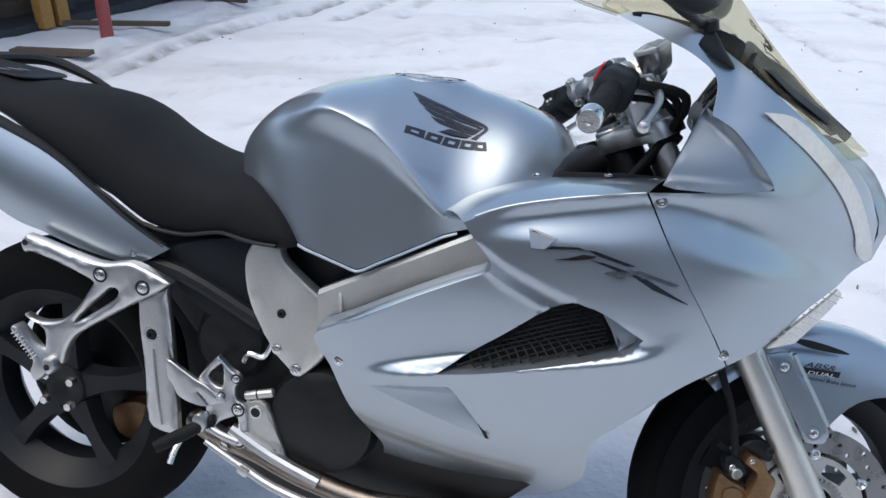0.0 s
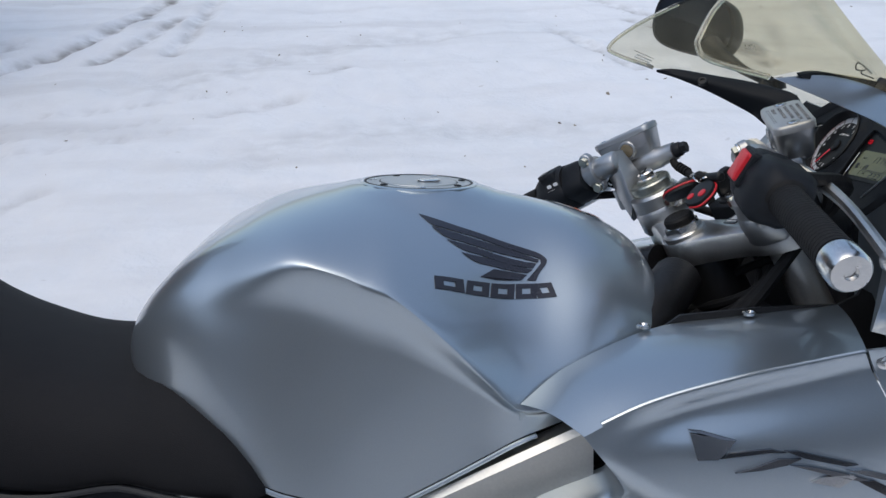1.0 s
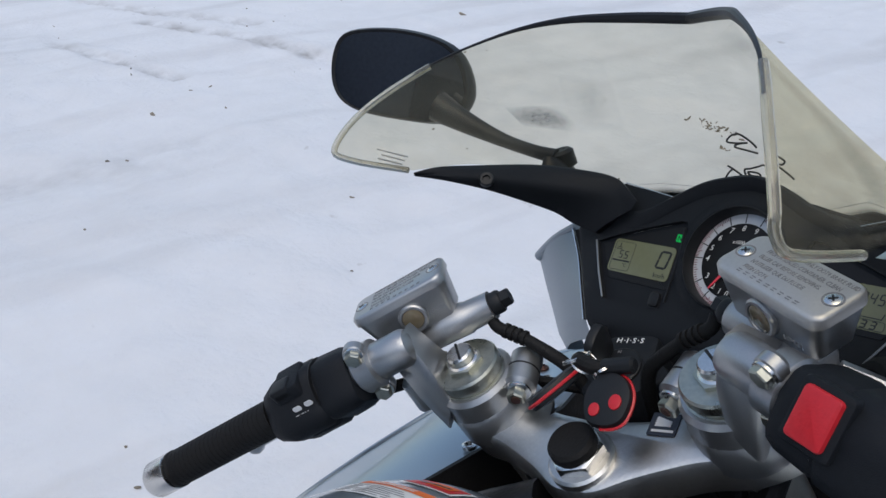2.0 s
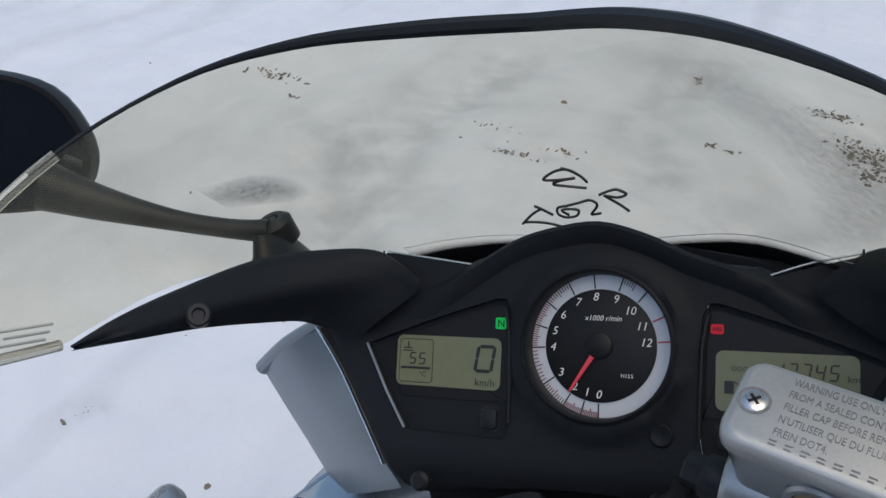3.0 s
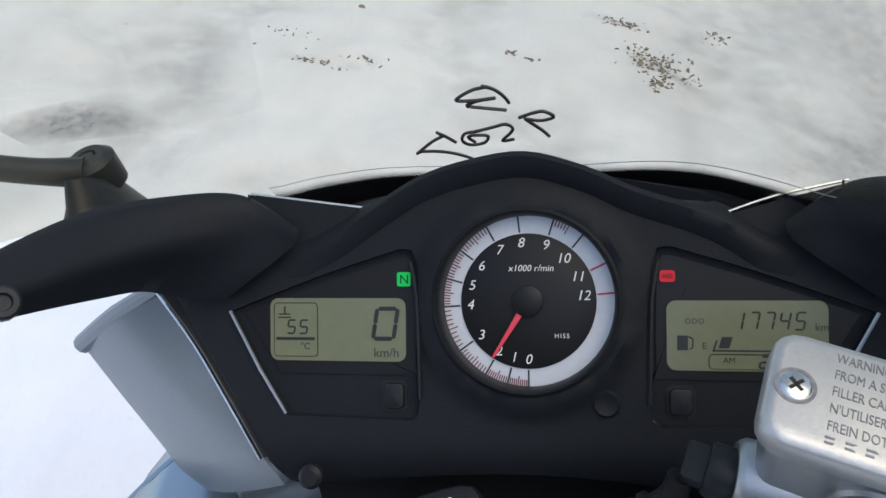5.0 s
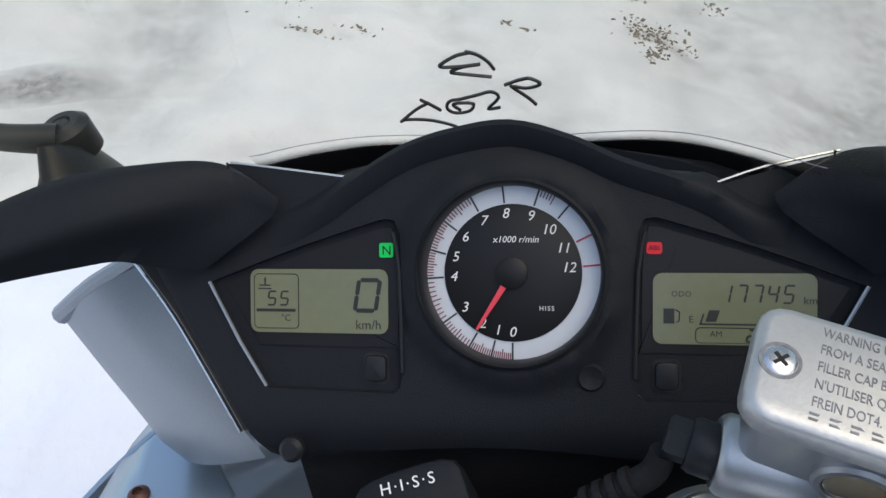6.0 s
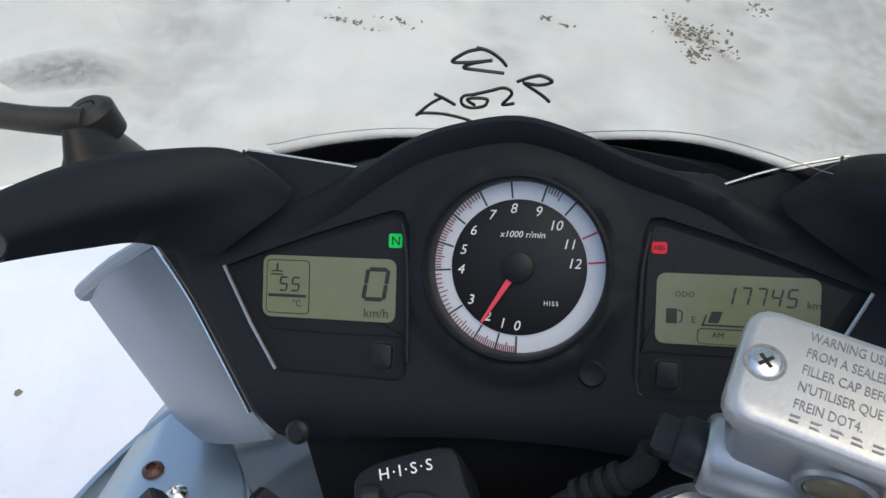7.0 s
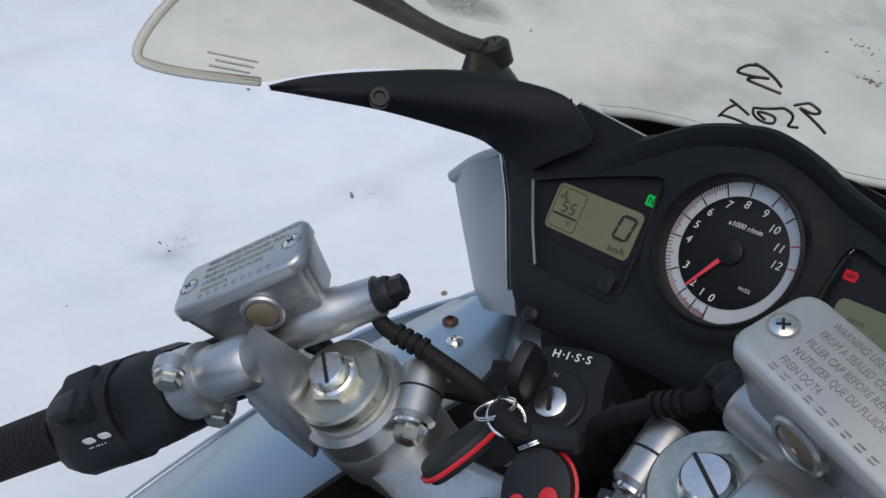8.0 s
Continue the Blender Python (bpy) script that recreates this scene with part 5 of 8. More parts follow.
def lower_right_details():
    pl = part("exhaust_hanger", plate([(0.474, 0.396), (0.484, 0.405), (0.500, 0.409), (0.512, 0.403), (0.520, 0.391), (0.553, 0.297), (0.545, 0.287), (0.533, 0.289), (0.475, 0.304)], 0.180, 0.012, [], 0.004, -1), FRAME, bike, "alloy pivot cover plate")
    part("pivot_ring", ring_part((0.496, -0.1795, 0.386), (0, -1, 0), 0.0125, 0.0092, 0.003, 28), STEEL, pl)
    part("pivot_bore", lathe((0.496, -0.1792, 0.386), (0, -1, 0), [(0, 0.0092), (0.0010, 0.0092), (0.0011, 0.0)], 24), DARK, pl)
    part("round_hole", lathe((0.529, -0.1792, 0.309), (0, -1, 0), [(0, 0.0088), (0.0012, 0.0088), (0.0013, 0.0)], 24), DARK, pl)
    part("pinch_barrel", rod((0.472, -0.172, 0.412), (1, 0.05, 0.22), 0.0085, 0.056, 18, 0.002), FRAME, pl)
    part("barrel_slot", ring_part((0.496, -0.1725, 0.418), (1, 0.05, 0.22), 0.0088, 0.007, 0.0016, 18), DARK, pl)
    part("exhaust_pipe", tube([(1.0, -0.12, 0.235), (0.75, -0.165, 0.232), (0.60, -0.17, 0.262), (0.49, -0.165, 0.300), (0.40, -0.15, 0.315), (0.34, -0.12, 0.325)], 0.021, 16, 5), PIPE, bike, "heat-stained steel exhaust pipe")
    part("pipe_clamp", ring_part((0.43, -0.158, 0.312), (1, -0.1, -0.1), 0.029, 0.022, 0.014, 20), STEEL, bike)
    part("pedal_rod", tube([(0.45, -0.185, 0.35), (0.53, -0.185, 0.305), (0.62, -0.185, 0.268)], 0.012, 10, 3), ALLOY, bike)
    part("linkage", tube([(0.352, -0.17, 0.33), (0.342, -0.20, 0.30), (0.338, -0.215, 0.275)], 0.006, 8, 3), STEEL, bike)
    part("brake_pipe", tube([(0.46, -0.15, 0.47), (0.475, -0.16, 0.49), (0.50, -0.155, 0.485), (0.515, -0.15, 0.51)], 0.006, 8, 4), STEEL, bike)
    part("side_stand", tube([(0.52, 0.13, 0.30), (0.45, 0.26, 0.14), (0.40, 0.31, 0.085)], [0.014, 0.012, 0.011], 10, 3), SATIN, bike, "black side stand set down in the snow")
    part("swingarm", tube([(0.42, 0.11, 0.40), (0.25, 0.13, 0.37), (0.0, 0.135, 0.315)], [0.05, 0.055, 0.07], 14, 4), ALLOY, bike, "single-sided alloy swingarm")
    for s in (-1, 1):
        part("silencer", lathe((-0.22, s * 0.085, 0.80), (-1, 0, 0.15), [(0, 0.02), (0.01, 0.05), (0.04, 0.055), (0.26, 0.055), (0.28, 0.04), (0.28, 0.0)], 24), ALLOY, bike)


lower_right_details()


def wheel(name, c, tyre_r, tyre_w, rim_r, spokes, m=None, label=""):
    """A wheel about the y axis: tyre, rim with well, spokes and hub."""
    hw = tyre_w / 2
    prof = [(-hw * 0.86, rim_r - 0.005), (-hw * 0.98, rim_r + 0.02), (-hw, rim_r + 0.045), (-hw * 0.9, tyre_r - 0.035), (-hw * 0.6, tyre_r - 0.011), (0, tyre_r), (hw * 0.6, tyre_r - 0.011), (hw * 0.9, tyre_r - 0.035), (hw, rim_r + 0.045), (hw * 0.98, rim_r + 0.02), (hw * 0.86, rim_r - 0.005)]
    prof = [tuple(q) for q in curve(prof, False, 3)]
    tb = bmesh.new()
    rings = [[Vector(c) + Vector((math.cos(a) * r, y, math.sin(a) * r)) for a in [math.tau * k / 64 for k in range(64)]] for y, r in prof]
    loft(rings, True, False, tb)
    ty = part(name + "_tyre", tb, TYRE, bike, "black road tyre with worn tread", m)
    rb = bmesh.new()
    prof = [(-hw * 0.84, rim_r), (-hw * 0.86, rim_r - 0.006), (-hw * 0.7, rim_r - 0.022), (-hw * 0.3, rim_r - 0.05), (hw * 0.3, rim_r - 0.05), (hw * 0.7, rim_r - 0.022), (hw * 0.86, rim_r - 0.006), (hw * 0.84, rim_r)]
    loft([[Vector(c) + Vector((math.cos(a) * r, y, math.sin(a) * r)) for a in [math.tau * k / 64 for k in range(64)]] for y, r in prof], True, False, rb)
    rim = part("rim", rb, SATIN, ty, "glossy black cast rim", m)
    for k in range(spokes):
        a = math.tau * (k + 0.15) / spokes
        d, t = Vector((math.cos(a), 0, math.sin(a))), Vector((-math.sin(a), 0, math.cos(a)))
        rings = []
        for i in range(6):
            q = i / 5
            r = 0.045 + (rim_r - 0.03 - 0.045) * q
            w = 0.034 * (1 - 0.5 * math.sin(math.pi * q * 0.9)) + 0.004
            h = 0.018
            o = Vector(c) + d * r + Vector((0, -hw * 0.35, 0))
            rings.append([o + t * w + Vector((0, h, 0)), o - t * w + Vector((0, h, 0)), o - t * w * 0.7 + Vector((0, -h, 0)), o + t * w * 0.7 + Vector((0, -h, 0))])
        part("spoke", loft(rings), SATIN, ty, m=m)
    part("hub", lathe(Vector(c) + Vector((0, hw * 0.6, 0)), (0, -1, 0), [(0, 0.05), (hw * 1.1, 0.05), (hw * 1.2, 0.044), (hw * 1.2, 0.022), (hw * 1.1, 0.0)], 28), SATIN, ty, m=m)
    return ty


rear = wheel("rear_wheel", (0.0, 0.0, 0.318), 0.318, 0.180, 0.225, 5)
for k in range(4):
    a = math.tau * (k + 0.4) / 4
    part("wheel_nut", hexhead((0.04 * math.cos(a), -0.066, 0.318 + 0.04 * math.sin(a)), (0, -1, 0), 0.010, 0.016), STEEL, rear)
part("final_hub_cover", lathe((0.0, 0.10, 0.318), (0, -1, 0), [(0, 0.19), (0.02, 0.19), (0.04, 0.15), (0.05, 0.06), (0.05, 0)], 32), ENGINE, bike)
part("rear_inner_guard", prism(curve([(0.10, 0.52), (0.20, 0.50), (0.27, 0.44), (0.29, 0.36), (0.20, 0.36), (0.12, 0.44)], True, 3), (0, 0.11, 0), RX, RZ, 0.03, 0.006), ENGINE, bike)
part("rear_caliper", prism(curve([(0.06, 0.25), (0.13, 0.27), (0.16, 0.23), (0.12, 0.18), (0.07, 0.19)], True, 3), (0, 0.06, 0), RX, RZ, 0.04, 0.008), GOLD, bike, "gold rear brake caliper behind the spokes")


# ---- front end, turned to the left ----
RAKE = radians(25.5)
TURN = radians(17.2)
STEM = Vector((1.060, 0.010, 0.982))
AXIS = Vector((-math.sin(RAKE), 0, math.cos(RAKE)))
AHEAD = Vector((math.cos(RAKE), 0, math.sin(RAKE))) * math.cos(TURN) + Vector((0, 1, 0)) * math.sin(TURN)
LEFT = AXIS.cross(AHEAD)
STEER = Matrix(((AHEAD.x, LEFT.x, AXIS.x, STEM.x), (AHEAD.y, LEFT.y, AXIS.y, STEM.y), (AHEAD.z, LEFT.z, AXIS.z, STEM.z), (0, 0, 0, 1)))
SWING = Matrix.Translation(STEM) @ Matrix.Rotation(TURN, 4, AXIS) @ Matrix.Translation(-STEM)

AXLE = Vector((1.460, 0.0, 0.279))
front = wheel("front_wheel", AXLE, 0.300, 0.120, 0.225, 5, SWING)


def brake_disc(y):
    """Floating disc: drilled ring, pale carrier with windows, and the toothed sensor ring."""
    c = AXLE + Vector((0, y, 0))

    def circle(r, n, cx=0.0, cz=0.0, start=0.0):
        return [(cx + r * math.cos(start + math.tau * k / n), cz + r * math.sin(start + math.tau * k / n)) for k in range(n)]

    def upright(x, z, t=0.0):
        return c + Vector((x, -0.0025 + t, z))

    holes = [circle(0.106, 48)]
    for k in range(36):
        a, r = math.tau * k / 36, (0.117, 0.127, 0.138)[k % 3]
        holes.append(circle(0.0042, 8, r * math.cos(a), r * math.sin(a)))
    ob = part("brake_disc", sheet(circle(0.148, 72), upright, 0.018, 0.005, holes), DISC, front, "drilled steel brake disc", SWING)
    windows = [circle(0.046, 28)]
    for k in range(6):
        a = math.tau * k / 6
        windows.append([(r * math.cos(a + q), r * math.sin(a + q)) for r, q in ((0.068, -0.30), (0.088, -0.26), (0.090, 0.0), (0.088, 0.26), (0.068, 0.30), (0.064, 0.0))])
    carrier = part("disc_carrier", sheet(circle(0.098, 48), upright, 0.02, 0.006, windows), FRAME, ob, "pale alloy disc carrier", SWING)
    for k in range(6):
        a = math.tau * (k + 0.5) / 6
        part("floating_button", lathe(c + Vector((0.102 * math.cos(a), 0, 0.102 * math.sin(a))), (0, -1, 0), [(0, 0.0095), (0.005, 0.0095), (0.006, 0.007), (0.003, 0.004)], 14), STEEL, carrier, m=SWING)
    teeth = []
    for k in range(44):
        a = math.tau * k / 44
        teeth += [(r * math.cos(a + q), r * math.sin(a + q)) for r, q in ((0.062, 0.0), (0.062, 0.07), (0.056, 0.075), (0.056, 0.135))]
    part("sensor_ring", sheet(teeth, lambda x, z, t=0.0: c + Vector((x, -0.008 + t, z)), 0.02, 0.002, [circle(0.050, 32)]), DISC, ob, "toothed wheel-speed ring", SWING)


brake_disc(-0.075)
brake_disc(0.075)


def fork_leg(s):
    top = STEM + Vector((0.0318, 0, 0.0150)) + Vector((0, s * 0.108, 0))
    low = AXLE + Vector((0.0, s * 0.104, 0.0))
    d = low - top
    n = d.normalized()
    ob = part("fork_leg", lathe(top + n * 0.02, n, [(0, 0.0205), (0.34, 0.0215), (0.342, 0.0225), (0.40, 0.024), (d.length - 0.06, 0.028), (d.length - 0.03, 0.026), (d.length + 0.01, 0.02)], 28), FRAME, bike, "alloy telescopic fork leg", SWING)
    part("fork_clamp", lathe(top + n * 0.05, n, [(0, 0.034), (0.004, 0.036), (0.03, 0.036), (0.034, 0.034)], 28), CAST, ob, m=SWING)
    stay = part("fender_stay", plate([(1.341, 0.552), (1.346, 0.566), (1.376, 0.570), (1.384, 0.560), (1.450, 0.447), (1.452, 0.424), (1.444, 0.415), (1.418, 0.417), (1.410, 0.430)], 0.128, 0.006, [], 0.003, s), SILVER, ob, "silver mudguard stay", SWING)
    part("stay_fold", tube([(1.384, s * 0.124, 0.566), (1.420, s * 0.124, 0.504), (1.453, s * 0.124, 0.446)], 0.0042, 8, 3), SILVER, stay, m=SWING)
    for x, z in ((1.367, 0.545), (1.428, 0.434)):
        part("bolt_recess", ring_part((x, s * 0.1278, z), (0, s, 0), 0.0125, 0.0085, 0.0012, 24), SILVER_IN, stay, m=SWING)
        part("stay_bolt", lathe((x, s * 0.1275, z), (0, s, 0), [(0, 0.0075), (0.003, 0.0075), (0.004, 0.006), (0.004, 0.0035), (0.001, 0.003)], 16), STEEL, stay, m=SWING)
    # caliper: gold front casting, gold rear half, dark bridge and pins
    cp = part("brake_caliper", plate([(1.322, 0.377), (1.331, 0.388), (1.344, 0.384), (1.358, 0.374), (1.366, 0.357), (1.380, 0.343), (1.374, 0.318), (1.360, 0.270), (1.330, 0.250), (1.316, 0.285), (1.332, 0.318), (1.341, 0.340), (1.345, 0.355), (1.328, 0.368)], 0.116, 0.026, [], 0.006, s), GOLD, ob, "gold three-piston brake caliper", SWING)
    part("caliper_half", plate([(1.284, 0.350), (1.306, 0.339), (1.331, 0.326), (1.340, 0.300), (1.330, 0.252), (1.290, 0.240), (1.276, 0.290)], 0.104, 0.030, [], 0.007, s), GOLD, cp, m=SWING)
    part("caliper_step", plate([(1.292, 0.322), (1.312, 0.328), (1.330, 0.314), (1.322, 0.296), (1.296, 0.298)], 0.110, 0.010, [], 0.004, s), GOLD, cp, m=SWING)
    part("caliper_bridge", plate([(1.318, 0.400), (1.336, 0.412), (1.360, 0.410), (1.376, 0.392), (1.372, 0.372), (1.354, 0.378), (1.330, 0.392)], 0.104, 0.030, [], 0.006, s), ENGINE, cp, m=SWING)
    part("caliper_arm", plate([(1.290, 0.378), (1.304, 0.384), (1.322, 0.372), (1.330, 0.352), (1.314, 0.340), (1.296, 0.350)], 0.108, 0.020, [], 0.005, s), SATIN, cp, m=SWING)
    part("bleed_union", rod((1.308, s * 0.100, 0.356), (0, s, 0), 0.0095, 0.022, 18, 0.002), NUT, cp, m=SWING)
    for x, z, r in ((1.334, 0.377, 0.0048), (1.362, 0.396, 0.0075), (1.300, 0.366, 0.0055)):
        part("caliper_bolt", lathe((x, s * 0.115, z), (0, s, 0), [(0, r), (0.003, r), (0.004, r * 0.8), (0.004, r * 0.45), (0.002, r * 0.4)], 14), DARK if r > 0.007 else STEEL, cp, m=SWING)
    part("brake_hose", tube([(1.262, s * 0.10, 0.560), (1.276, s * 0.112, 0.510), (1.291, s * 0.112, 0.468), (1.303, s * 0.110, 0.415), (1.306, s * 0.108, 0.385)], 0.0062, 10, 5), RUBBER, ob, m=SWING)
    part("hose_guide", tube([(1.232, s * 0.115, 0.520), (1.262, s * 0.115, 0.538), (1.290, s * 0.115, 0.560)], 0.008, 8, 4), SATIN, ob, m=SWING)


for side in (-1, 1):
    fork_leg(side)


def front_fender():
    rows = []
    for i in range(31):
        a = radians(28 + 104 * i / 30)
        drop = along([(0, 0.02), (0.22, 0.05), (0.42, 0.10), (0.58, 0.165), (0.66, 0.150), (0.76, 0.05), (1.0, 0.03)], i / 30)[0]
        row = []
        for k in range(15):
            q = 2 * k / 14 - 1
            if abs(q) < 0.55:
                y, r = 0.068 * q / 0.55, 0.326 - 0.014 * (q / 0.55) ** 2
            else:
                t = (abs(q) - 0.55) / 0.45
                y, r = math.copysign(0.068 + 0.020 * math.sin(t * 1.5), q), 0.312 - drop * t
            row.append(AXLE + Vector((math.cos(a) * r, y, math.sin(a) * r)))
        rows.append(row)
    bm = loft(rows, False, False)
    fen = part("front_mudguard", bm, SILVER, bike, "silver front mudguard with small printed lettering", SWING, smooth=60)
    part("vent_slot", prism(curve([(1.394, 0.584), (1.420, 0.585), (1.467, 0.574), (1.496, 0.563), (1.468, 0.564), (1.421, 0.572)], True, 4), (0, -0.0905, 0), RX, RZ, 0.002), DARK, fen, "black tapered vent slot", SWING)
    up = (0.10, 0, 1)
    writing("ABS&", 0.0135, SWING @ plane_matrix((1.446, -0.0905, 0.5395), (1, 0, -0.10), up) @ Matrix.Diagonal((1.75, 1, 1, 1)), "brake_lettering", DECAL, fen, shear=0.35)
    part("lettering_box", prism([(1.413, 0.528), (1.481, 0.521), (1.484, 0.531), (1.416, 0.538)], (0, -0.0905, 0), RX, RZ, 0.0006), DECAL, fen, m=SWING)
    writing("DUAL", 0.0085, SWING @ plane_matrix((1.449, -0.0915, 0.5265), (1, 0, -0.10), up) @ Matrix.Diagonal((2.2, 1, 1, 1)), "brake_lettering", WHITE, fen, shear=0.2)
    writing("Combined Brake System", 0.0098, SWING @ plane_matrix((1.464, -0.0905, 0.5145), (1, 0, -0.13), up), "brake_lettering", DECAL, fen, shear=0.35)


front_fender()


# ---- windscreen, dash and mirrors: one assembly, set on the headstock bracket ----
FACIA = pose(-0.039, 0, -0.0284, 0, 0.75, 0) @ Matrix.Scale(1.0375, 4)
PLACE.append(FACIA)
EDGE = curve([(1.200, 0.0, 1.2135), (1.190, 0.05, 1.2185), (1.174, 0.10, 1.2215), (1.154, 0.15, 1.216), (1.112, 0.195, 1.199), (1.060, 0.222, 1.172), (1.027, 0.222, 1.147), (1.036, 0.216, 1.135), (1.084, 0.207, 1.117)], False, 5)
EDGE_R = curve([(1.200, 0.0, 1.2135), (1.172, 0.048, 1.2165), (1.122, 0.096, 1.2165), (1.070, 0.145, 1.204), (1.024, 0.180, 1.176), (1.003, 0.196, 1.150), (1.000, 0.198, 1.138), (1.012, 0.198, 1.126), (1.068, 0.196, 1.110)], False, 5)
BASE = curve([(1.470, 0.0, 0.925), (1.455, 0.060, 0.925), (1.405, 0.118, 0.932), (1.345, 0.163, 0.985), (1.265, 0.192, 1.052), (1.200, 0.202, 1.092), (1.150, 0.206, 1.108), (1.105, 0.208, 1.114), (1.090, 0.2075, 1.1155)], False, 5)


def screen_point(i, t, s, inset=0.0):
    e, b = (EDGE if s > 0 else EDGE_R)[i], BASE[i]
    p = b * (1 - t) + e * t
    k = i / (len(EDGE) - 1)
    bow = math.sin(math.pi * t) * (1 - k) ** 0.8
    p = p + np.array((-0.012, 0.0, -0.005)) * bow + np.array((0, 0.022, 0)) * math.sin(math.pi * t) * math.sin(math.pi * min(1, k * 1.3)) * 0.8
    return Vector((p[0] - inset, s * p[1], p[2] - inset * 0.5))


def windscreen():
    n = len(EDGE)
    cols = [(i, -1) for i in range(n - 1, 0, -1)] + [(i, 1) for i in range(n)]
    bm = bmesh.new()
    outer = [[screen_point(i, t / 12, s) for i, s in cols] for t in range(13)]
    loft(outer, False, False, bm)
    scr = part("windscreen", bm, ACRYLIC, bike, "yellowed clear windscreen with felt-pen scrawl and smudges", smooth=80)
    scr.visible_shadow = False
    line = [outer[-1][j] for j in range(len(cols))]
    top = line
    part("edge_trim", tube([tuple(p + Vector((-0.0015, 0, 0.0005))) for p in top[22:-19]], [0.0008 + 0.0034 * smooth(j / 14) - 0.0032 * smooth((j - 20) / 16) for j in range(len(top[22:-19]))], 8, 1, None, False), SATIN, scr, "black rubber edging")
    for s in (-1, 1):
        ids = [j for j, (i, q) in enumerate(cols) if q == s and i >= (n - 21 if s > 0 else n - 25)]
        part("clear_rim", tube([tuple(line[j]) for j in ids], 0.0027, 10, 1, None, False), RIM, scr, "clear rounded edge")

    def at_screen(a, b, inset=0.003):
        """A point of the inner face: a across (metres to the right), b up from the base as a share."""
        s = -1 if a > 0 else 1
        row = [screen_point(i, b, s, inset) for i in range(n)]
        k = 0
        while k < n - 2 and abs(row[k + 1].y) < abs(a):
            k += 1
        d = (abs(a) - abs(row[k].y)) / max(1e-6, abs(row[k + 1].y) - abs(row[k].y))
        return tuple(row[k].lerp(row[k + 1], min(1, max(0, d))))

    def nudge(a, b):
        return (a - 0.003, b + 0.012)

    def draw(pts, r=0.0011, name="pen_stroke", mat=DECAL):
        part(name, tube([at_screen(a, b) for a, b in curve([(*p,) for p in pts], False, 5)], r, 5, 1, None, False), mat, scr)

    for pts in SCRAWL:
        draw([nudge(*q) for q in pts], 0.00085, "pen_stroke", PEN)
    draw([(-0.1303, 0.48), (-0.1099, 0.497), (-0.0869, 0.489), (-0.0635, 0.467), (-0.0365, 0.446), (0.0025, 0.430), (0.0312, 0.458), (0.0606, 0.495), (0.0824, 0.522), (0.1035, 0.534), (0.1238, 0.528)], 0.0002, "film_edge", GREYTX)

    def film(rows, density, name, mat, lab):
        """A thin film on the inner face, with its density at each point."""
        b = bmesh.new()
        layer = b.verts.layers.float.new("cover")
        grid = []
        for row, ds in zip(rows, density):
            line = []
            for (a, t), q in zip(row, ds):
                v = b.verts.new(at_screen(a, t, 0.0035))
                v[layer] = q
                line.append(v)
            grid.append(line)
        for p, q in zip(grid, grid[1:]):
            for i in range(len(p) - 1):
                b.faces.new((p[i], p[i + 1], q[i + 1], q[i]))
        ob = part(name, b, mat, scr, lab, smooth=80)
        ob.visible_shadow = False

    edge = curve([(-0.1303, 0.48), (-0.1099, 0.497), (-0.0869, 0.489), (-0.0635, 0.467), (-0.0365, 0.446), (0.0025, 0.430), (0.0312, 0.458), (0.0606, 0.495), (0.0824, 0.522), (0.1035, 0.534), (0.1238, 0.528)], False, 4)
    steps = [0.0, 0.10, 0.18, 0.28, 0.40, 0.56, 0.9, 2.6]
    film([[(a, b - 0.085 * q) for a, b in edge] for q in steps], [[(0.0, 0.04, 0.20, 0.55, 1.0, 1.4, 1.6, 1.8)[k]] * len(edge) for k in range(8)], "faded_border", FRIT, "soft-edged black border printed on the screen")
    rows, dens = [], []
    for j in range(9):
        rows.append([(-0.184 + 0.0036 * i, 0.738 - 0.012 * j + 0.0012 * i) for i in range(13)])
        dens.append([0.75 * max(0.0, 1 - ((i - 4.5) / 6.5) ** 2 - ((j - 4) / 4.4) ** 2) for i in range(13)])
    film(rows, dens, "wet_smear", SMEAR, "grey smear of dried drops")
    # a plume of dried droplets beside the smear, and wiped haze over the other side
    rows, dens = [], []
    for j in range(10):
        q = j / 9
        rows.append([(-0.150 + 0.020 * q + 0.0045 * i, 0.66 + 0.20 * q + 0.004 * i) for i in range(11)])
        dens.append([0.24 * math.sin(math.pi * i / 10) ** 2 * math.sin(math.pi * q) for i in range(11)])
    film(rows, dens, "droplet_plume", SMEAR, "grey plume of dried droplets")
    line = curve([(0.040, 0.97), (0.085, 0.92), (0.118, 0.83), (0.128, 0.72), (0.116, 0.60), (0.100, 0.53)], False, 5)
    rows = [[(a + k * 0.0055, b + k * 0.004) for k in range(-5, 6)] for a, b in line]
    dens = [[0.44 * math.sin(math.pi * (i + 0.6) / (len(line) + 0.2)) * max(0.0, math.cos(math.pi * k / 10)) ** 1.4 for k in range(-5, 6)] for i in range(len(line))]
    film(rows, dens, "wiped_haze", SMEAR, "broad wiped arc of grey haze")
    # faint maker's print low on the wing of the screen, in four short lines
    for k in range(4):
        start = Vector((1.0575 + 0.0004 * k, 0.2075 + 0.0014 * k, 1.1405 - 0.0040 * k))
        run = [tuple(start + Vector((0.9, -0.05, -0.40)) * q) for q in (0.004 * (k % 2), 0.014, 0.030 - 0.003 * (k % 3))]
        part("etched_line", tube(run, 0.0007, 5, 1, None, False), ETCH, scr)


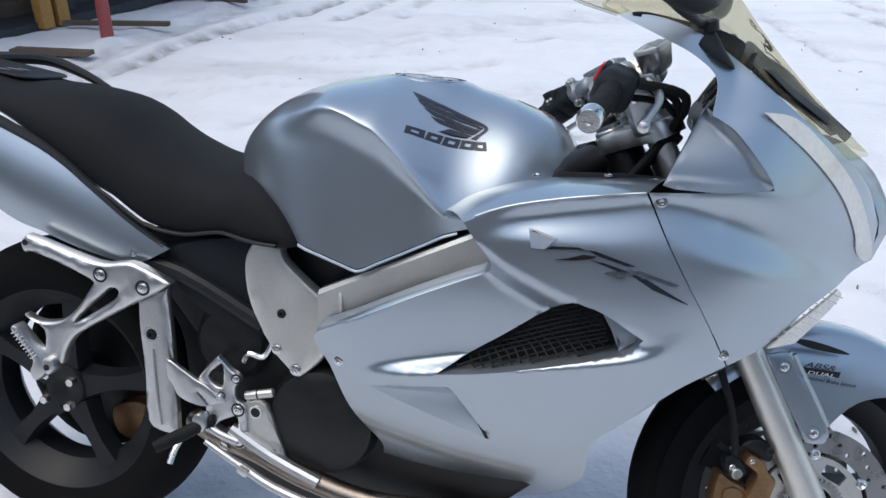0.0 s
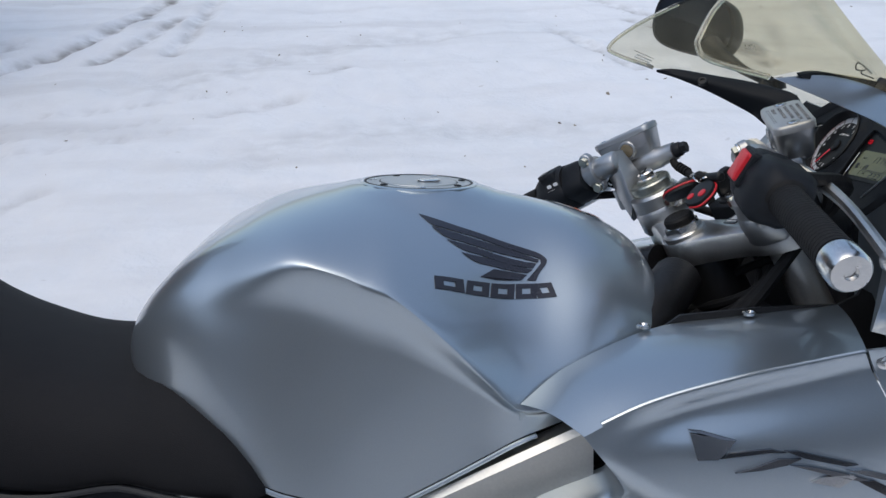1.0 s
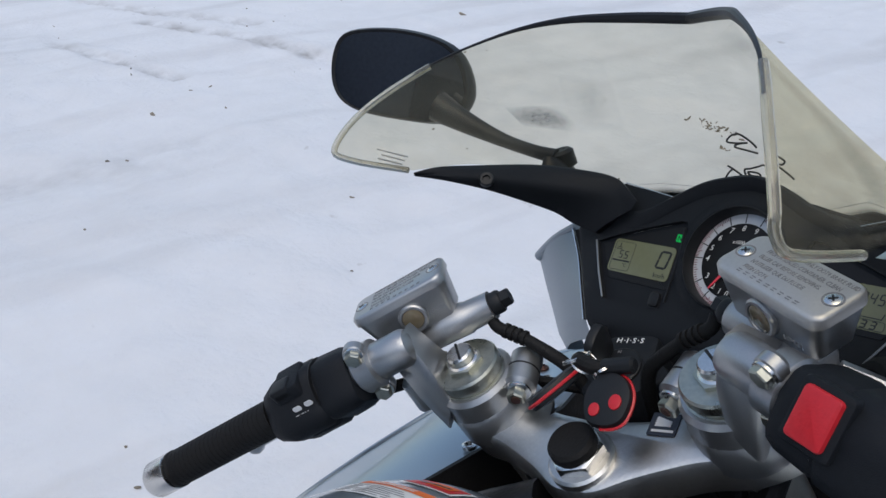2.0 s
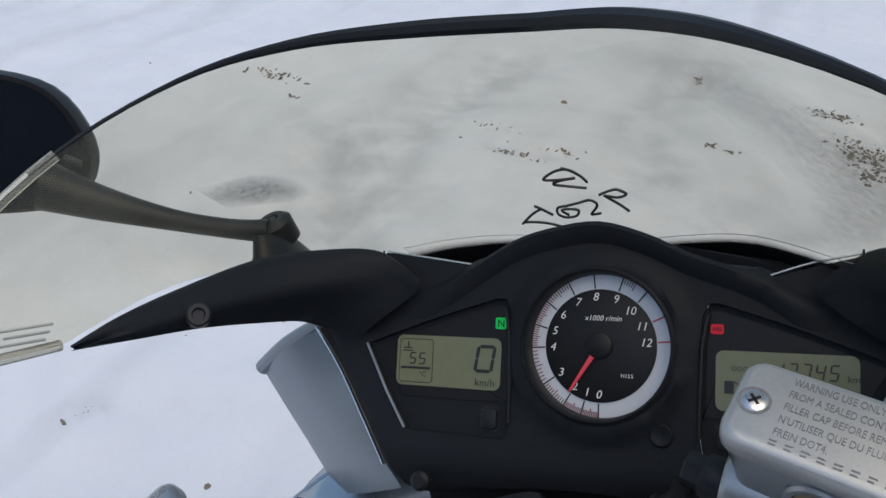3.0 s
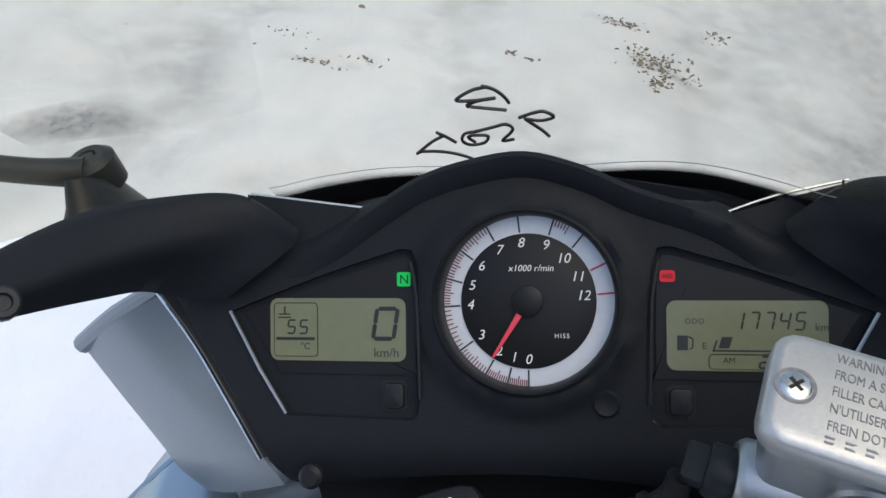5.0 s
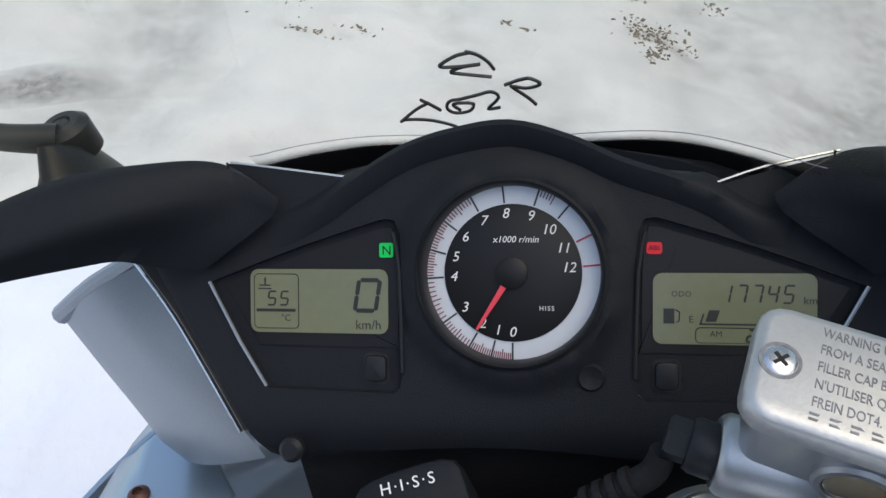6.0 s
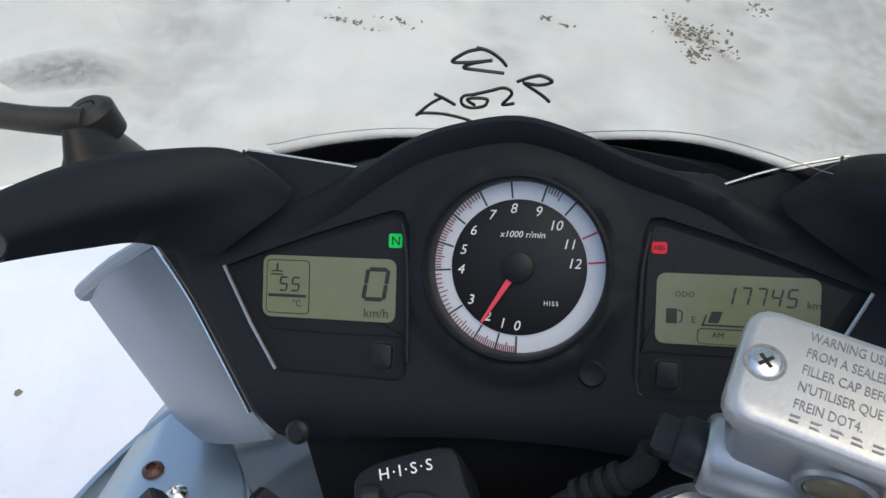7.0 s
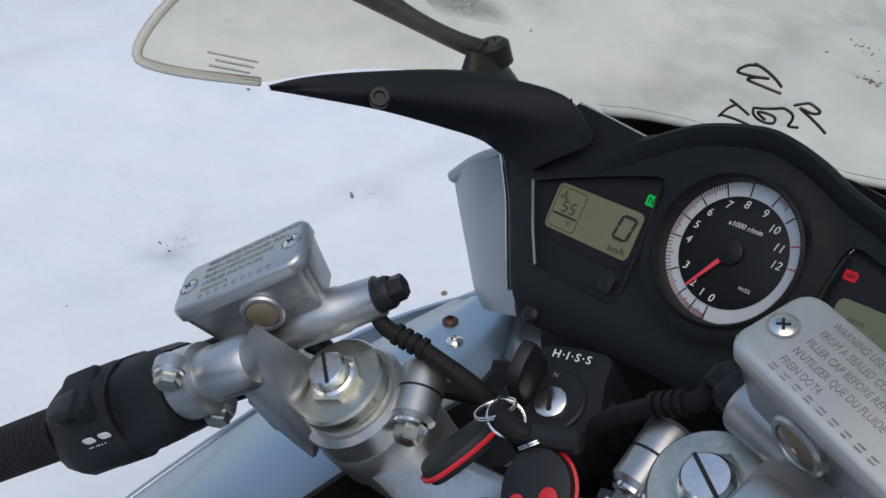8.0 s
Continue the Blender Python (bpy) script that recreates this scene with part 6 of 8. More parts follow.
SCRAWL = [[(-0.0427, 0.564), (-0.0394, 0.549), (-0.0361, 0.529)], [(-0.0398, 0.554), (-0.0475, 0.535), (-0.057, 0.502)], [(-0.057, 0.502), (-0.0536, 0.507), (-0.0433, 0.498), (-0.0347, 0.477), (-0.0295, 0.453)],
          [(-0.0256, 0.559), (-0.0302, 0.554), (-0.0326, 0.532), (-0.0293, 0.517), (-0.0224, 0.522), (-0.0196, 0.543), (-0.0257, 0.548), (-0.0291, 0.543), (-0.0268, 0.526)],
          [(-0.0256, 0.558), (-0.0163, 0.569), (-0.0098, 0.577), (-0.0068, 0.564), (-0.0089, 0.547), (-0.0134, 0.525), (-0.0075, 0.528)],
          [(-0.0026, 0.594), (0.0049, 0.608), (0.0097, 0.613), (0.0137, 0.599), (0.0071, 0.585), (0.0, 0.590)], [(0.0, 0.591), (0.0025, 0.577), (0.0072, 0.555), (0.0099, 0.537)],
          [(-0.0151, 0.681), (-0.0107, 0.673), (-0.007, 0.655), (-0.0053, 0.637)], [(-0.0127, 0.679), (-0.0199, 0.672), (-0.0278, 0.65), (-0.0203, 0.647), (-0.0105, 0.651)],
          [(-0.0105, 0.651), (-0.0189, 0.645), (-0.024, 0.634), (-0.0166, 0.626), (-0.0073, 0.618)]]
windscreen()


DC = Vector((1.238, 0.0, 1.028))
DU = Vector((0.56, 0.0, 0.83)).normalized()
DR = Vector((0, -1, 0))
DN = DR.cross(DU)


def dash_at(a, b, h=0.0):
    """A point of the instrument panel: millimetres right and up from the dial's middle, h towards the rider."""
    return DC + DR * (a / 1000) + DU * (b / 1000) + DN * (h / 1000)


def wing_trim(s):
    """The black inner trim from the dash pod back to the screen's corner."""
    up = curve([(1.09, 0.209, 1.112), (1.113, 0.2025, 1.1135), (1.154, 0.198, 1.107), (1.207, 0.185, 1.097), (1.236, 0.16, 1.088), (1.252, 0.132, 1.0785), (1.2505, 0.109, 1.061)], False, 8)
    mid = curve([(1.09, 0.207, 1.111), (1.11, 0.1955, 1.1085), (1.145, 0.183, 1.099), (1.192, 0.168, 1.084), (1.224, 0.148, 1.072), (1.242, 0.128, 1.0625), (1.2455, 0.111, 1.054)], False, 8)
    low = curve([(1.091, 0.207, 1.11), (1.112, 0.1945, 1.1025), (1.15, 0.186, 1.086), (1.19, 0.178, 1.065), (1.214, 0.174, 1.051), (1.226, 0.165, 1.039), (1.234, 0.147, 1.031)], False, 8)
    back = curve([(1.092, 0.208, 1.11), (1.117, 0.2025, 1.1025), (1.154, 0.195, 1.087), (1.194, 0.187, 1.067), (1.22, 0.181, 1.05), (1.234, 0.172, 1.037), (1.243, 0.149, 1.027)], False, 8)
    rings = []
    for u, q, l, b in zip(up, mid, low, back):
        sec = [u, u * 0.82 + q * 0.18 + np.array((-0.0016, -0.0022, 0.0022)), u * 0.5 + q * 0.5 + np.array((-0.0016, -0.0022, 0.0018)), u * 0.2 + q * 0.8 + np.array((-0.0008, -0.001, 0.0008)), q, q * 0.7 + l * 0.3 + np.array((-0.0026, -0.0006, 0.001)), q * 0.35 + l * 0.65 + np.array((-0.0024, 0.0, 0.0008)), l, b]
        rings.append([(p[0], s * p[1], p[2]) for p in sec])
    ob = part("wing_trim", loft(rings), BLACK, bike, "matt black inner fairing trim", smooth=55)
    part("wing_seam", tube([tuple(dash_at(-s * 128.5, 50, 18)), tuple(dash_at(-s * 128, 41, 16)), tuple(dash_at(-s * 127, 30, 12))], 0.0006, 5, 3), DARK, ob)
    part("trim_screw", lathe((1.1452, s * 0.1818, 1.0962), (-0.45, -s * 0.68, 0.58), [(0, 0.0065), (0.004, 0.0065), (0.005, 0.0055), (0.005, 0.0035), (0.003, 0.003), (0.003, 0.0)], 14), SATIN, ob)


for side in (-1, 1):
    wing_trim(side)


def mirror(s):
    """A mirror: round foot on the cowl, pivot cap, slim stalk and a shell dished towards the rider."""
    # the two feet differ a little in place; the nearer arm is folded lower
    dx, dy, dz, low = (0.004, 0.007, -0.004, 0.0) if s > 0 else (-0.058, -0.004, 0.006, 0.027)
    stalk = [(1.246 + dx, s * (0.200 + dy), 1.098 + dz), (1.238 + dx, s * (0.222 + dy), 1.104 + dz - low * 0.2), (1.229 + dx, s * (0.256 + dy), 1.115 + dz - low * 0.5), (1.214 + dx, s * (0.292 + dy), 1.134 + dz - low * 0.8), (1.203 + dx, s * (0.322 + dy), 1.152 + dz - low)]
    ob = part("mirror_arm", tube(stalk, [0.0075, 0.0064, 0.0070, 0.0110, 0.016], 14, 6), SATIN, bike, "black mirror on a slim stalk")
    foot = []
    for h, k in ((0.008, 1.0), (0.012, 1.0), (0.019, 0.86), (0.028, 0.66), (0.038, 0.50), (0.044, 0.40), (0.046, 0.1)):
        c = Vector((1.262 + dx - 0.20 * h, s * (0.192 + dy + 0.14 * h), 1.044 + dz + h))
        foot.append([c + Vector((0.040 * k * math.cos(a) - 0.006, s * 0.020 * k * math.sin(a), -0.020 * k * math.cos(a))) + Vector((0, 0, 0.006)) for a in [math.tau * q / 28 for q in range(28)]])
    part("mirror_base", loft(foot), SATIN, ob, smooth=60)
    part("pivot_cap", lathe((1.255 + dx, s * (0.1985 + dy), 1.087 + dz), (-0.2, s * 0.1, 1), [(0, 0.0125), (0.014, 0.0125), (0.017, 0.009), (0.017, 0.005), (0.013, 0.004)], 20), SATIN, ob)
    part("pivot_screw", hexhead((1.252 + dx, s * (0.200 + dy), 1.1005 + dz), (-0.2, s * 0.1, 1), 0.0045, 0.003), DARK, ob)
    # shell: a rounded lozenge turned in towards the rider
    c = Vector((1.197 + dx, s * (0.374 + dy), 1.183 + dz - low))
    nrm = Vector((-0.83, -s * 0.53, 0.14)).normalized()
    u = Vector((-0.52, s * 0.84, 0.18))
    u = (u - nrm * u.dot(nrm)).normalized()
    v = nrm.cross(u)
    if v.z < 0:
        v = -v
    face = curve([(-0.094, -0.012), (-0.070, -0.048), (0.0, -0.052), (0.070, -0.044), (0.098, -0.018), (0.100, 0.026), (0.078, 0.052), (0.0, 0.058), (-0.068, 0.040)], True, 5)
    face = [p * 0.86 for p in face]
    rings = []
    for depth, k in ((0.0, 0.90), (0.002, 0.96), (-0.006, 1.0), (-0.022, 0.96), (-0.040, 0.78), (-0.050, 0.45), (-0.052, 0.1)):
        rings.append([c + u * (p[0] * k) + v * (p[1] * k) + nrm * depth for p in face])
    part("mirror_shell", loft(rings), SATIN, ob, smooth=50)
    part("mirror_glass", loft([[c + u * (p[0] * 0.90) + v * (p[1] * 0.90) + nrm * h for p in face] for h in (0.0005, 0.0025)]), MIRROR, ob, "dark mirror glass reflecting the shed", smooth=0)


for side in (-1, 1):
    mirror(side)


def inner_panel(s):
    """Silver pocket panel between the dash and the cowl, and the cowl's ledge below it."""
    inner = curve([(1.2485, 0.189, 1.025), (1.234, 0.169, 1.004), (1.215, 0.149, 0.983), (1.199, 0.132, 0.961)], False, 5)
    outer = curve([(1.2515, 0.2486, 0.985), (1.241, 0.231, 0.965), (1.231, 0.213, 0.944), (1.223, 0.198, 0.923)], False, 5)
    rows = []
    for a, b in zip(inner, outer):
        row = []
        for k in range(8):
            q = k / 7
            p = a * (1 - q) + b * q + np.array((-0.006, 0.002, 0.003)) * math.sin(math.pi * q)
            row.append((p[0], s * p[1], p[2]))
        row.append((b[0] + 0.006, s * (b[1] + 0.005), b[2] - 0.004))
        row.append((b[0] + 0.030, s * (b[1] + 0.004), b[2] - 0.012))
        rows.append(row)
    # folded foot of the panel
    foot = []
    for k, p in enumerate(rows[-1]):
        foot.append((p[0] - 0.004, p[1] * 0.93, p[2] - 0.014 + 0.004 * k / 9))
    rows.append(foot)
    ob = part("inner_panel", loft(rows, False, False), SILVER_IN, bike, "silver-grey inner fairing panel", smooth=70)
    part("panel_backing", loft([[(p[0] - 0.0005, s * (p[1] + 0.002), p[2]), (p[0] + 0.002, s * (p[1] - 0.004), p[2]), (p[0] + 0.022, s * (p[1] - 0.011), p[2] - 0.002), (p[0] + 0.05, s * (p[1] - 0.025), p[2])] for p in inner], False, False), DARK, ob)
    part("panel_edge", tube([(p[0] - 0.002, s * (p[1] + 0.001), p[2] + 0.001) for p in inner], 0.0009, 6, 1, None, False), STEEL, ob)
    part("panel_top", tube([(1.2505, s * 0.188, 1.028), (1.250, s * 0.219, 1.010), (1.2525, s * 0.2496, 0.987)], [0.004, 0.0055, 0.0055], 10, 3), SILVER_IN, ob)
    rows = []
    z = 0.879
    for x, yi, yo in ((1.128, 0.150, 0.247), (1.163, 0.150, 0.250), (1.198, 0.154, 0.252), (1.228, 0.170, 0.252), (1.258, 0.194, 0.251), (1.288, 0.214, 0.245)):
        rows.append([(x, s * yi, z - 0.030), (x, s * yi, z - 0.004), (x, s * (yi + 0.003), z), (x, s * (yi * 0.6 + yo * 0.4), z + 0.001), (x, s * (yi * 0.3 + yo * 0.7), z + 0.001), (x, s * (yo - 0.003), z), (x, s * yo, z - 0.004), (x, s * (yo + 0.006), z - 0.030)])
    part("cowl_ledge", loft(rows, False, False), SILVER, ob, smooth=70)
    for x, y, mat in ((1.2196, 0.2246, RUST), (1.2047, 0.2019, STEEL)):
        part("panel_bolt", lathe((x, s * y, z + 0.0005), (0, 0, 1), [(0, 0.0065), (0.002, 0.0065), (0.0035, 0.005), (0.0045, 0.003), (0.002, 0.0028)], 16), mat, ob)


inner_panel(1)


# ---- instrument panel ----
def flat(outline, h0, h1, bevel=0.0, bm=None):
    return prism([(a / 1000, b / 1000) for a, b in outline], DC + DN * (h0 / 1000), DR, DU, (h1 - h0) / 1000, bevel / 1000, bm)


def instrument_panel():
    hood = [(-180, 4), (-170, 18), (-152, 34), (-136, 51), (-136, 51), (-120, 49), (-98, 46), (-76, 43), (-76, 43), (-51, 55), (-28, 62), (-2, 65), (24, 58), (46, 48), (70, 40), (84, 37), (84, 37), (109, 44), (134, 50), (134, 50), (152, 34), (170, 18), (180, 4)]
    low = [(128, -78), (112, -92), (60, -84), (0, -80), (-60, -84), (-112, -92), (-128, -78)]
    outline = curve(hood, False, 4) + curve(low, False, 3)
    lw = curve([(-146, -5), (-146, -5), (-100, 12), (-62, 24), (-62, 24), (-53, 17), (-52, -46), (-57, -56), (-57, -56), (-117, -55), (-117, -55), (-131, -33)], True, 3)
    rw = [(-a, b) for a, b in lw]
    dial = [(42.1 * math.cos(math.tau * k / 48) - 2.0, 42.1 * math.sin(math.tau * k / 48) - 0.4) for k in range(48)]

    def place(a, b, t=0.0):
        # the face rises into a lip under the hood and rolls back at the foot
        h = 6 * math.exp(-((math.hypot(a + 2.0, b + 0.4) - 45.0) / 5) ** 2)
        if b < -66:
            h -= (b + 66) ** 2 * 0.02
        if abs(a) > 135:
            h -= (abs(a) - 135) * 0.15
        return dash_at(a, b, h - t * 1000)

    face = part("instrument_panel", sheet(outline, place, 6.0, 0.004, [lw, rw, dial]), BLACK, bike, "matt black instrument panel with tachometer and two displays", smooth=50)
    # brow over the instruments, reaching forward under the screen
    line = curve([(-120, 21), (-108, 23), (-90, 32), (-75, 42), (-51, 56), (-28, 63), (-2, 66), (24, 59), (46, 49), (70, 41), (86, 34), (102, 24), (116, 21)], False, 4)
    rows = []
    for a, b in line:
        k = max(0.0, 1 - abs(a) / 140)
        up = smooth((78 - abs(a)) / 14)
        rise = smooth((122 - abs(a)) / 34)
        rows.append([dash_at(a * 0.97, b - 10, 0.4), dash_at(a * 0.98, b - 5, 0.5 + 3 * rise + 2 * k), dash_at(a, b - 1, 0.5 + 4 * rise + 3 * k), dash_at(a, b + 1.5, 0.5 + 2 * rise + 3 * k), dash_at(a, b + 2 + 3 * (1 - up), 0.3 - 4.3 * up), dash_at(a * 1.01, b + 5 - 6 * up, -1 - 29 * up), dash_at(a * 1.03, b + 6 - 20 * up, -2 - 78 * up)])
    part("brow", loft(rows, False, False), BLACK, face, "black brow over the instruments", smooth=60)

    # recess walls and window floors
    for poly, name in ((lw, "display_recess"), (rw, "display_recess")):
        bm = bmesh.new()
        loft([[place(a, b) for a, b in poly], [dash_at(a * 0.995, b * 0.995, -4) for a, b in poly]], True, False, bm)
        part(name, bm, SATIN, face, smooth=20)
        part("window_floor", flat(poly, -7, -4.5), BLACK, face)
    for s in (-1, 1):
        win = curve([(s * 140, -6), (s * 140, -6), (s * 98, 9), (s * 62, 20), (s * 62, 20), (s * 56, 15), (s * 55, -31), (s * 59, -35), (s * 122, -35), (s * 122, -35)], True, 3)
        w = part("display_window", flat(win, -4.5, -3.6), DIAL, face, "black display window")
        a0, a1 = sorted((s * 127, s * 59.5))
        b0, b1 = (-29, 1) if s < 0 else (-31, 0)
        part("lcd", flat(rounded(a0, b0, a1, b1, 4), -3.6, -3.0), LCD, w, "greenish grey liquid crystal display")
        part("recess_lip", tube([tuple(dash_at(s * 146, -5, 1)), tuple(dash_at(s * 131, -33, 1)), tuple(dash_at(s * 118, -54, 0.5))], 0.0009, 6, 1, None, False), CAST, face)
        part("button_well", flat(rounded(s * 65.5 - 6.2, -52.4, s * 65.5 + 6.2, -37.8, 3), -4.5, -4.0), DARK, face)
        part("recess_lip", tube([tuple(dash_at(s * 56, 18, 1)), tuple(dash_at(s * 53, 0, 1)), tuple(dash_at(s * 52, -46, 1))], 0.0011, 6, 2), SATIN, face)
        part("set_button", flat(rounded(s * 65.5 - 5, -51, s * 65.5 + 5, -39, 2.5), -4.5, -1.5, 1.0), SATIN, face, "black set button")
    part("set_button", lathe(dash_at(33, -46, -3), DN, [(0, 0.0062), (0.0040, 0.0062), (0.0050, 0.0052), (0.0045, 0.004), (0.0040, 0)], 20), BLACK, face)
    part("foot_clip", lathe(dash_at(-106, -84, -3), DN, [(0, 0.006), (0.004, 0.006), (0.006, 0.004), (0.006, 0)], 14), SATIN, face)

    def text(txt, size, a, b, h, mat, parent, name="lettering", shear=0.0, align="CENTER", turn=0.0, spacing=1.0):
        t = radians(turn)
        u = DR * math.cos(t) + DU * math.sin(t)
        v = DU * math.cos(t) - DR * math.sin(t)
        return writing(txt, size / 1000, plane_matrix(dash_at(a, b, h), u, v), name, mat, parent, 0.0001, align, shear, spacing)

    # tachometer
    def dial_at(a, b, h):
        return dash_at(0.98 * a - 2.0, 0.98 * b - 0.4, h)

    def moved(pts):
        return [(0.98 * a - 2.0, 0.98 * b - 0.4) for a, b in pts]

    bez = bmesh.new()
    loft([[dial_at(r * math.cos(q), r * math.sin(q), h) for q in [math.tau * k / 64 for k in range(64)]] for r, h in ((43.5, 6.0), (42.0, 7.5), (40.6, 5), (40.0, -5))], True, False, bez)
    bezel = part("dial_bezel", bez, SATIN, face, "black dial bezel")
    ring = part("dial_ring", ring_part(dial_at(0, 0, -5.4), DN, 0.0394, 0.0, 0.0008, 64), DIALRING, bezel, "silver tachometer scale ring")
    part("dial_centre", lathe(dial_at(0, 0, -4.6), DN, [(0, 0.0311), (0.0006, 0.0311), (0.0007, 0.0309), (0.0007, 0)], 64), DIAL, bezel)
    # 0 straight down, one thousand every 22.5 degrees clockwise over the left
    angles = [-90, -104.5, -120.5, -144, -176, 164.5, 143, 119, 96.5, 72, 50, 26, 5.5]

    def tick(a, r0, r1, w, mat):
        d, n = Vector((math.cos(radians(a)), math.sin(radians(a)))), Vector((-math.sin(radians(a)), math.cos(radians(a))))
        q = [d * r0 + n * w, d * r1 + n * w, d * r1 - n * w, d * r0 - n * w]
        part("tick", flat(moved(q), -4.6, -4.35), mat, ring)

    for k, a in enumerate(angles):
        tick(a, 32.3, 40.0, 0.42, DIALRED if k > 10 else LCDINK)
        if k < 12:
            b = angles[k + 1]
            b = b - 360 if b > a else b
            if k < 7 or k == 9:
                for j in range(1, 10 if k < 7 else 6):
                    tick(a + (b - a) * j / 10, 35.6 if j == 5 else 37.0, 40.0, 0.26, TICKRED)
    radius = 26.6
    for k, a in enumerate(angles):
        rr = radius + (0.8 if k < 10 else -0.8)
        text(str(k), 6.4, 0.98 * rr * math.cos(radians(a)) - 2.0, 0.98 * rr * math.sin(radians(a)) - 0.4, -3.7, WHITE, bezel, "numeral", 0.22)
    text("x1000 r/min", 4.2, -0.5, 14.6, -3.7, WHITE, bezel, "unit_lettering", 0.2)
    text("HISS", 2.9, 13.4, -16.3, -3.7, WHITE, bezel, "dial_lettering", 0, spacing=1.3)
    na = radians(NEEDLE_ANGLE)
    d, n = Vector((math.cos(na), math.sin(na))), Vector((-math.sin(na), math.cos(na)))
    part("needle", flat(moved([d * 6 + n * 1.5, d * 31 + n * 0.6, d * 31 - n * 0.6, d * 6 - n * 1.5]), -2.6, -1.8, 0.2), NEEDLE, bezel, "red tachometer needle")
    part("needle_hub", lathe(dial_at(0, 0, -4), DN, [(0, 0.0072), (0.0025, 0.0072), (0.0032, 0.006), (0.0032, 0)], 28), DIAL, bezel)

    # left display: coolant temperature and speed
    def seg(a, b, w, h, on, parent, lean=0.18, t=1.0):
        """One seven-segment digit; on: which of its bars show."""
        bars = {"a": ((0.12, 1), (0.88, 1)), "b": ((1, 0.95), (1, 0.55)), "c": ((1, 0.45), (1, 0.05)), "d": ((0.12, 0), (0.88, 0)), "e": ((0, 0.45), (0, 0.05)), "f": ((0, 0.95), (0, 0.55)), "g": ((0.14, 0.5), (0.86, 0.5))}
        for k in on:
            (x0, y0), (x1, y1) = bars[k]
            p, q = Vector((a + x0 * w + y0 * h * lean, b + y0 * h)), Vector((a + x1 * w + y1 * h * lean, b + y1 * h))
            n = (q - p).normalized()
            m = Vector((-n.y, n.x)) * t / 2
            n = n * t * 0.4
            part("segment", flat([tuple(p - n), tuple(p + m), tuple(q + m), tuple(q + n), tuple(q - m), tuple(p - m)], -3.0, -2.8), LCDINK, parent)

    wins = [o for o in face.children if o.name.startswith("display_window")]
    left, right = wins[0], wins[1]
    for o in (("five", -118.5, -16.0), ("five", -112.3, -16.0)):
        seg(o[1], o[2], 3.6, 6.4, "afgcd", left, 0.16, 0.8)
    part("display_bar", flat([(-124, -19.2), (-114, -19.2), (-114, -17.8), (-124, -17.8)], -3.0, -2.8), LCDINK, left)
    part("display_bar", flat([(-114, -19.2), (-104.5, -19.2), (-104.5, -17.8), (-114, -17.8)], -3.0, -2.8), LCDINK, left)
    frm = rounded(-125, -27, -103, -1.3, 2)
    b = bmesh.new()
    tube([tuple(dash_at(x, y, -2.9)) for x, y in frm + frm[:1]], 0.00022, 4, 1, b, False)
    part("display_frame", b, LCDINK, left)
    text("°C", 4.4, -109.3, -22.2, -2.95, LCDINK, left)
    part("coolant_mark", flat([(-122.5, -7), (-117, -7), (-117, -6.4), (-119.2, -6.4), (-119.2, -3), (-120, -3), (-120, -6.4), (-122.5, -6.4)], -3.0, -2.8), LCDINK, left)
    part("coolant_mark", flat([(-123, -8.6), (-116.5, -8.6), (-116.5, -8.0), (-123, -8.0)], -3.0, -2.8), LCDINK, left)
    seg(-75.5, -18.2, 10.0, 14.2, "abcdef", left, 0.16, 2.0)
    text("km/h", 6.2, -69.0, -25.0, -2.95, LCDINK, left)
    part("neutral_lamp", flat(rounded(-63.5, 6.5, -57, 13.2, 1.0), -3.6, -2.8), GREEN, left, "lit green neutral lamp")
    text("N", 6.0, -60.0, 9.6, -2.7, DIAL, left)

    # right display: distance, fuel bars and clock
    text("ODO", 3.4, 71.5, -9.2, -2.95, LCDINK, right, spacing=1.1)
    for k, on in enumerate(("bc", "abc", "abc", "fgbc", "afgcd")):
        seg(87.5 + 6.4 * k, -12.6, 3.7, 7.4, on, right, 0.2, 0.85)
    text("km", 4.6, 124.3, -11.6, -2.95, LCDINK, right)
    pump = part("pump_mark", flat([(64, -22), (68.6, -22), (68.6, -15.5), (64, -15.5)], -3.0, -2.8), LCDINK, right)
    part("pump_hose", tube([tuple(dash_at(69, -16, -2.9)), tuple(dash_at(70.8, -17, -2.9)), tuple(dash_at(70.6, -21, -2.9)), tuple(dash_at(69.4, -21.4, -2.9))], 0.0003, 4, 1, None, False), LCDINK, right)
    text("E", 4.2, 75.6, -20.2, -2.95, LCDINK, right)
    text("F", 3.6, 123.2, -20.5, -2.95, LCDINK, right)
    part("fuel_scale", flat([(79, -22.4), (119, -22.4), (119, -21.7), (79, -21.7)], -3.0, -2.8), LCDINK, right)
    part("fuel_scale", flat([(79, -22.4), (79.8, -22.4), (81.2, -17.5), (80.5, -17.5)], -3.0, -2.8), LCDINK, right)
    part("fuel_scale", flat([(118.2, -22.4), (119, -22.4), (120.4, -18), (119.7, -18)], -3.0, -2.8), LCDINK, right)
    part("fuel_bar", flat([(81.5, -21), (86.0, -21), (87.6, -16), (83.1, -16)], -3.0, -2.8), LCDINK, right)
    frm = rounded(77.5, -30.2, 122, -23.6, 2)
    b = bmesh.new()
    tube([tuple(dash_at(x, y, -2.9)) for x, y in frm + frm[:1]], 0.00022, 4, 1, b, False)
    part("display_frame", b, LCDINK, right)
    text("AM", 3.6, 86.0, -26.4, -2.95, LCDINK, right)
    for k, on in enumerate(("abged", "abgcd", "abgcd")):
        seg(98.5 + 6.8 * k, -29.4, 3.6, 5.0, on, right, 0.2, 0.9)
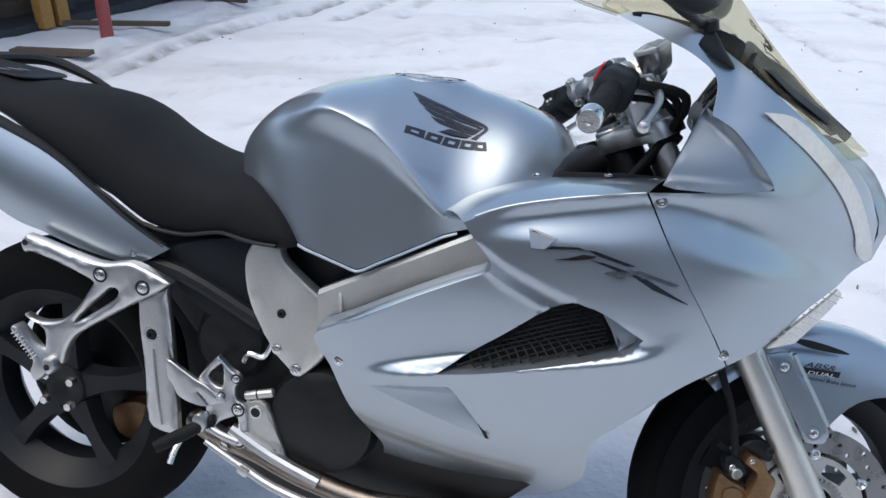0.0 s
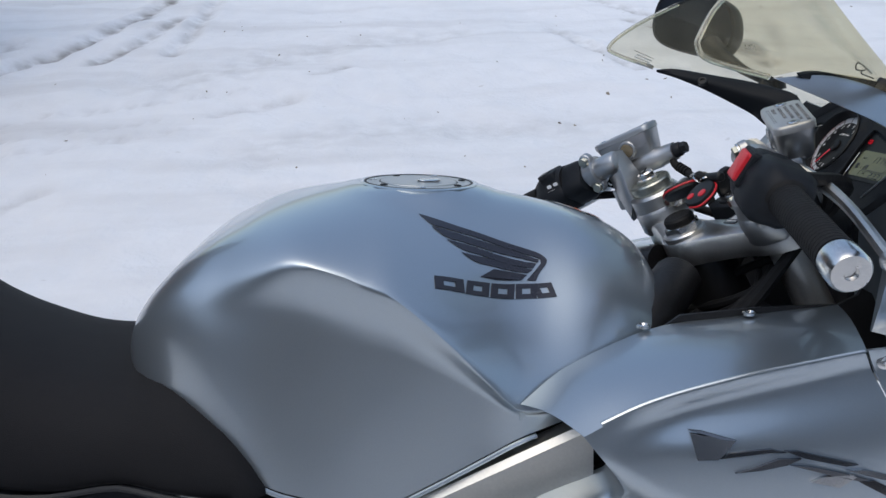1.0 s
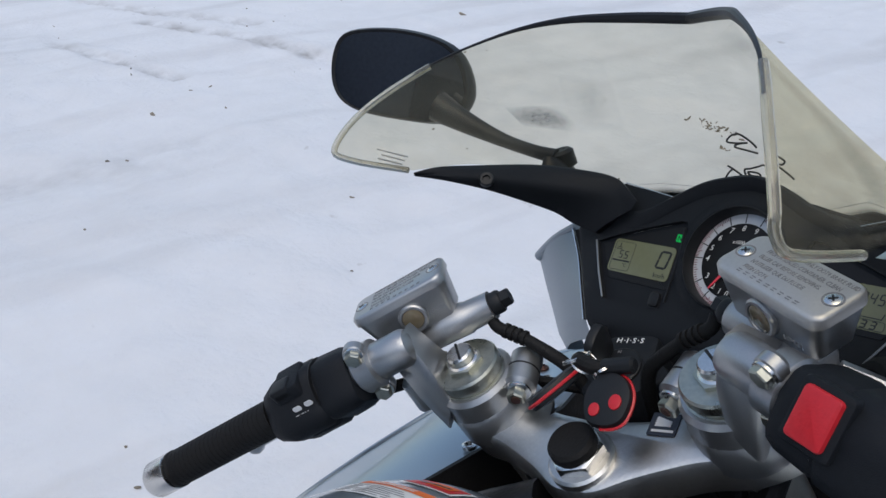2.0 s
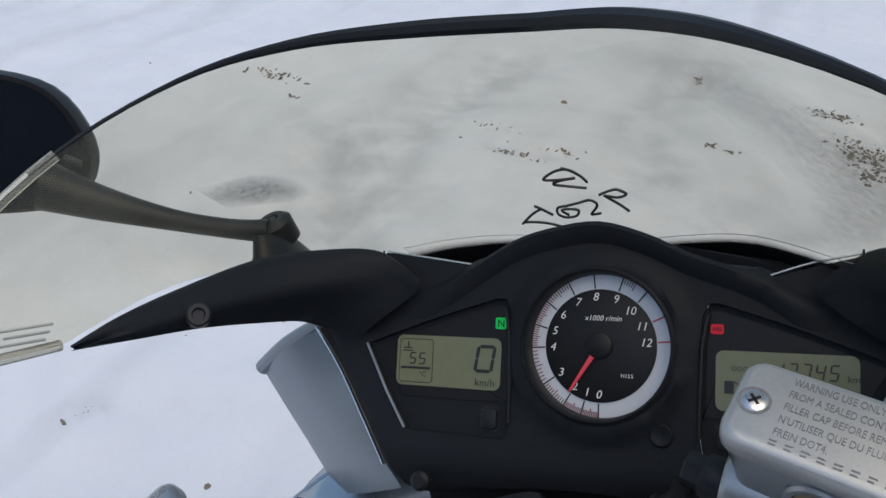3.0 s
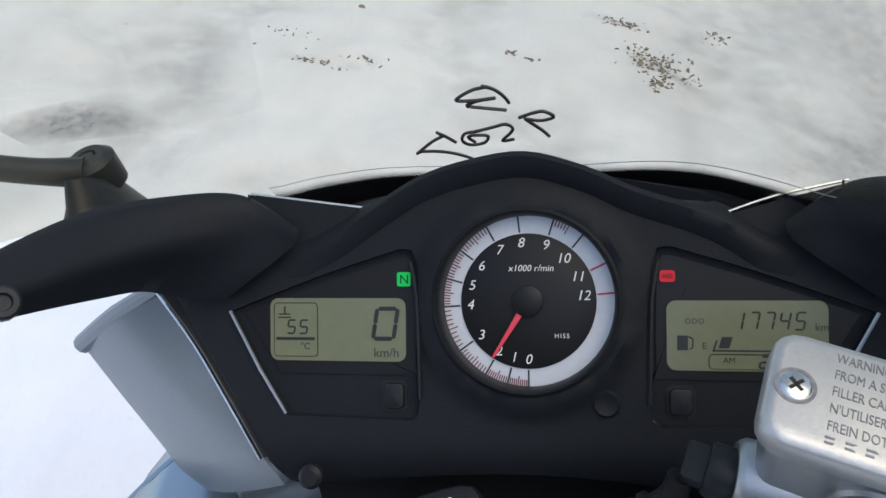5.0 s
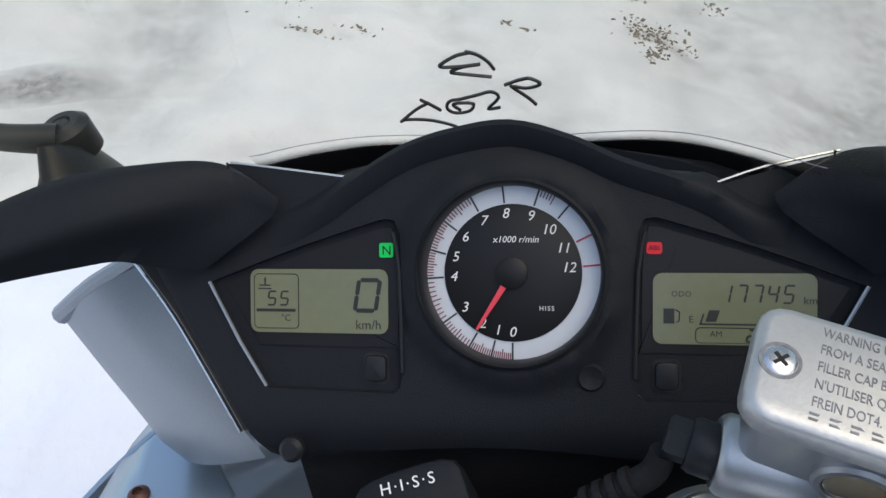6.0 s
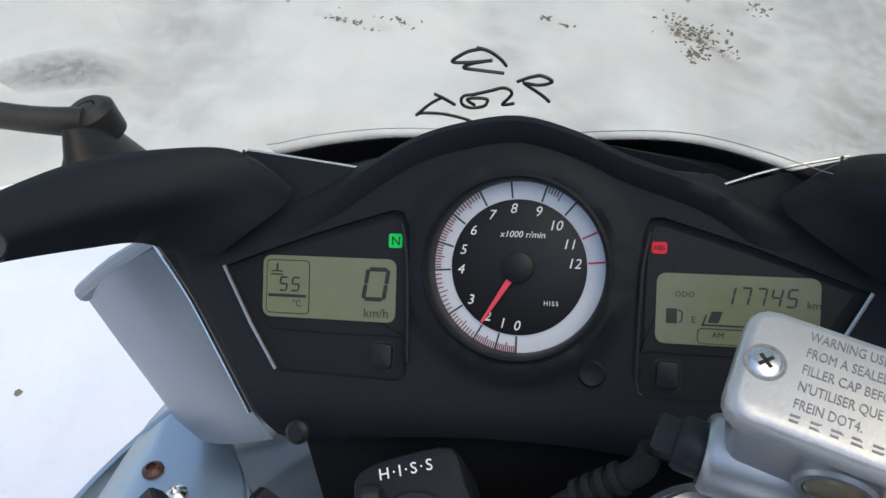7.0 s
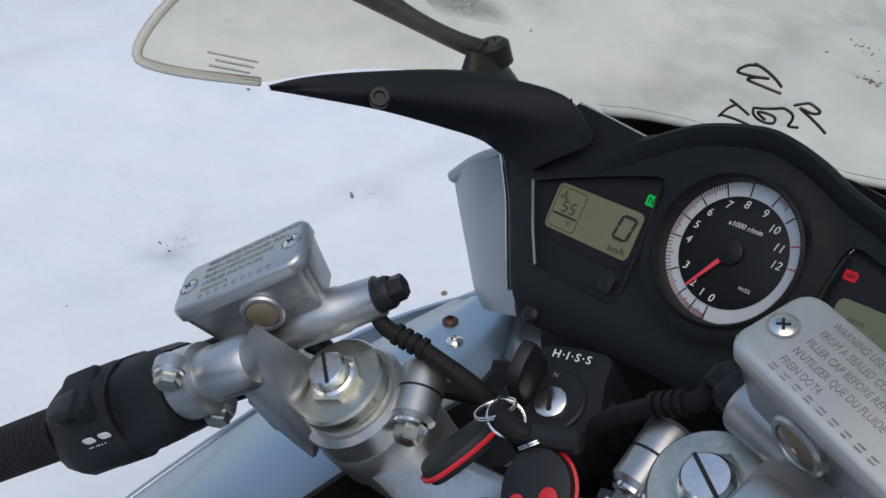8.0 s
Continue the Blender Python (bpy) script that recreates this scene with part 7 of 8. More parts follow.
    part("abs_lamp", flat(rounded(56.8, 8.2, 63.4, 13.4, 1.2), -3.6, -2.8), REDLIT, right, "lit red anti-lock warning lamp")
    text("ABS", 3.0, 60.1, 10.8, -2.7, DIAL, right)
    # dark shelf inside the nose, ahead of the brow
    rows = []
    for x, w, z in ((1.288, 0.084, 1.044), (1.290, 0.102, 1.065), (1.310, 0.128, 1.052), (1.345, 0.130, 1.022), (1.395, 0.098, 0.990), (1.440, 0.055, 0.955)):
        rows.append([(x - 0.018 * q * q, w * q, z - 0.012 * q * q) for q in (-1, -0.7, -0.35, 0, 0.35, 0.7, 1)])
    part("nose_tray", loft(rows, False, False), BLACK, bike, "black inner nose tray below the windscreen", smooth=60)
    return face


NEEDLE_ANGLE = -122
instrument_panel()

for s in (-1, 1):
    part("trim_clip", tube([tuple(dash_at(-s * 135, 51.5, 0)), tuple(dash_at(-s * 106, 47.5 - (2 if s < 0 else 0), -0.5)), tuple(dash_at(-s * (77 if s > 0 else 85), 43.5 - (5 if s < 0 else 0), -1))], 0.0007, 6, 3), STEEL, bike, "bright edge of the brow bracket")


PLACE.clear()


# ---- handlebar group ----
def hub(p):
    return STEER @ Vector(p)


def top_clamp():
    left = curve([(-0.036, 0.0), (-0.034, 0.018), (-0.018, 0.045), (0.000, 0.085), (0.008, 0.118), (0.030, 0.146), (0.058, 0.140), (0.072, 0.112), (0.052, 0.074), (0.036, 0.045), (0.030, 0.0)], False, 4)
    out = [tuple(p) for p in left] + [(p[0], -p[1]) for p in reversed(left[1:-1])]
    ob = part("top_clamp", prism(out, (0, 0, -0.099), (1, 0, 0), (0, 1, 0), 0.032, 0.007), ALLOY, bike, "cast alloy upper fork clamp", STEER)
    part("steering_nut", lathe((-0.009, 0, -0.069), (0, 0, 1), [(0, 0.026), (0.006, 0.026), (0.008, 0.024)], 28), ALLOY, ob, m=STEER)
    part("stem_hex", hexhead((-0.009, 0, -0.063), (0, 0, 1), 0.022, 0.012), STEEL, ob, m=STEER)
    part("stem_plug", lathe((-0.009, 0, -0.053), (0, 0, 1), [(0, 0.0185), (0.008, 0.0185), (0.011, 0.016), (0.011, 0)], 24), RUBBER, ob, "black rubber stem plug", STEER)
    bd = part("clamp_badge", prism(rounded(-0.010, -0.011, 0.010, 0.011, 0.001), (0.029, -0.052, -0.067), (1, 0.0, 0), (0, 1, 0), 0.001), DECAL, ob, "small dark badge with pale emblem", STEER)
    for k in range(4):
        part("emblem_bar", prism([(-0.002 + 0.0022 * k, 0.007), (0.0 + 0.0022 * k, 0.006), (-0.001 + 0.0012 * k, -0.006), (-0.002 + 0.0012 * k, -0.005)], (0.029, -0.052, -0.066), (1, 0, 0), (0, 1, 0), 0.0004), WHITE, bd, m=STEER)
    part("emblem_bar", prism([(-0.007, -0.009), (-0.005, -0.009), (-0.005, 0.008), (-0.007, 0.008)], (0.029, -0.052, -0.066), (1, 0, 0), (0, 1, 0), 0.0004), WHITE, bd, m=STEER)


top_clamp()


def clip_on(s):
    """One handlebar half: clamp round the fork, bridge, fork cap, bar, grip, switch and lever."""
    f = Vector((0.036, s * 0.108, 0))
    z = (0, 0, 1)
    cl = bmesh.new()
    lathe(f + Vector((0, 0, -0.060)), z, [(0, 0.031), (0.003, 0.034), (0.026, 0.034), (0.030, 0.031), (0.030, 0.0)], 36, cl)
    ob = part("handlebar_clamp", cl, CAST, bike, "cast alloy clip-on handlebar clamp", STEER)
    part("fork_cap_ring", lathe(f + Vector((0, 0, -0.032)), z, [(0, 0.0285), (0.003, 0.0285), (0.0035, 0.027), (0.007, 0.027), (0.0075, 0.0285), (0.014, 0.0285), (0.016, 0.027), (0.016, 0)], 36), NUT, ob, m=STEER)
    part("fork_cap_hex", hexhead(f + Vector((0, 0, -0.017)), z, 0.0168, 0.005), NUT, ob, m=STEER)
    part("preload_screw", lathe(f + Vector((0, 0, -0.015)), z, [(0, 0.0135), (0.003, 0.0135), (0.004, 0.0115), (0.010, 0.0115), (0.012, 0.010), (0.0123, 0)], 24), STEEL, ob, m=STEER)
    part("screw_slot", prism([(-0.011, -0.001), (0.011, -0.001), (0.011, 0.001), (-0.011, 0.001)], f + Vector((0, 0, -0.0031)), (1, 0.9, 0), (-0.9, 1, 0), 0.0008), DARK, ob, m=STEER)
    # pinch lugs and bolt towards the middle
    lug = f + Vector((0.034, -s * 0.032, -0.043))
    part("pinch_lug", rod(lug, (-1, -s * 0.25, 0), 0.0135, 0.038, 24, 0.003), CAST, ob, m=STEER)
    part("clamp_slot", ring_part(lug + Vector((-0.018, -s * 0.0045, 0)), (-1, -s * 0.25, 0), 0.0138, 0.0125, 0.0014, 28), DARK, ob, m=STEER)
    tip = lug + Vector((-0.037, -s * 0.0092, 0))
    part("bolt_flange", lathe(tip, (-1, -s * 0.25, 0), [(0, 0.0105), (0.002, 0.0105), (0.003, 0.009)], 20), STEEL, ob, m=STEER)
    part("pinch_bolt", hexhead(tip + Vector((-0.002, 0, 0)), (-1, -s * 0.25, 0), 0.0078, 0.009), NUT, ob, "rust-tinged pinch bolt", STEER)
    part("bolt_socket", lathe(tip + Vector((-0.0105, -s * 0.0026, 0)), (-1, -s * 0.25, 0), [(0, 0.004), (0.0008, 0.004), (0.001, 0.003)], 10), RUST, ob, m=STEER)
    # bridge rising to the bar
    rings = []
    st = [(0.0, 0.017, 0.1310, 0.0360, 0.005, 0.1510, 0.002, 0.042, 0.160, 0.004, 0.030, 0.136, 0.034), (0.5, 0.010, 0.1180, 0.0030, 0.000, 0.1400, -0.030, 0.052, 0.150, -0.028, 0.036, 0.126, -0.010), (1.0, 0.007, 0.1140, -0.0300, -0.001, 0.1310, -0.060, 0.060, 0.140, -0.058, 0.046, 0.128, -0.034)]
    for i in range(11):
        q = along(st, i / 10)
        ridge, low, under, web = Vector(q[0:3]), Vector(q[3:6]), Vector(q[6:9]), Vector(q[9:12])
        a, b = (low - ridge).normalized(), (web - ridge).normalized()
        ring = [ridge + b * 0.0045, ridge + (a + b) * 0.0012, ridge + a * 0.0045, ridge.lerp(low, 0.5) - b * 0.0012, low - a * 0.004, low + Vector((0.004, 0.001, -0.002)), under, web + Vector((0.006, 0.002, -0.003)), web]
        rings.append([(p.x, s * p.y, p.z) for p in ring])
    part("bridge", loft(rings), CAST, ob, "cast alloy bridge to the bar", STEER, smooth=50)
    # bar: runs out, back and slightly down
    p0, p1 = Vector((0.010, s * 0.150, 0.020)), Vector((-0.112, s * 0.374, -0.014))
    d = (p1 - p0).normalized()
    part("bar", rod(p0, d, 0.0125, 0.21), CAST, ob, m=STEER)
    part("bar_socket", lathe(p0 - d * 0.024, d, [(0, 0.0), (0.0006, 0.0090), (0.003, 0.0135), (0.008, 0.0158), (0.046, 0.0162), (0.050, 0.0150)], 32), CAST, ob, m=STEER)
    gr = [(0.122, 0.020), (0.125, 0.0165)]
    for k in range(22):
        h = 0.128 + k * 0.0053
        gr += [(h, 0.0168), (h + 0.0028, 0.0168), (h + 0.003, 0.0165), (h + 0.0053, 0.0165)]
    gr += [(0.246, 0.0175), (0.249, 0.0175), (0.249, 0.012)]
    part("grip", lathe(p0, d, gr, 24), RUBBER, ob, "black rubber grip", STEER)
    part("bar_end", lathe(p0 + d * 0.250, d, [(0, 0.013), (0.002, 0.0175), (0.024, 0.0175), (0.028, 0.015), (0.028, 0.006), (0.024, 0.005), (0.024, 0)], 28), STEEL, ob, "bright bar end weight", STEER)
    # switch housing
    n1 = Vector((0, 0, 1)) - d * d.z
    n1.normalize()
    n2 = d.cross(n1)
    sw = bmesh.new()
    rings = []
    for h, k in ((0.030, 0.72), (0.032, 0.95), (0.040, 1.05), (0.060, 1.10), (0.064, 1.06), (0.068, 1.16), (0.104, 1.18), (0.112, 1.05), (0.120, 0.92), (0.124, 0.7)):
        ring = []
        for q in range(24):
            t = math.tau * q / 24
            r = 0.026 * k * (1 + 0.10 * math.cos(4 * t)) * (1.12 if math.sin(t) > 0.3 else 1.0)
            ring.append(p0 + d * h + n1 * (r * math.cos(t) - 0.004) + n2 * r * math.sin(t))
        rings.append(ring)
    loft(rings, True, True, sw)
    box = part("switch_housing", sw, BLACK, ob, "black plastic switch housing", STEER, smooth=40)
    rear_side = n2 if n2.x < 0 else -n2
    part("clamp_ring", lathe(p0 + d * 0.011, d, [(0, 0.0165), (0.002, 0.0205), (0.017, 0.0210), (0.020, 0.0180)], 28), CAST, ob, m=STEER)
    for h, back in ((0.021, 0.012), (-0.019, 0.014)):
        part("clamp_lug", rod(p0 + d * 0.020 + n1 * h + rear_side * (back - 0.014), rear_side, 0.0095, 0.013, 18, 0.003), CAST, ob, m=STEER)
        part("clamp_bolt", hexhead(p0 + d * 0.020 + n1 * h + rear_side * (back - 0.002), rear_side, 0.0072, 0.006), NUT, ob, m=STEER)
        part("bolt_flange", lathe(p0 + d * 0.020 + n1 * h + rear_side * (back - 0.003), rear_side, [(0, 0.0085), (0.0018, 0.0085), (0.0022, 0.007)], 18), STEEL, ob, m=STEER)
    if s < 0:
        face = (n1 * 0.80 + rear_side * 0.60).normalized()
        part("kill_switch", prism(rounded(-0.0115, -0.015, 0.0115, 0.015, 0.003), p0 + d * 0.060 + face * 0.0235, d, face.cross(d), 0.0105, 0.002), RED, box, "red engine stop rocker switch", STEER)
        part("rocker_surround", prism(rounded(-0.016, -0.019, 0.016, 0.019, 0.004), p0 + d * 0.060 + face * 0.0215, d, face.cross(d), 0.009, 0.003), BLACK, box, m=STEER)
        part("start_button", lathe(p0 + d * 0.078 + rear_side * 0.024 - n1 * 0.014, rear_side, [(0, 0.008), (0.006, 0.008), (0.007, 0.006), (0.007, 0)], 16), SATIN, box, m=STEER)
        for j, txt in enumerate(("O", "O")):
            writing("o", 0.007, STEER @ plane_matrix(p0 + d * (0.062 + 0.03 * j) + rear_side * 0.031 + n1 * 0.004, d, n1), "switch_mark", WHITE, box)
    else:
        part("dip_switch", prism(rounded(-0.009, -0.008, 0.009, 0.008, 0.002), p0 + d * 0.092 + n1 * 0.022 + rear_side * 0.010, d, rear_side, 0.010, 0.002), SATIN, box, m=STEER)
        part("horn_button", prism(rounded(-0.010, -0.007, 0.010, 0.007, 0.003), p0 + d * 0.076 - n1 * 0.022 + rear_side * 0.016, d, rear_side, 0.010, 0.002), SATIN, box, m=STEER)
        part("indicator_switch", prism(rounded(-0.008, -0.005, 0.008, 0.005, 0.002), p0 + d * 0.086 + rear_side * 0.028 - n1 * 0.004, d, n1, 0.008, 0.002), SATIN, box, m=STEER)
        part("horn_block", prism(rounded(-0.017, -0.013, 0.017, 0.013, 0.005), p0 + d * 0.080 - n1 * 0.020 + rear_side * 0.012, d, rear_side, 0.020, 0.004), BLACK, box, m=STEER)
        part("switch_step", prism(rounded(-0.014, -0.016, 0.014, 0.016, 0.004), p0 + d * 0.088 + n1 * 0.018 + rear_side * 0.002, d, rear_side, 0.012, 0.003), BLACK, box, m=STEER)
        part("parting_line", ring_part(p0 + d * 0.064, d, 0.0278, 0.024, 0.0012, 24), DARK, box, m=STEER)
        writing("TURN", 0.0050, STEER @ plane_matrix(p0 + d * 0.082 + rear_side * 0.0275 + n1 * 0.006, -d, n1), "switch_lettering", WHITE, box)
        for j in range(2):
            part("switch_mark", prism(rounded(-0.004, -0.0025, 0.004, 0.0025, 0.002), p0 + d * (0.07 + 0.012 * j) + rear_side * 0.0275 + n1 * 0.014, -d, n1, 0.0004), WHITE, box, m=STEER)
    # lever
    lv = [p0 + d * 0.040 + Vector((0.040, 0, -0.020)), p0 + d * 0.075 + Vector((0.055, 0, -0.034)), p0 + d * 0.130 + Vector((0.060, 0, -0.042)), p0 + d * 0.225 + Vector((0.052, 0, -0.044))]
    part("lever", tube([tuple(q) for q in lv], [0.008, 0.007, 0.006, 0.0055], 10, 5), ALLOY, ob, "alloy hand lever", STEER)
    part("lever_ball", lathe(lv[3] - d * 0.006, d, [(0, 0.004), (0.003, 0.008), (0.008, 0.0095), (0.013, 0.008), (0.016, 0.003)], 16), ALLOY, ob, m=STEER)
    part("wiring", tube([tuple(p0 + d * 0.07 - n1 * 0.022), (0.03, s * 0.17, -0.035), (0.06, s * 0.12, -0.06), (0.085, s * 0.05, -0.10)], 0.0055, 10, 6), RUBBER, ob, m=STEER)
    return ob


for side in (-1, 1):
    clip_on(side)


def reservoir(s, corner, long_dir, wide_dir, top, lean):
    """Master cylinder with its fluid reservoir: body, lid, screws, sight glass, cylinder and hose fitting."""
    o, u, v = Vector((*corner, 0)), Vector((*long_dir, 0)).normalized(), Vector((*wide_dir, 0)).normalized()
    length, width = 0.088, 0.042
    pivot = o + Vector((0, 0, top))
    M = STEER @ Matrix.Translation(pivot) @ Matrix.Rotation(radians(s * -4), 4, v) @ Matrix.Rotation(radians(lean), 4, u) @ Matrix.Translation(-pivot)

    def ring(h, inset, taper=0.0):
        pts = rounded(inset + taper, inset + taper * 0.5, length - inset - taper * 1.6, width - inset - taper * 0.5, 0.009 - min(0.006, inset), 4)
        return [o + u * a + v * b + Vector((0, 0, h)) for a, b in pts]

    body = part("fluid_reservoir", loft([ring(top - 0.044, 0.006, 0.006), ring(top - 0.038, 0.003, 0.004), ring(top - 0.009, 0.0015), ring(top - 0.0085, 0.0025)]), CAST, bike, "cast alloy brake fluid reservoir" if s < 0 else "cast alloy clutch fluid reservoir", M, smooth=40)
    lid = part("lid", loft([ring(top - 0.0085, 0.0), ring(top - 0.0025, 0.0), ring(top - 0.0008, 0.0012), ring(top, 0.004)]), LIDM if s < 0 else CAST, body, "worn alloy lid with stamped warning text", M, smooth=40)
    for a in (0.0085, length - 0.0085):
        p = o + u * a + v * (width / 2) + Vector((0, 0, top))
        sc = part("lid_screw", lathe(p - Vector((0, 0, 0.001)), (0, 0, 1), [(0, 0.0050), (0.0012, 0.0050), (0.002, 0.0038), (0.002, 0)], 20), STEEL, lid, m=M)
        cr = bmesh.new()
        for w in ((1, 0.25), (-0.25, 1)):
            prism([(-0.0027, -0.0006), (0.0027, -0.0006), (0.0027, 0.0006), (-0.0027, 0.0006)], p + Vector((0, 0, 0.0008)), (w[0], w[1], 0), (-w[1], w[0], 0), 0.0004, 0, cr)
        part("cross_slot", cr, DARK, lid, m=M)
        part("screw_recess", ring_part(p - Vector((0, 0, 0.0004)), (0, 0, 1), 0.0064, 0.0053, 0.0006, 24), GREYTX, lid, m=M)
    # stamped text, read with the near side down
    lines = ["WARNING USE ONLY DOT4 BRAKE FLUID", "FROM A SEALED CONTAINER. CLEAN", "FILLER CAP BEFORE REMOVING.", "N'UTILISER QUE DU FLUIDE", "FREIN DOT4."]
    tu = u if s < 0 else -u
    tv = Vector((0, 0, 1)).cross(tu)
    for k, line in enumerate(lines):
        a0 = 0.019 if s < 0 else length - 0.019
        b0 = width - 0.0065 - 0.0062 * k if s < 0 else width - 0.0065 - 0.0062 * k
        p = o + u * a0 + v * b0 + Vector((0, 0, top + 0.0001))
        writing(line, 0.0049, M @ plane_matrix(p, tu, tv) @ Matrix.Diagonal((0.70, 1, 1, 1)), "stamped_text", GREYTX, lid, 0.00012, "LEFT", 0.0, 1.0)
    rng = random.Random(3)
    for k in range(9):
        a = 0.019 + 0.0058 * k if s < 0 else length - 0.019 - 0.0058 * k
        for j in range(2):
            p = o + u * a + v * (0.0045 + 0.0018 * j) + Vector((0, 0, top))
            part("stamped_mark", prism([(0, 0), (rng.uniform(0.002, 0.0036), 0), (rng.uniform(0.002, 0.0036), 0.0008), (0, 0.0008)], p, tu, tv, 0.0002), GREYTX, lid, m=M)
    # sight glass on the near face
    g = o + u * (length * 0.46) + Vector((0, 0, top - 0.024))
    part("sight_frame", lathe(g + v * 0.004, -v, [(0, 0.013), (0.0035, 0.013), (0.0048, 0.0118), (0.0048, 0.0098), (0.003, 0.0092), (0.003, 0)], 28), CAST, body, m=M)
    part("sight_glass", lathe(g + v * 0.002, -v, [(0, 0.0092), (0.0022, 0.0092), (0.0026, 0.0086), (0.0028, 0.0)], 24), SIGHT, body, "brown fluid sight glass", M)
    writing("LOWER", 0.0046, M @ plane_matrix(o + u * (0.018 if s > 0 else length - 0.020) + v * 0.0008 + Vector((0, 0, top - 0.026)) - v * 0.0006, tu, (0, 0, 1)) , "cast_lettering", CAST, body, 0.0004)
    # cylinder underneath, towards the middle, with banjo bolt and hose
    sink, wide = 0.050, 1.06
    c0 = o + u * (length * 0.62) + v * 0.016 + Vector((0, 0, top - sink))
    c1 = o - u * (0.020 if s > 0 else -0.002) + v * 0.010 + Vector((0, 0, top - sink))
    part("cylinder", lathe(c0, c1 - c0, [(0, 0.011 * wide), (0.004, 0.0135 * wide), (0.05, 0.0135 * wide), (0.052, 0.0125 * wide), ((c1 - c0).length, 0.0115 * wide)], 24), CAST, body, m=M)
    part("bar_bracket", prism(rounded(-0.016, -0.022, 0.016, 0.022, 0.008), o + u * (length * 0.72) + v * 0.004 + Vector((0, 0, top - 0.068)), u, v, 0.030, 0.004), CAST, body, m=M)
    for h in (-0.052, -0.078):
        part("bracket_bolt", hexhead(o + u * (length * 0.70) - v * 0.016 + Vector((0, 0, top + h)), -v, 0.0065, 0.008), STEEL, body, m=M)
    part("banjo_washer", lathe(c1 + u * 0.006, -u, [(0, 0.0118), (0.003, 0.0118), (0.004, 0.0105)], 20), NUT, body, m=M)
    part("banjo_ring", lathe(c1 + u * 0.002, -u, [(0, 0.0092), (0.002, 0.0100), (0.009, 0.0100), (0.011, 0.0090)], 20), SATIN, body, m=M)
    part("banjo_bolt", hexhead(c1 - u * 0.009, -u, 0.0080, 0.008), SATIN, body, m=M)
    run = [Vector((0.078, s * 0.098, -0.004)), Vector((0.0732, s * 0.092, -0.013)), Vector((0.0713, s * 0.0725, -0.022)), Vector((0.0673, s * 0.0524, -0.034)), Vector((0.0629, s * 0.0342, -0.050)), Vector((0.058, s * 0.024, -0.090)), Vector((0.056, s * 0.022, -0.140))]
    part("hose_boot", tube([tuple(p) for p in run[:4]], [0.0046, 0.0052, 0.0050, 0.0054], 12, 5), RUBBER, body, m=STEER)
    for k in range(4):
        part("boot_rib", ring_part(run[1].lerp(run[2], 0.30 + 0.26 * k), run[2] - run[1], 0.0066, 0.0045, 0.0030, 16), RUBBER, body, m=STEER)
    part("fluid_hose", tube([tuple(p) for p in run[3:]], 0.0056, 12, 6), RUBBER, body, m=STEER)
    return body


for side in (-1, 1):
    reservoir(side, (0.0704, side * 0.1146), (-0.561, side * 0.828), (0.828, side * 0.561), 0.0515, side * 10)


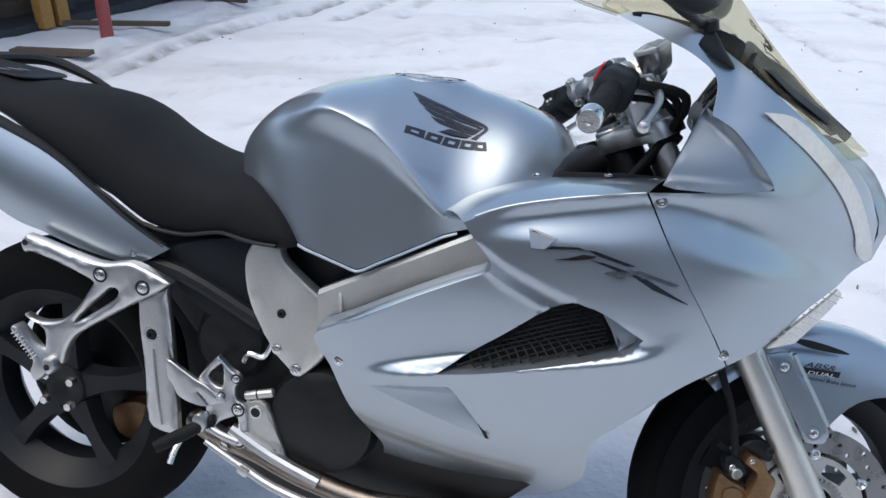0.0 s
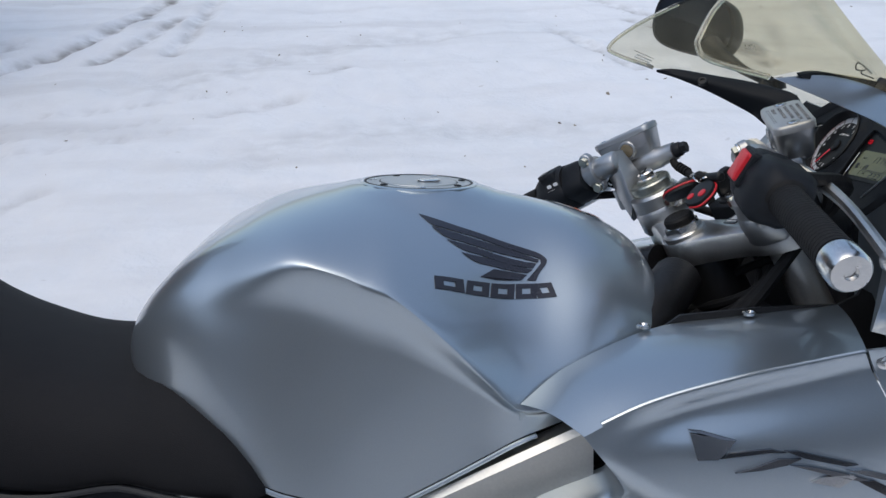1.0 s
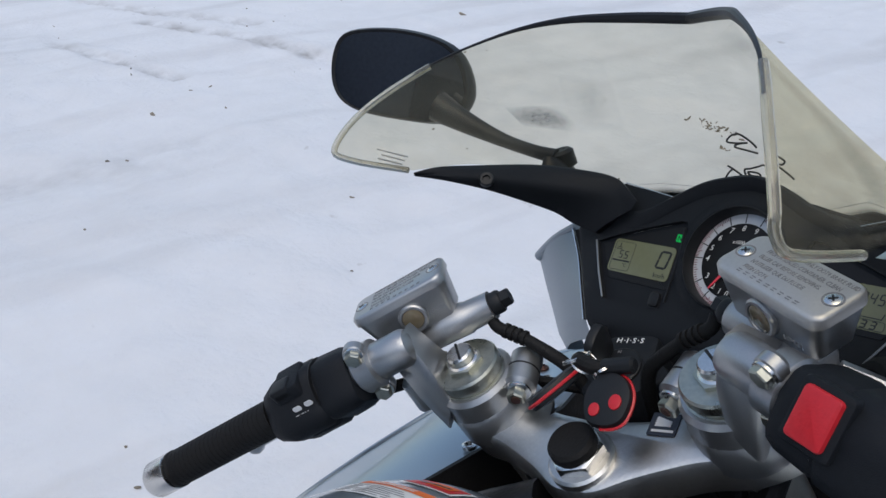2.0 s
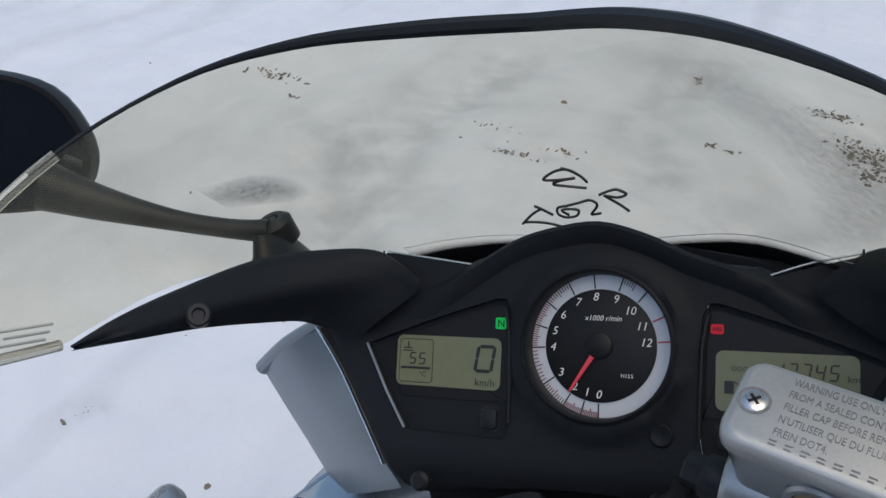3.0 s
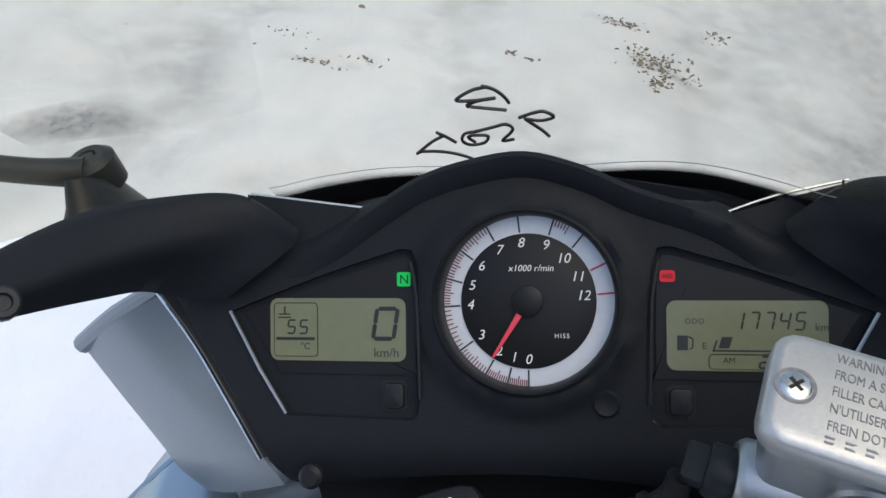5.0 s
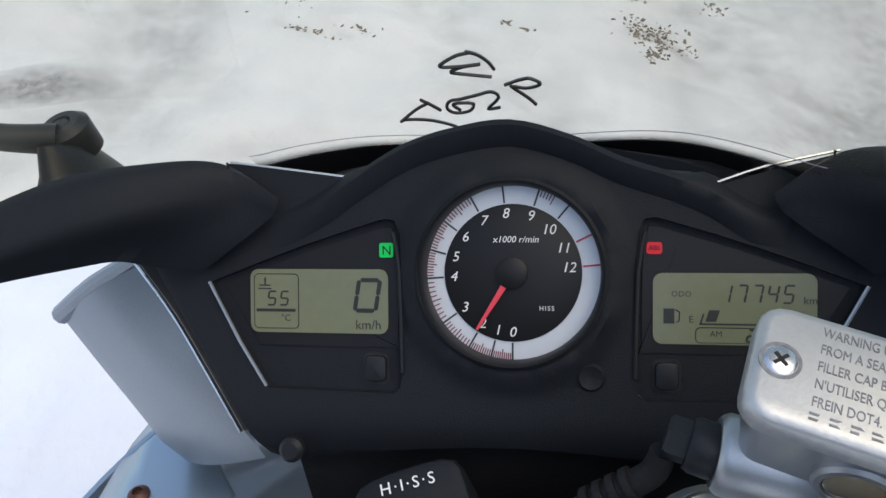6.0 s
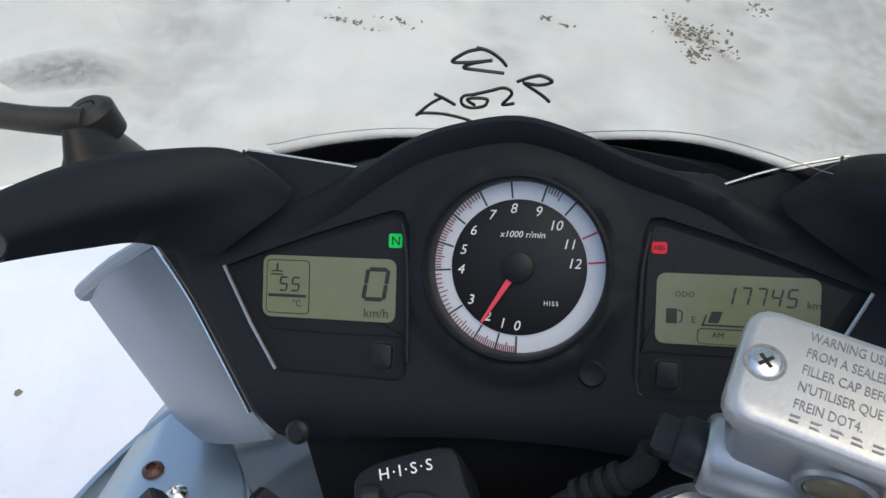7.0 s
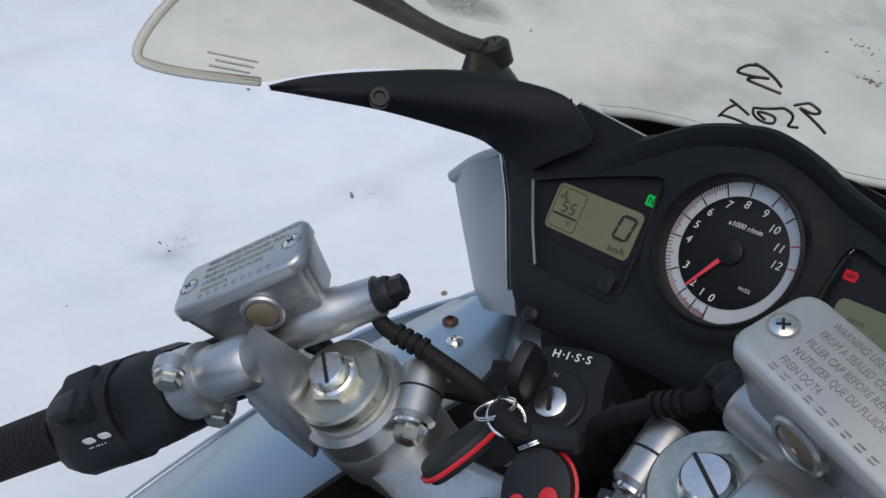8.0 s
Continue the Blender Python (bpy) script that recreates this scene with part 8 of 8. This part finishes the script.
def ignition():
    c = Vector((0.080, 0.002, -0.035))
    out = curve([(-0.030, -0.020), (-0.030, 0.020), (-0.012, 0.030), (0.016, 0.026), (0.030, 0.022), (0.034, 0.0), (0.032, -0.022), (0.014, -0.026), (-0.010, -0.030)], True, 3)
    ob = part("ignition_switch", prism(out, c + Vector((0, 0, -0.075)), (1, 0, 0), (0, 1, 0), 0.048, 0.005), BLACK, bike, "black ignition switch housing", STEER)
    part("switch_ear", prism(curve([(-0.016, 0.024), (-0.002, 0.040), (0.010, 0.030), (0.006, 0.022)], True, 3), c + Vector((0, 0, -0.065)), (1, 0, 0), (0, 1, 0), 0.030, 0.004), BLACK, ob, m=STEER)
    part("switch_ear", prism(curve([(-0.016, -0.024), (-0.002, -0.040), (0.010, -0.030), (0.006, -0.022)], True, 3), c + Vector((0, 0, -0.065)), (1, 0, 0), (0, 1, 0), 0.030, 0.004), BLACK, ob, m=STEER)
    part("lock_ring", lathe(c + Vector((-0.004, 0, -0.028)), (0, 0, 1), [(0, 0.020), (0.003, 0.020), (0.004, 0.0185), (0.0035, 0.010), (0.0035, 0)], 32), SATIN, ob, m=STEER)
    part("lock_barrel", lathe(c + Vector((-0.006, -0.001, -0.0255)), (0, 0, 1), [(0, 0.0095), (0.003, 0.0095), (0.0036, 0.0085), (0.0036, 0)], 24), STEEL, ob, "bright lock barrel", STEER)
    part("key_slot", prism(rounded(-0.006, -0.0014, 0.006, 0.0014, 0.001), c + Vector((-0.006, -0.001, -0.0219)), (0.9, 0.3, 0), (-0.3, 0.9, 0), 0.0004), DARK, ob, m=STEER)
    writing("H·I·S·S", 0.0072, STEER @ plane_matrix(c + Vector((0.0255, 0, -0.0265)), (0, -1, 0), (1, 0, 0)), "switch_lettering", WHITE, ob, spacing=1.25)
    writing("N", 0.0042, STEER @ plane_matrix(c + Vector((0.011, 0.003, -0.0240)), (0, -1, 0), (1, 0, 0)), "switch_lettering", GREYTX, ob)
    # key head standing in the lock, with its strap
    kb = bmesh.new()
    prism(curve([(-0.013, 0.002), (-0.015, 0.018), (-0.010, 0.033), (0.006, 0.036), (0.014, 0.030), (0.013, 0.006), (0.0, -0.002)], True, 4), c + Vector((0.004, 0.018, -0.028)), (0.97, -0.1, 0.1), (-0.1, -0.12, 1), 0.008, 0.003, kb)
    part("key_head", kb, SATIN, ob, "black plastic key head", STEER)
    part("key_strap", tube([(0.052, 0.006, -0.022), (0.042, 0.000, -0.014), (0.036, -0.012, -0.014), (0.036, -0.022, -0.016)], [0.004, 0.0055, 0.006, 0.004], 10, 5), RUBBER, ob, "black rubber key strap", STEER)
    part("key_stub", rod((0.037, -0.020, -0.016), (0.12, -1, 0.02), 0.0062, 0.026, 16, 0.002), SATIN, ob, m=STEER)


ignition()


def fob(p, out, thickness, n, u, lab, red):
    """A small oval remote fob hanging on the key ring."""
    n, u = Vector(n).normalized(), Vector(u)
    u = (u - n * u.dot(n)).normalized()
    v = n.cross(u)
    line = curve(out, True, 5)
    rings = [[Vector(p) + u * (a * k) + v * (b * k) + n * h for a, b in line] for h, k in ((-thickness, 0.7), (-thickness * 0.8, 0.93), (0, 1.0), (thickness * 0.8, 0.93), (thickness, 0.72))]
    M = LEAN @ STEER
    ob = part("key_fob", loft(rings), SATIN, None, "", M, 40)
    tagged(ob, lab, "key fob", "fobs on the key ring")
    mid = [tuple(Vector(p) + u * a + v * b) for a, b in line]
    if red:
        for a, b, r in ((-0.004, -0.008, 0.0048), (-0.010, 0.007, 0.0042)):
            part("fob_button", prism([(r * math.cos(q) * 1.2, r * math.sin(q)) for q in [math.tau * k / 14 for k in range(14)]], Vector(p) + u * a + v * b + n * thickness, u, v, 0.0012, 0.0004), RED, ob, "red rubber button", M)
    part("fob_band", tube(mid[len(mid) // 2:] + mid[:2], 0.0014, 6, 1, None, False), RED, ob, "red seam band", M)
    return ob


OVAL = [(-0.025, 0.0), (-0.020, 0.013), (-0.002, 0.017), (0.016, 0.013), (0.023, 0.0), (0.016, -0.013), (-0.002, -0.017), (-0.020, -0.013)]
ROUND = [(-0.022, 0.0), (-0.017, 0.014), (0.0, 0.0185), (0.014, 0.013), (0.020, 0.0), (0.014, -0.013), (0.0, -0.0185), (-0.017, -0.014)]
fob((0.023, 0.017, -0.024), OVAL, 0.0055, (0.316, 0.516, 0.762), (0.85, -0.52, 0.0), "black oval key fob with a red seam", False)
fob((0.016, -0.030, -0.026), ROUND, 0.0060, (-0.30, -0.05, 0.95), (1.0, 0.05, 0.3), "black oval remote fob with two red buttons", True)


def key_ring():
    b = bmesh.new()
    for c, n, r in (((0.044, 0.004, -0.016), (0.5, 0.3, 0.8), 0.011), ((0.042, -0.002, -0.018), (0.2, -0.6, 0.8), 0.010), ((0.034, -0.022, -0.019), (0.6, 0.5, 0.5), 0.008)):
        d, u, v = axes(Vector(n).normalized())
        for gap in (0.0, 0.0012):
            tube([tuple(Vector(c) + d * gap + (u * math.cos(t) + v * math.sin(t)) * r) for t in [math.tau * k / 24 for k in range(25)]], 0.0006, 6, 1, b, False)
    ob = part("key_ring", b, STEEL, None, "", LEAN @ STEER)
    tagged(ob, "thin steel split ring joining key and fobs", "key ring")


key_ring()


def dark_well():
    """Black shroud, head tube and cables down between dash and tank."""
    part("well_floor", prism(curve([(0.98, -0.16), (1.20, -0.14), (1.24, 0.0), (1.20, 0.14), (0.98, 0.16), (0.95, 0.0)], True, 3), (0, 0, 0.79), (1, 0, 0.0), (0, 1, 0), 0.01), DARK, bike, "black splash guard below the handlebars")
    part("dash_back", prism([(1.224, -0.115), (1.232, -0.115), (1.232, 0.115), (1.224, 0.115)], (0, 0, 0.79), (1, 0, 0.0), (0, 1, 0), 0.172), DARK, bike)
    part("head_tube", lathe(STEM + AXIS * -0.09 - Vector((0.0, 0, 0)), -AXIS, [(0, 0.03), (0.012, 0.034), (0.02, 0.036), (0.15, 0.040), (0.18, 0.04)], 28), ENGINE, bike, "black steering head")
    for s in (-1, 1):
        part("inner_side_guard", prism(curve([(0.98, 0.80), (1.02, 0.865), (1.19, 0.868), (1.215, 0.885), (1.235, 0.86), (1.23, 0.78)], True, 2), (0, s * 0.155, 0), RX, RZ, 0.004), DARK, bike)
        part("frame_head_gusset", tube([(1.06, s * 0.03, 0.87), (1.00, s * 0.10, 0.84), (0.92, s * 0.17, 0.77)], [0.030, 0.030, 0.028], 14, 4), ENGINE, bike, "black frame head gusset")
    for s in (-1, 1):
        for k in range(3):
            part("control_cable", tube([tuple(hub((0.02 - 0.01 * k, s * (0.19 + 0.02 * k), 0.0))), tuple(hub((0.05 + 0.012 * k, s * (0.165 + 0.012 * k), -0.05))), tuple(hub((0.060 - 0.01 * k, s * 0.13, -0.10))), (1.11, s * (0.075 + 0.012 * k), 0.84), (1.05, s * 0.08, 0.79)], 0.0055 + 0.001 * k, 8, 6), RUBBER, bike, "black control cable")
    rng = random.Random(11)
    for k in range(6):
        y0 = rng.uniform(-0.11, 0.11)
        part("cable", tube([(1.195, y0, 0.925), (1.17 + rng.uniform(-0.02, 0.02), y0 * 0.7 + rng.uniform(-0.03, 0.03), 0.905), (1.13, rng.uniform(-0.08, 0.08), 0.86), (1.08, rng.uniform(-0.06, 0.06), 0.80)], rng.uniform(0.003, 0.006), 8, 6), RUBBER, bike)


dark_well()
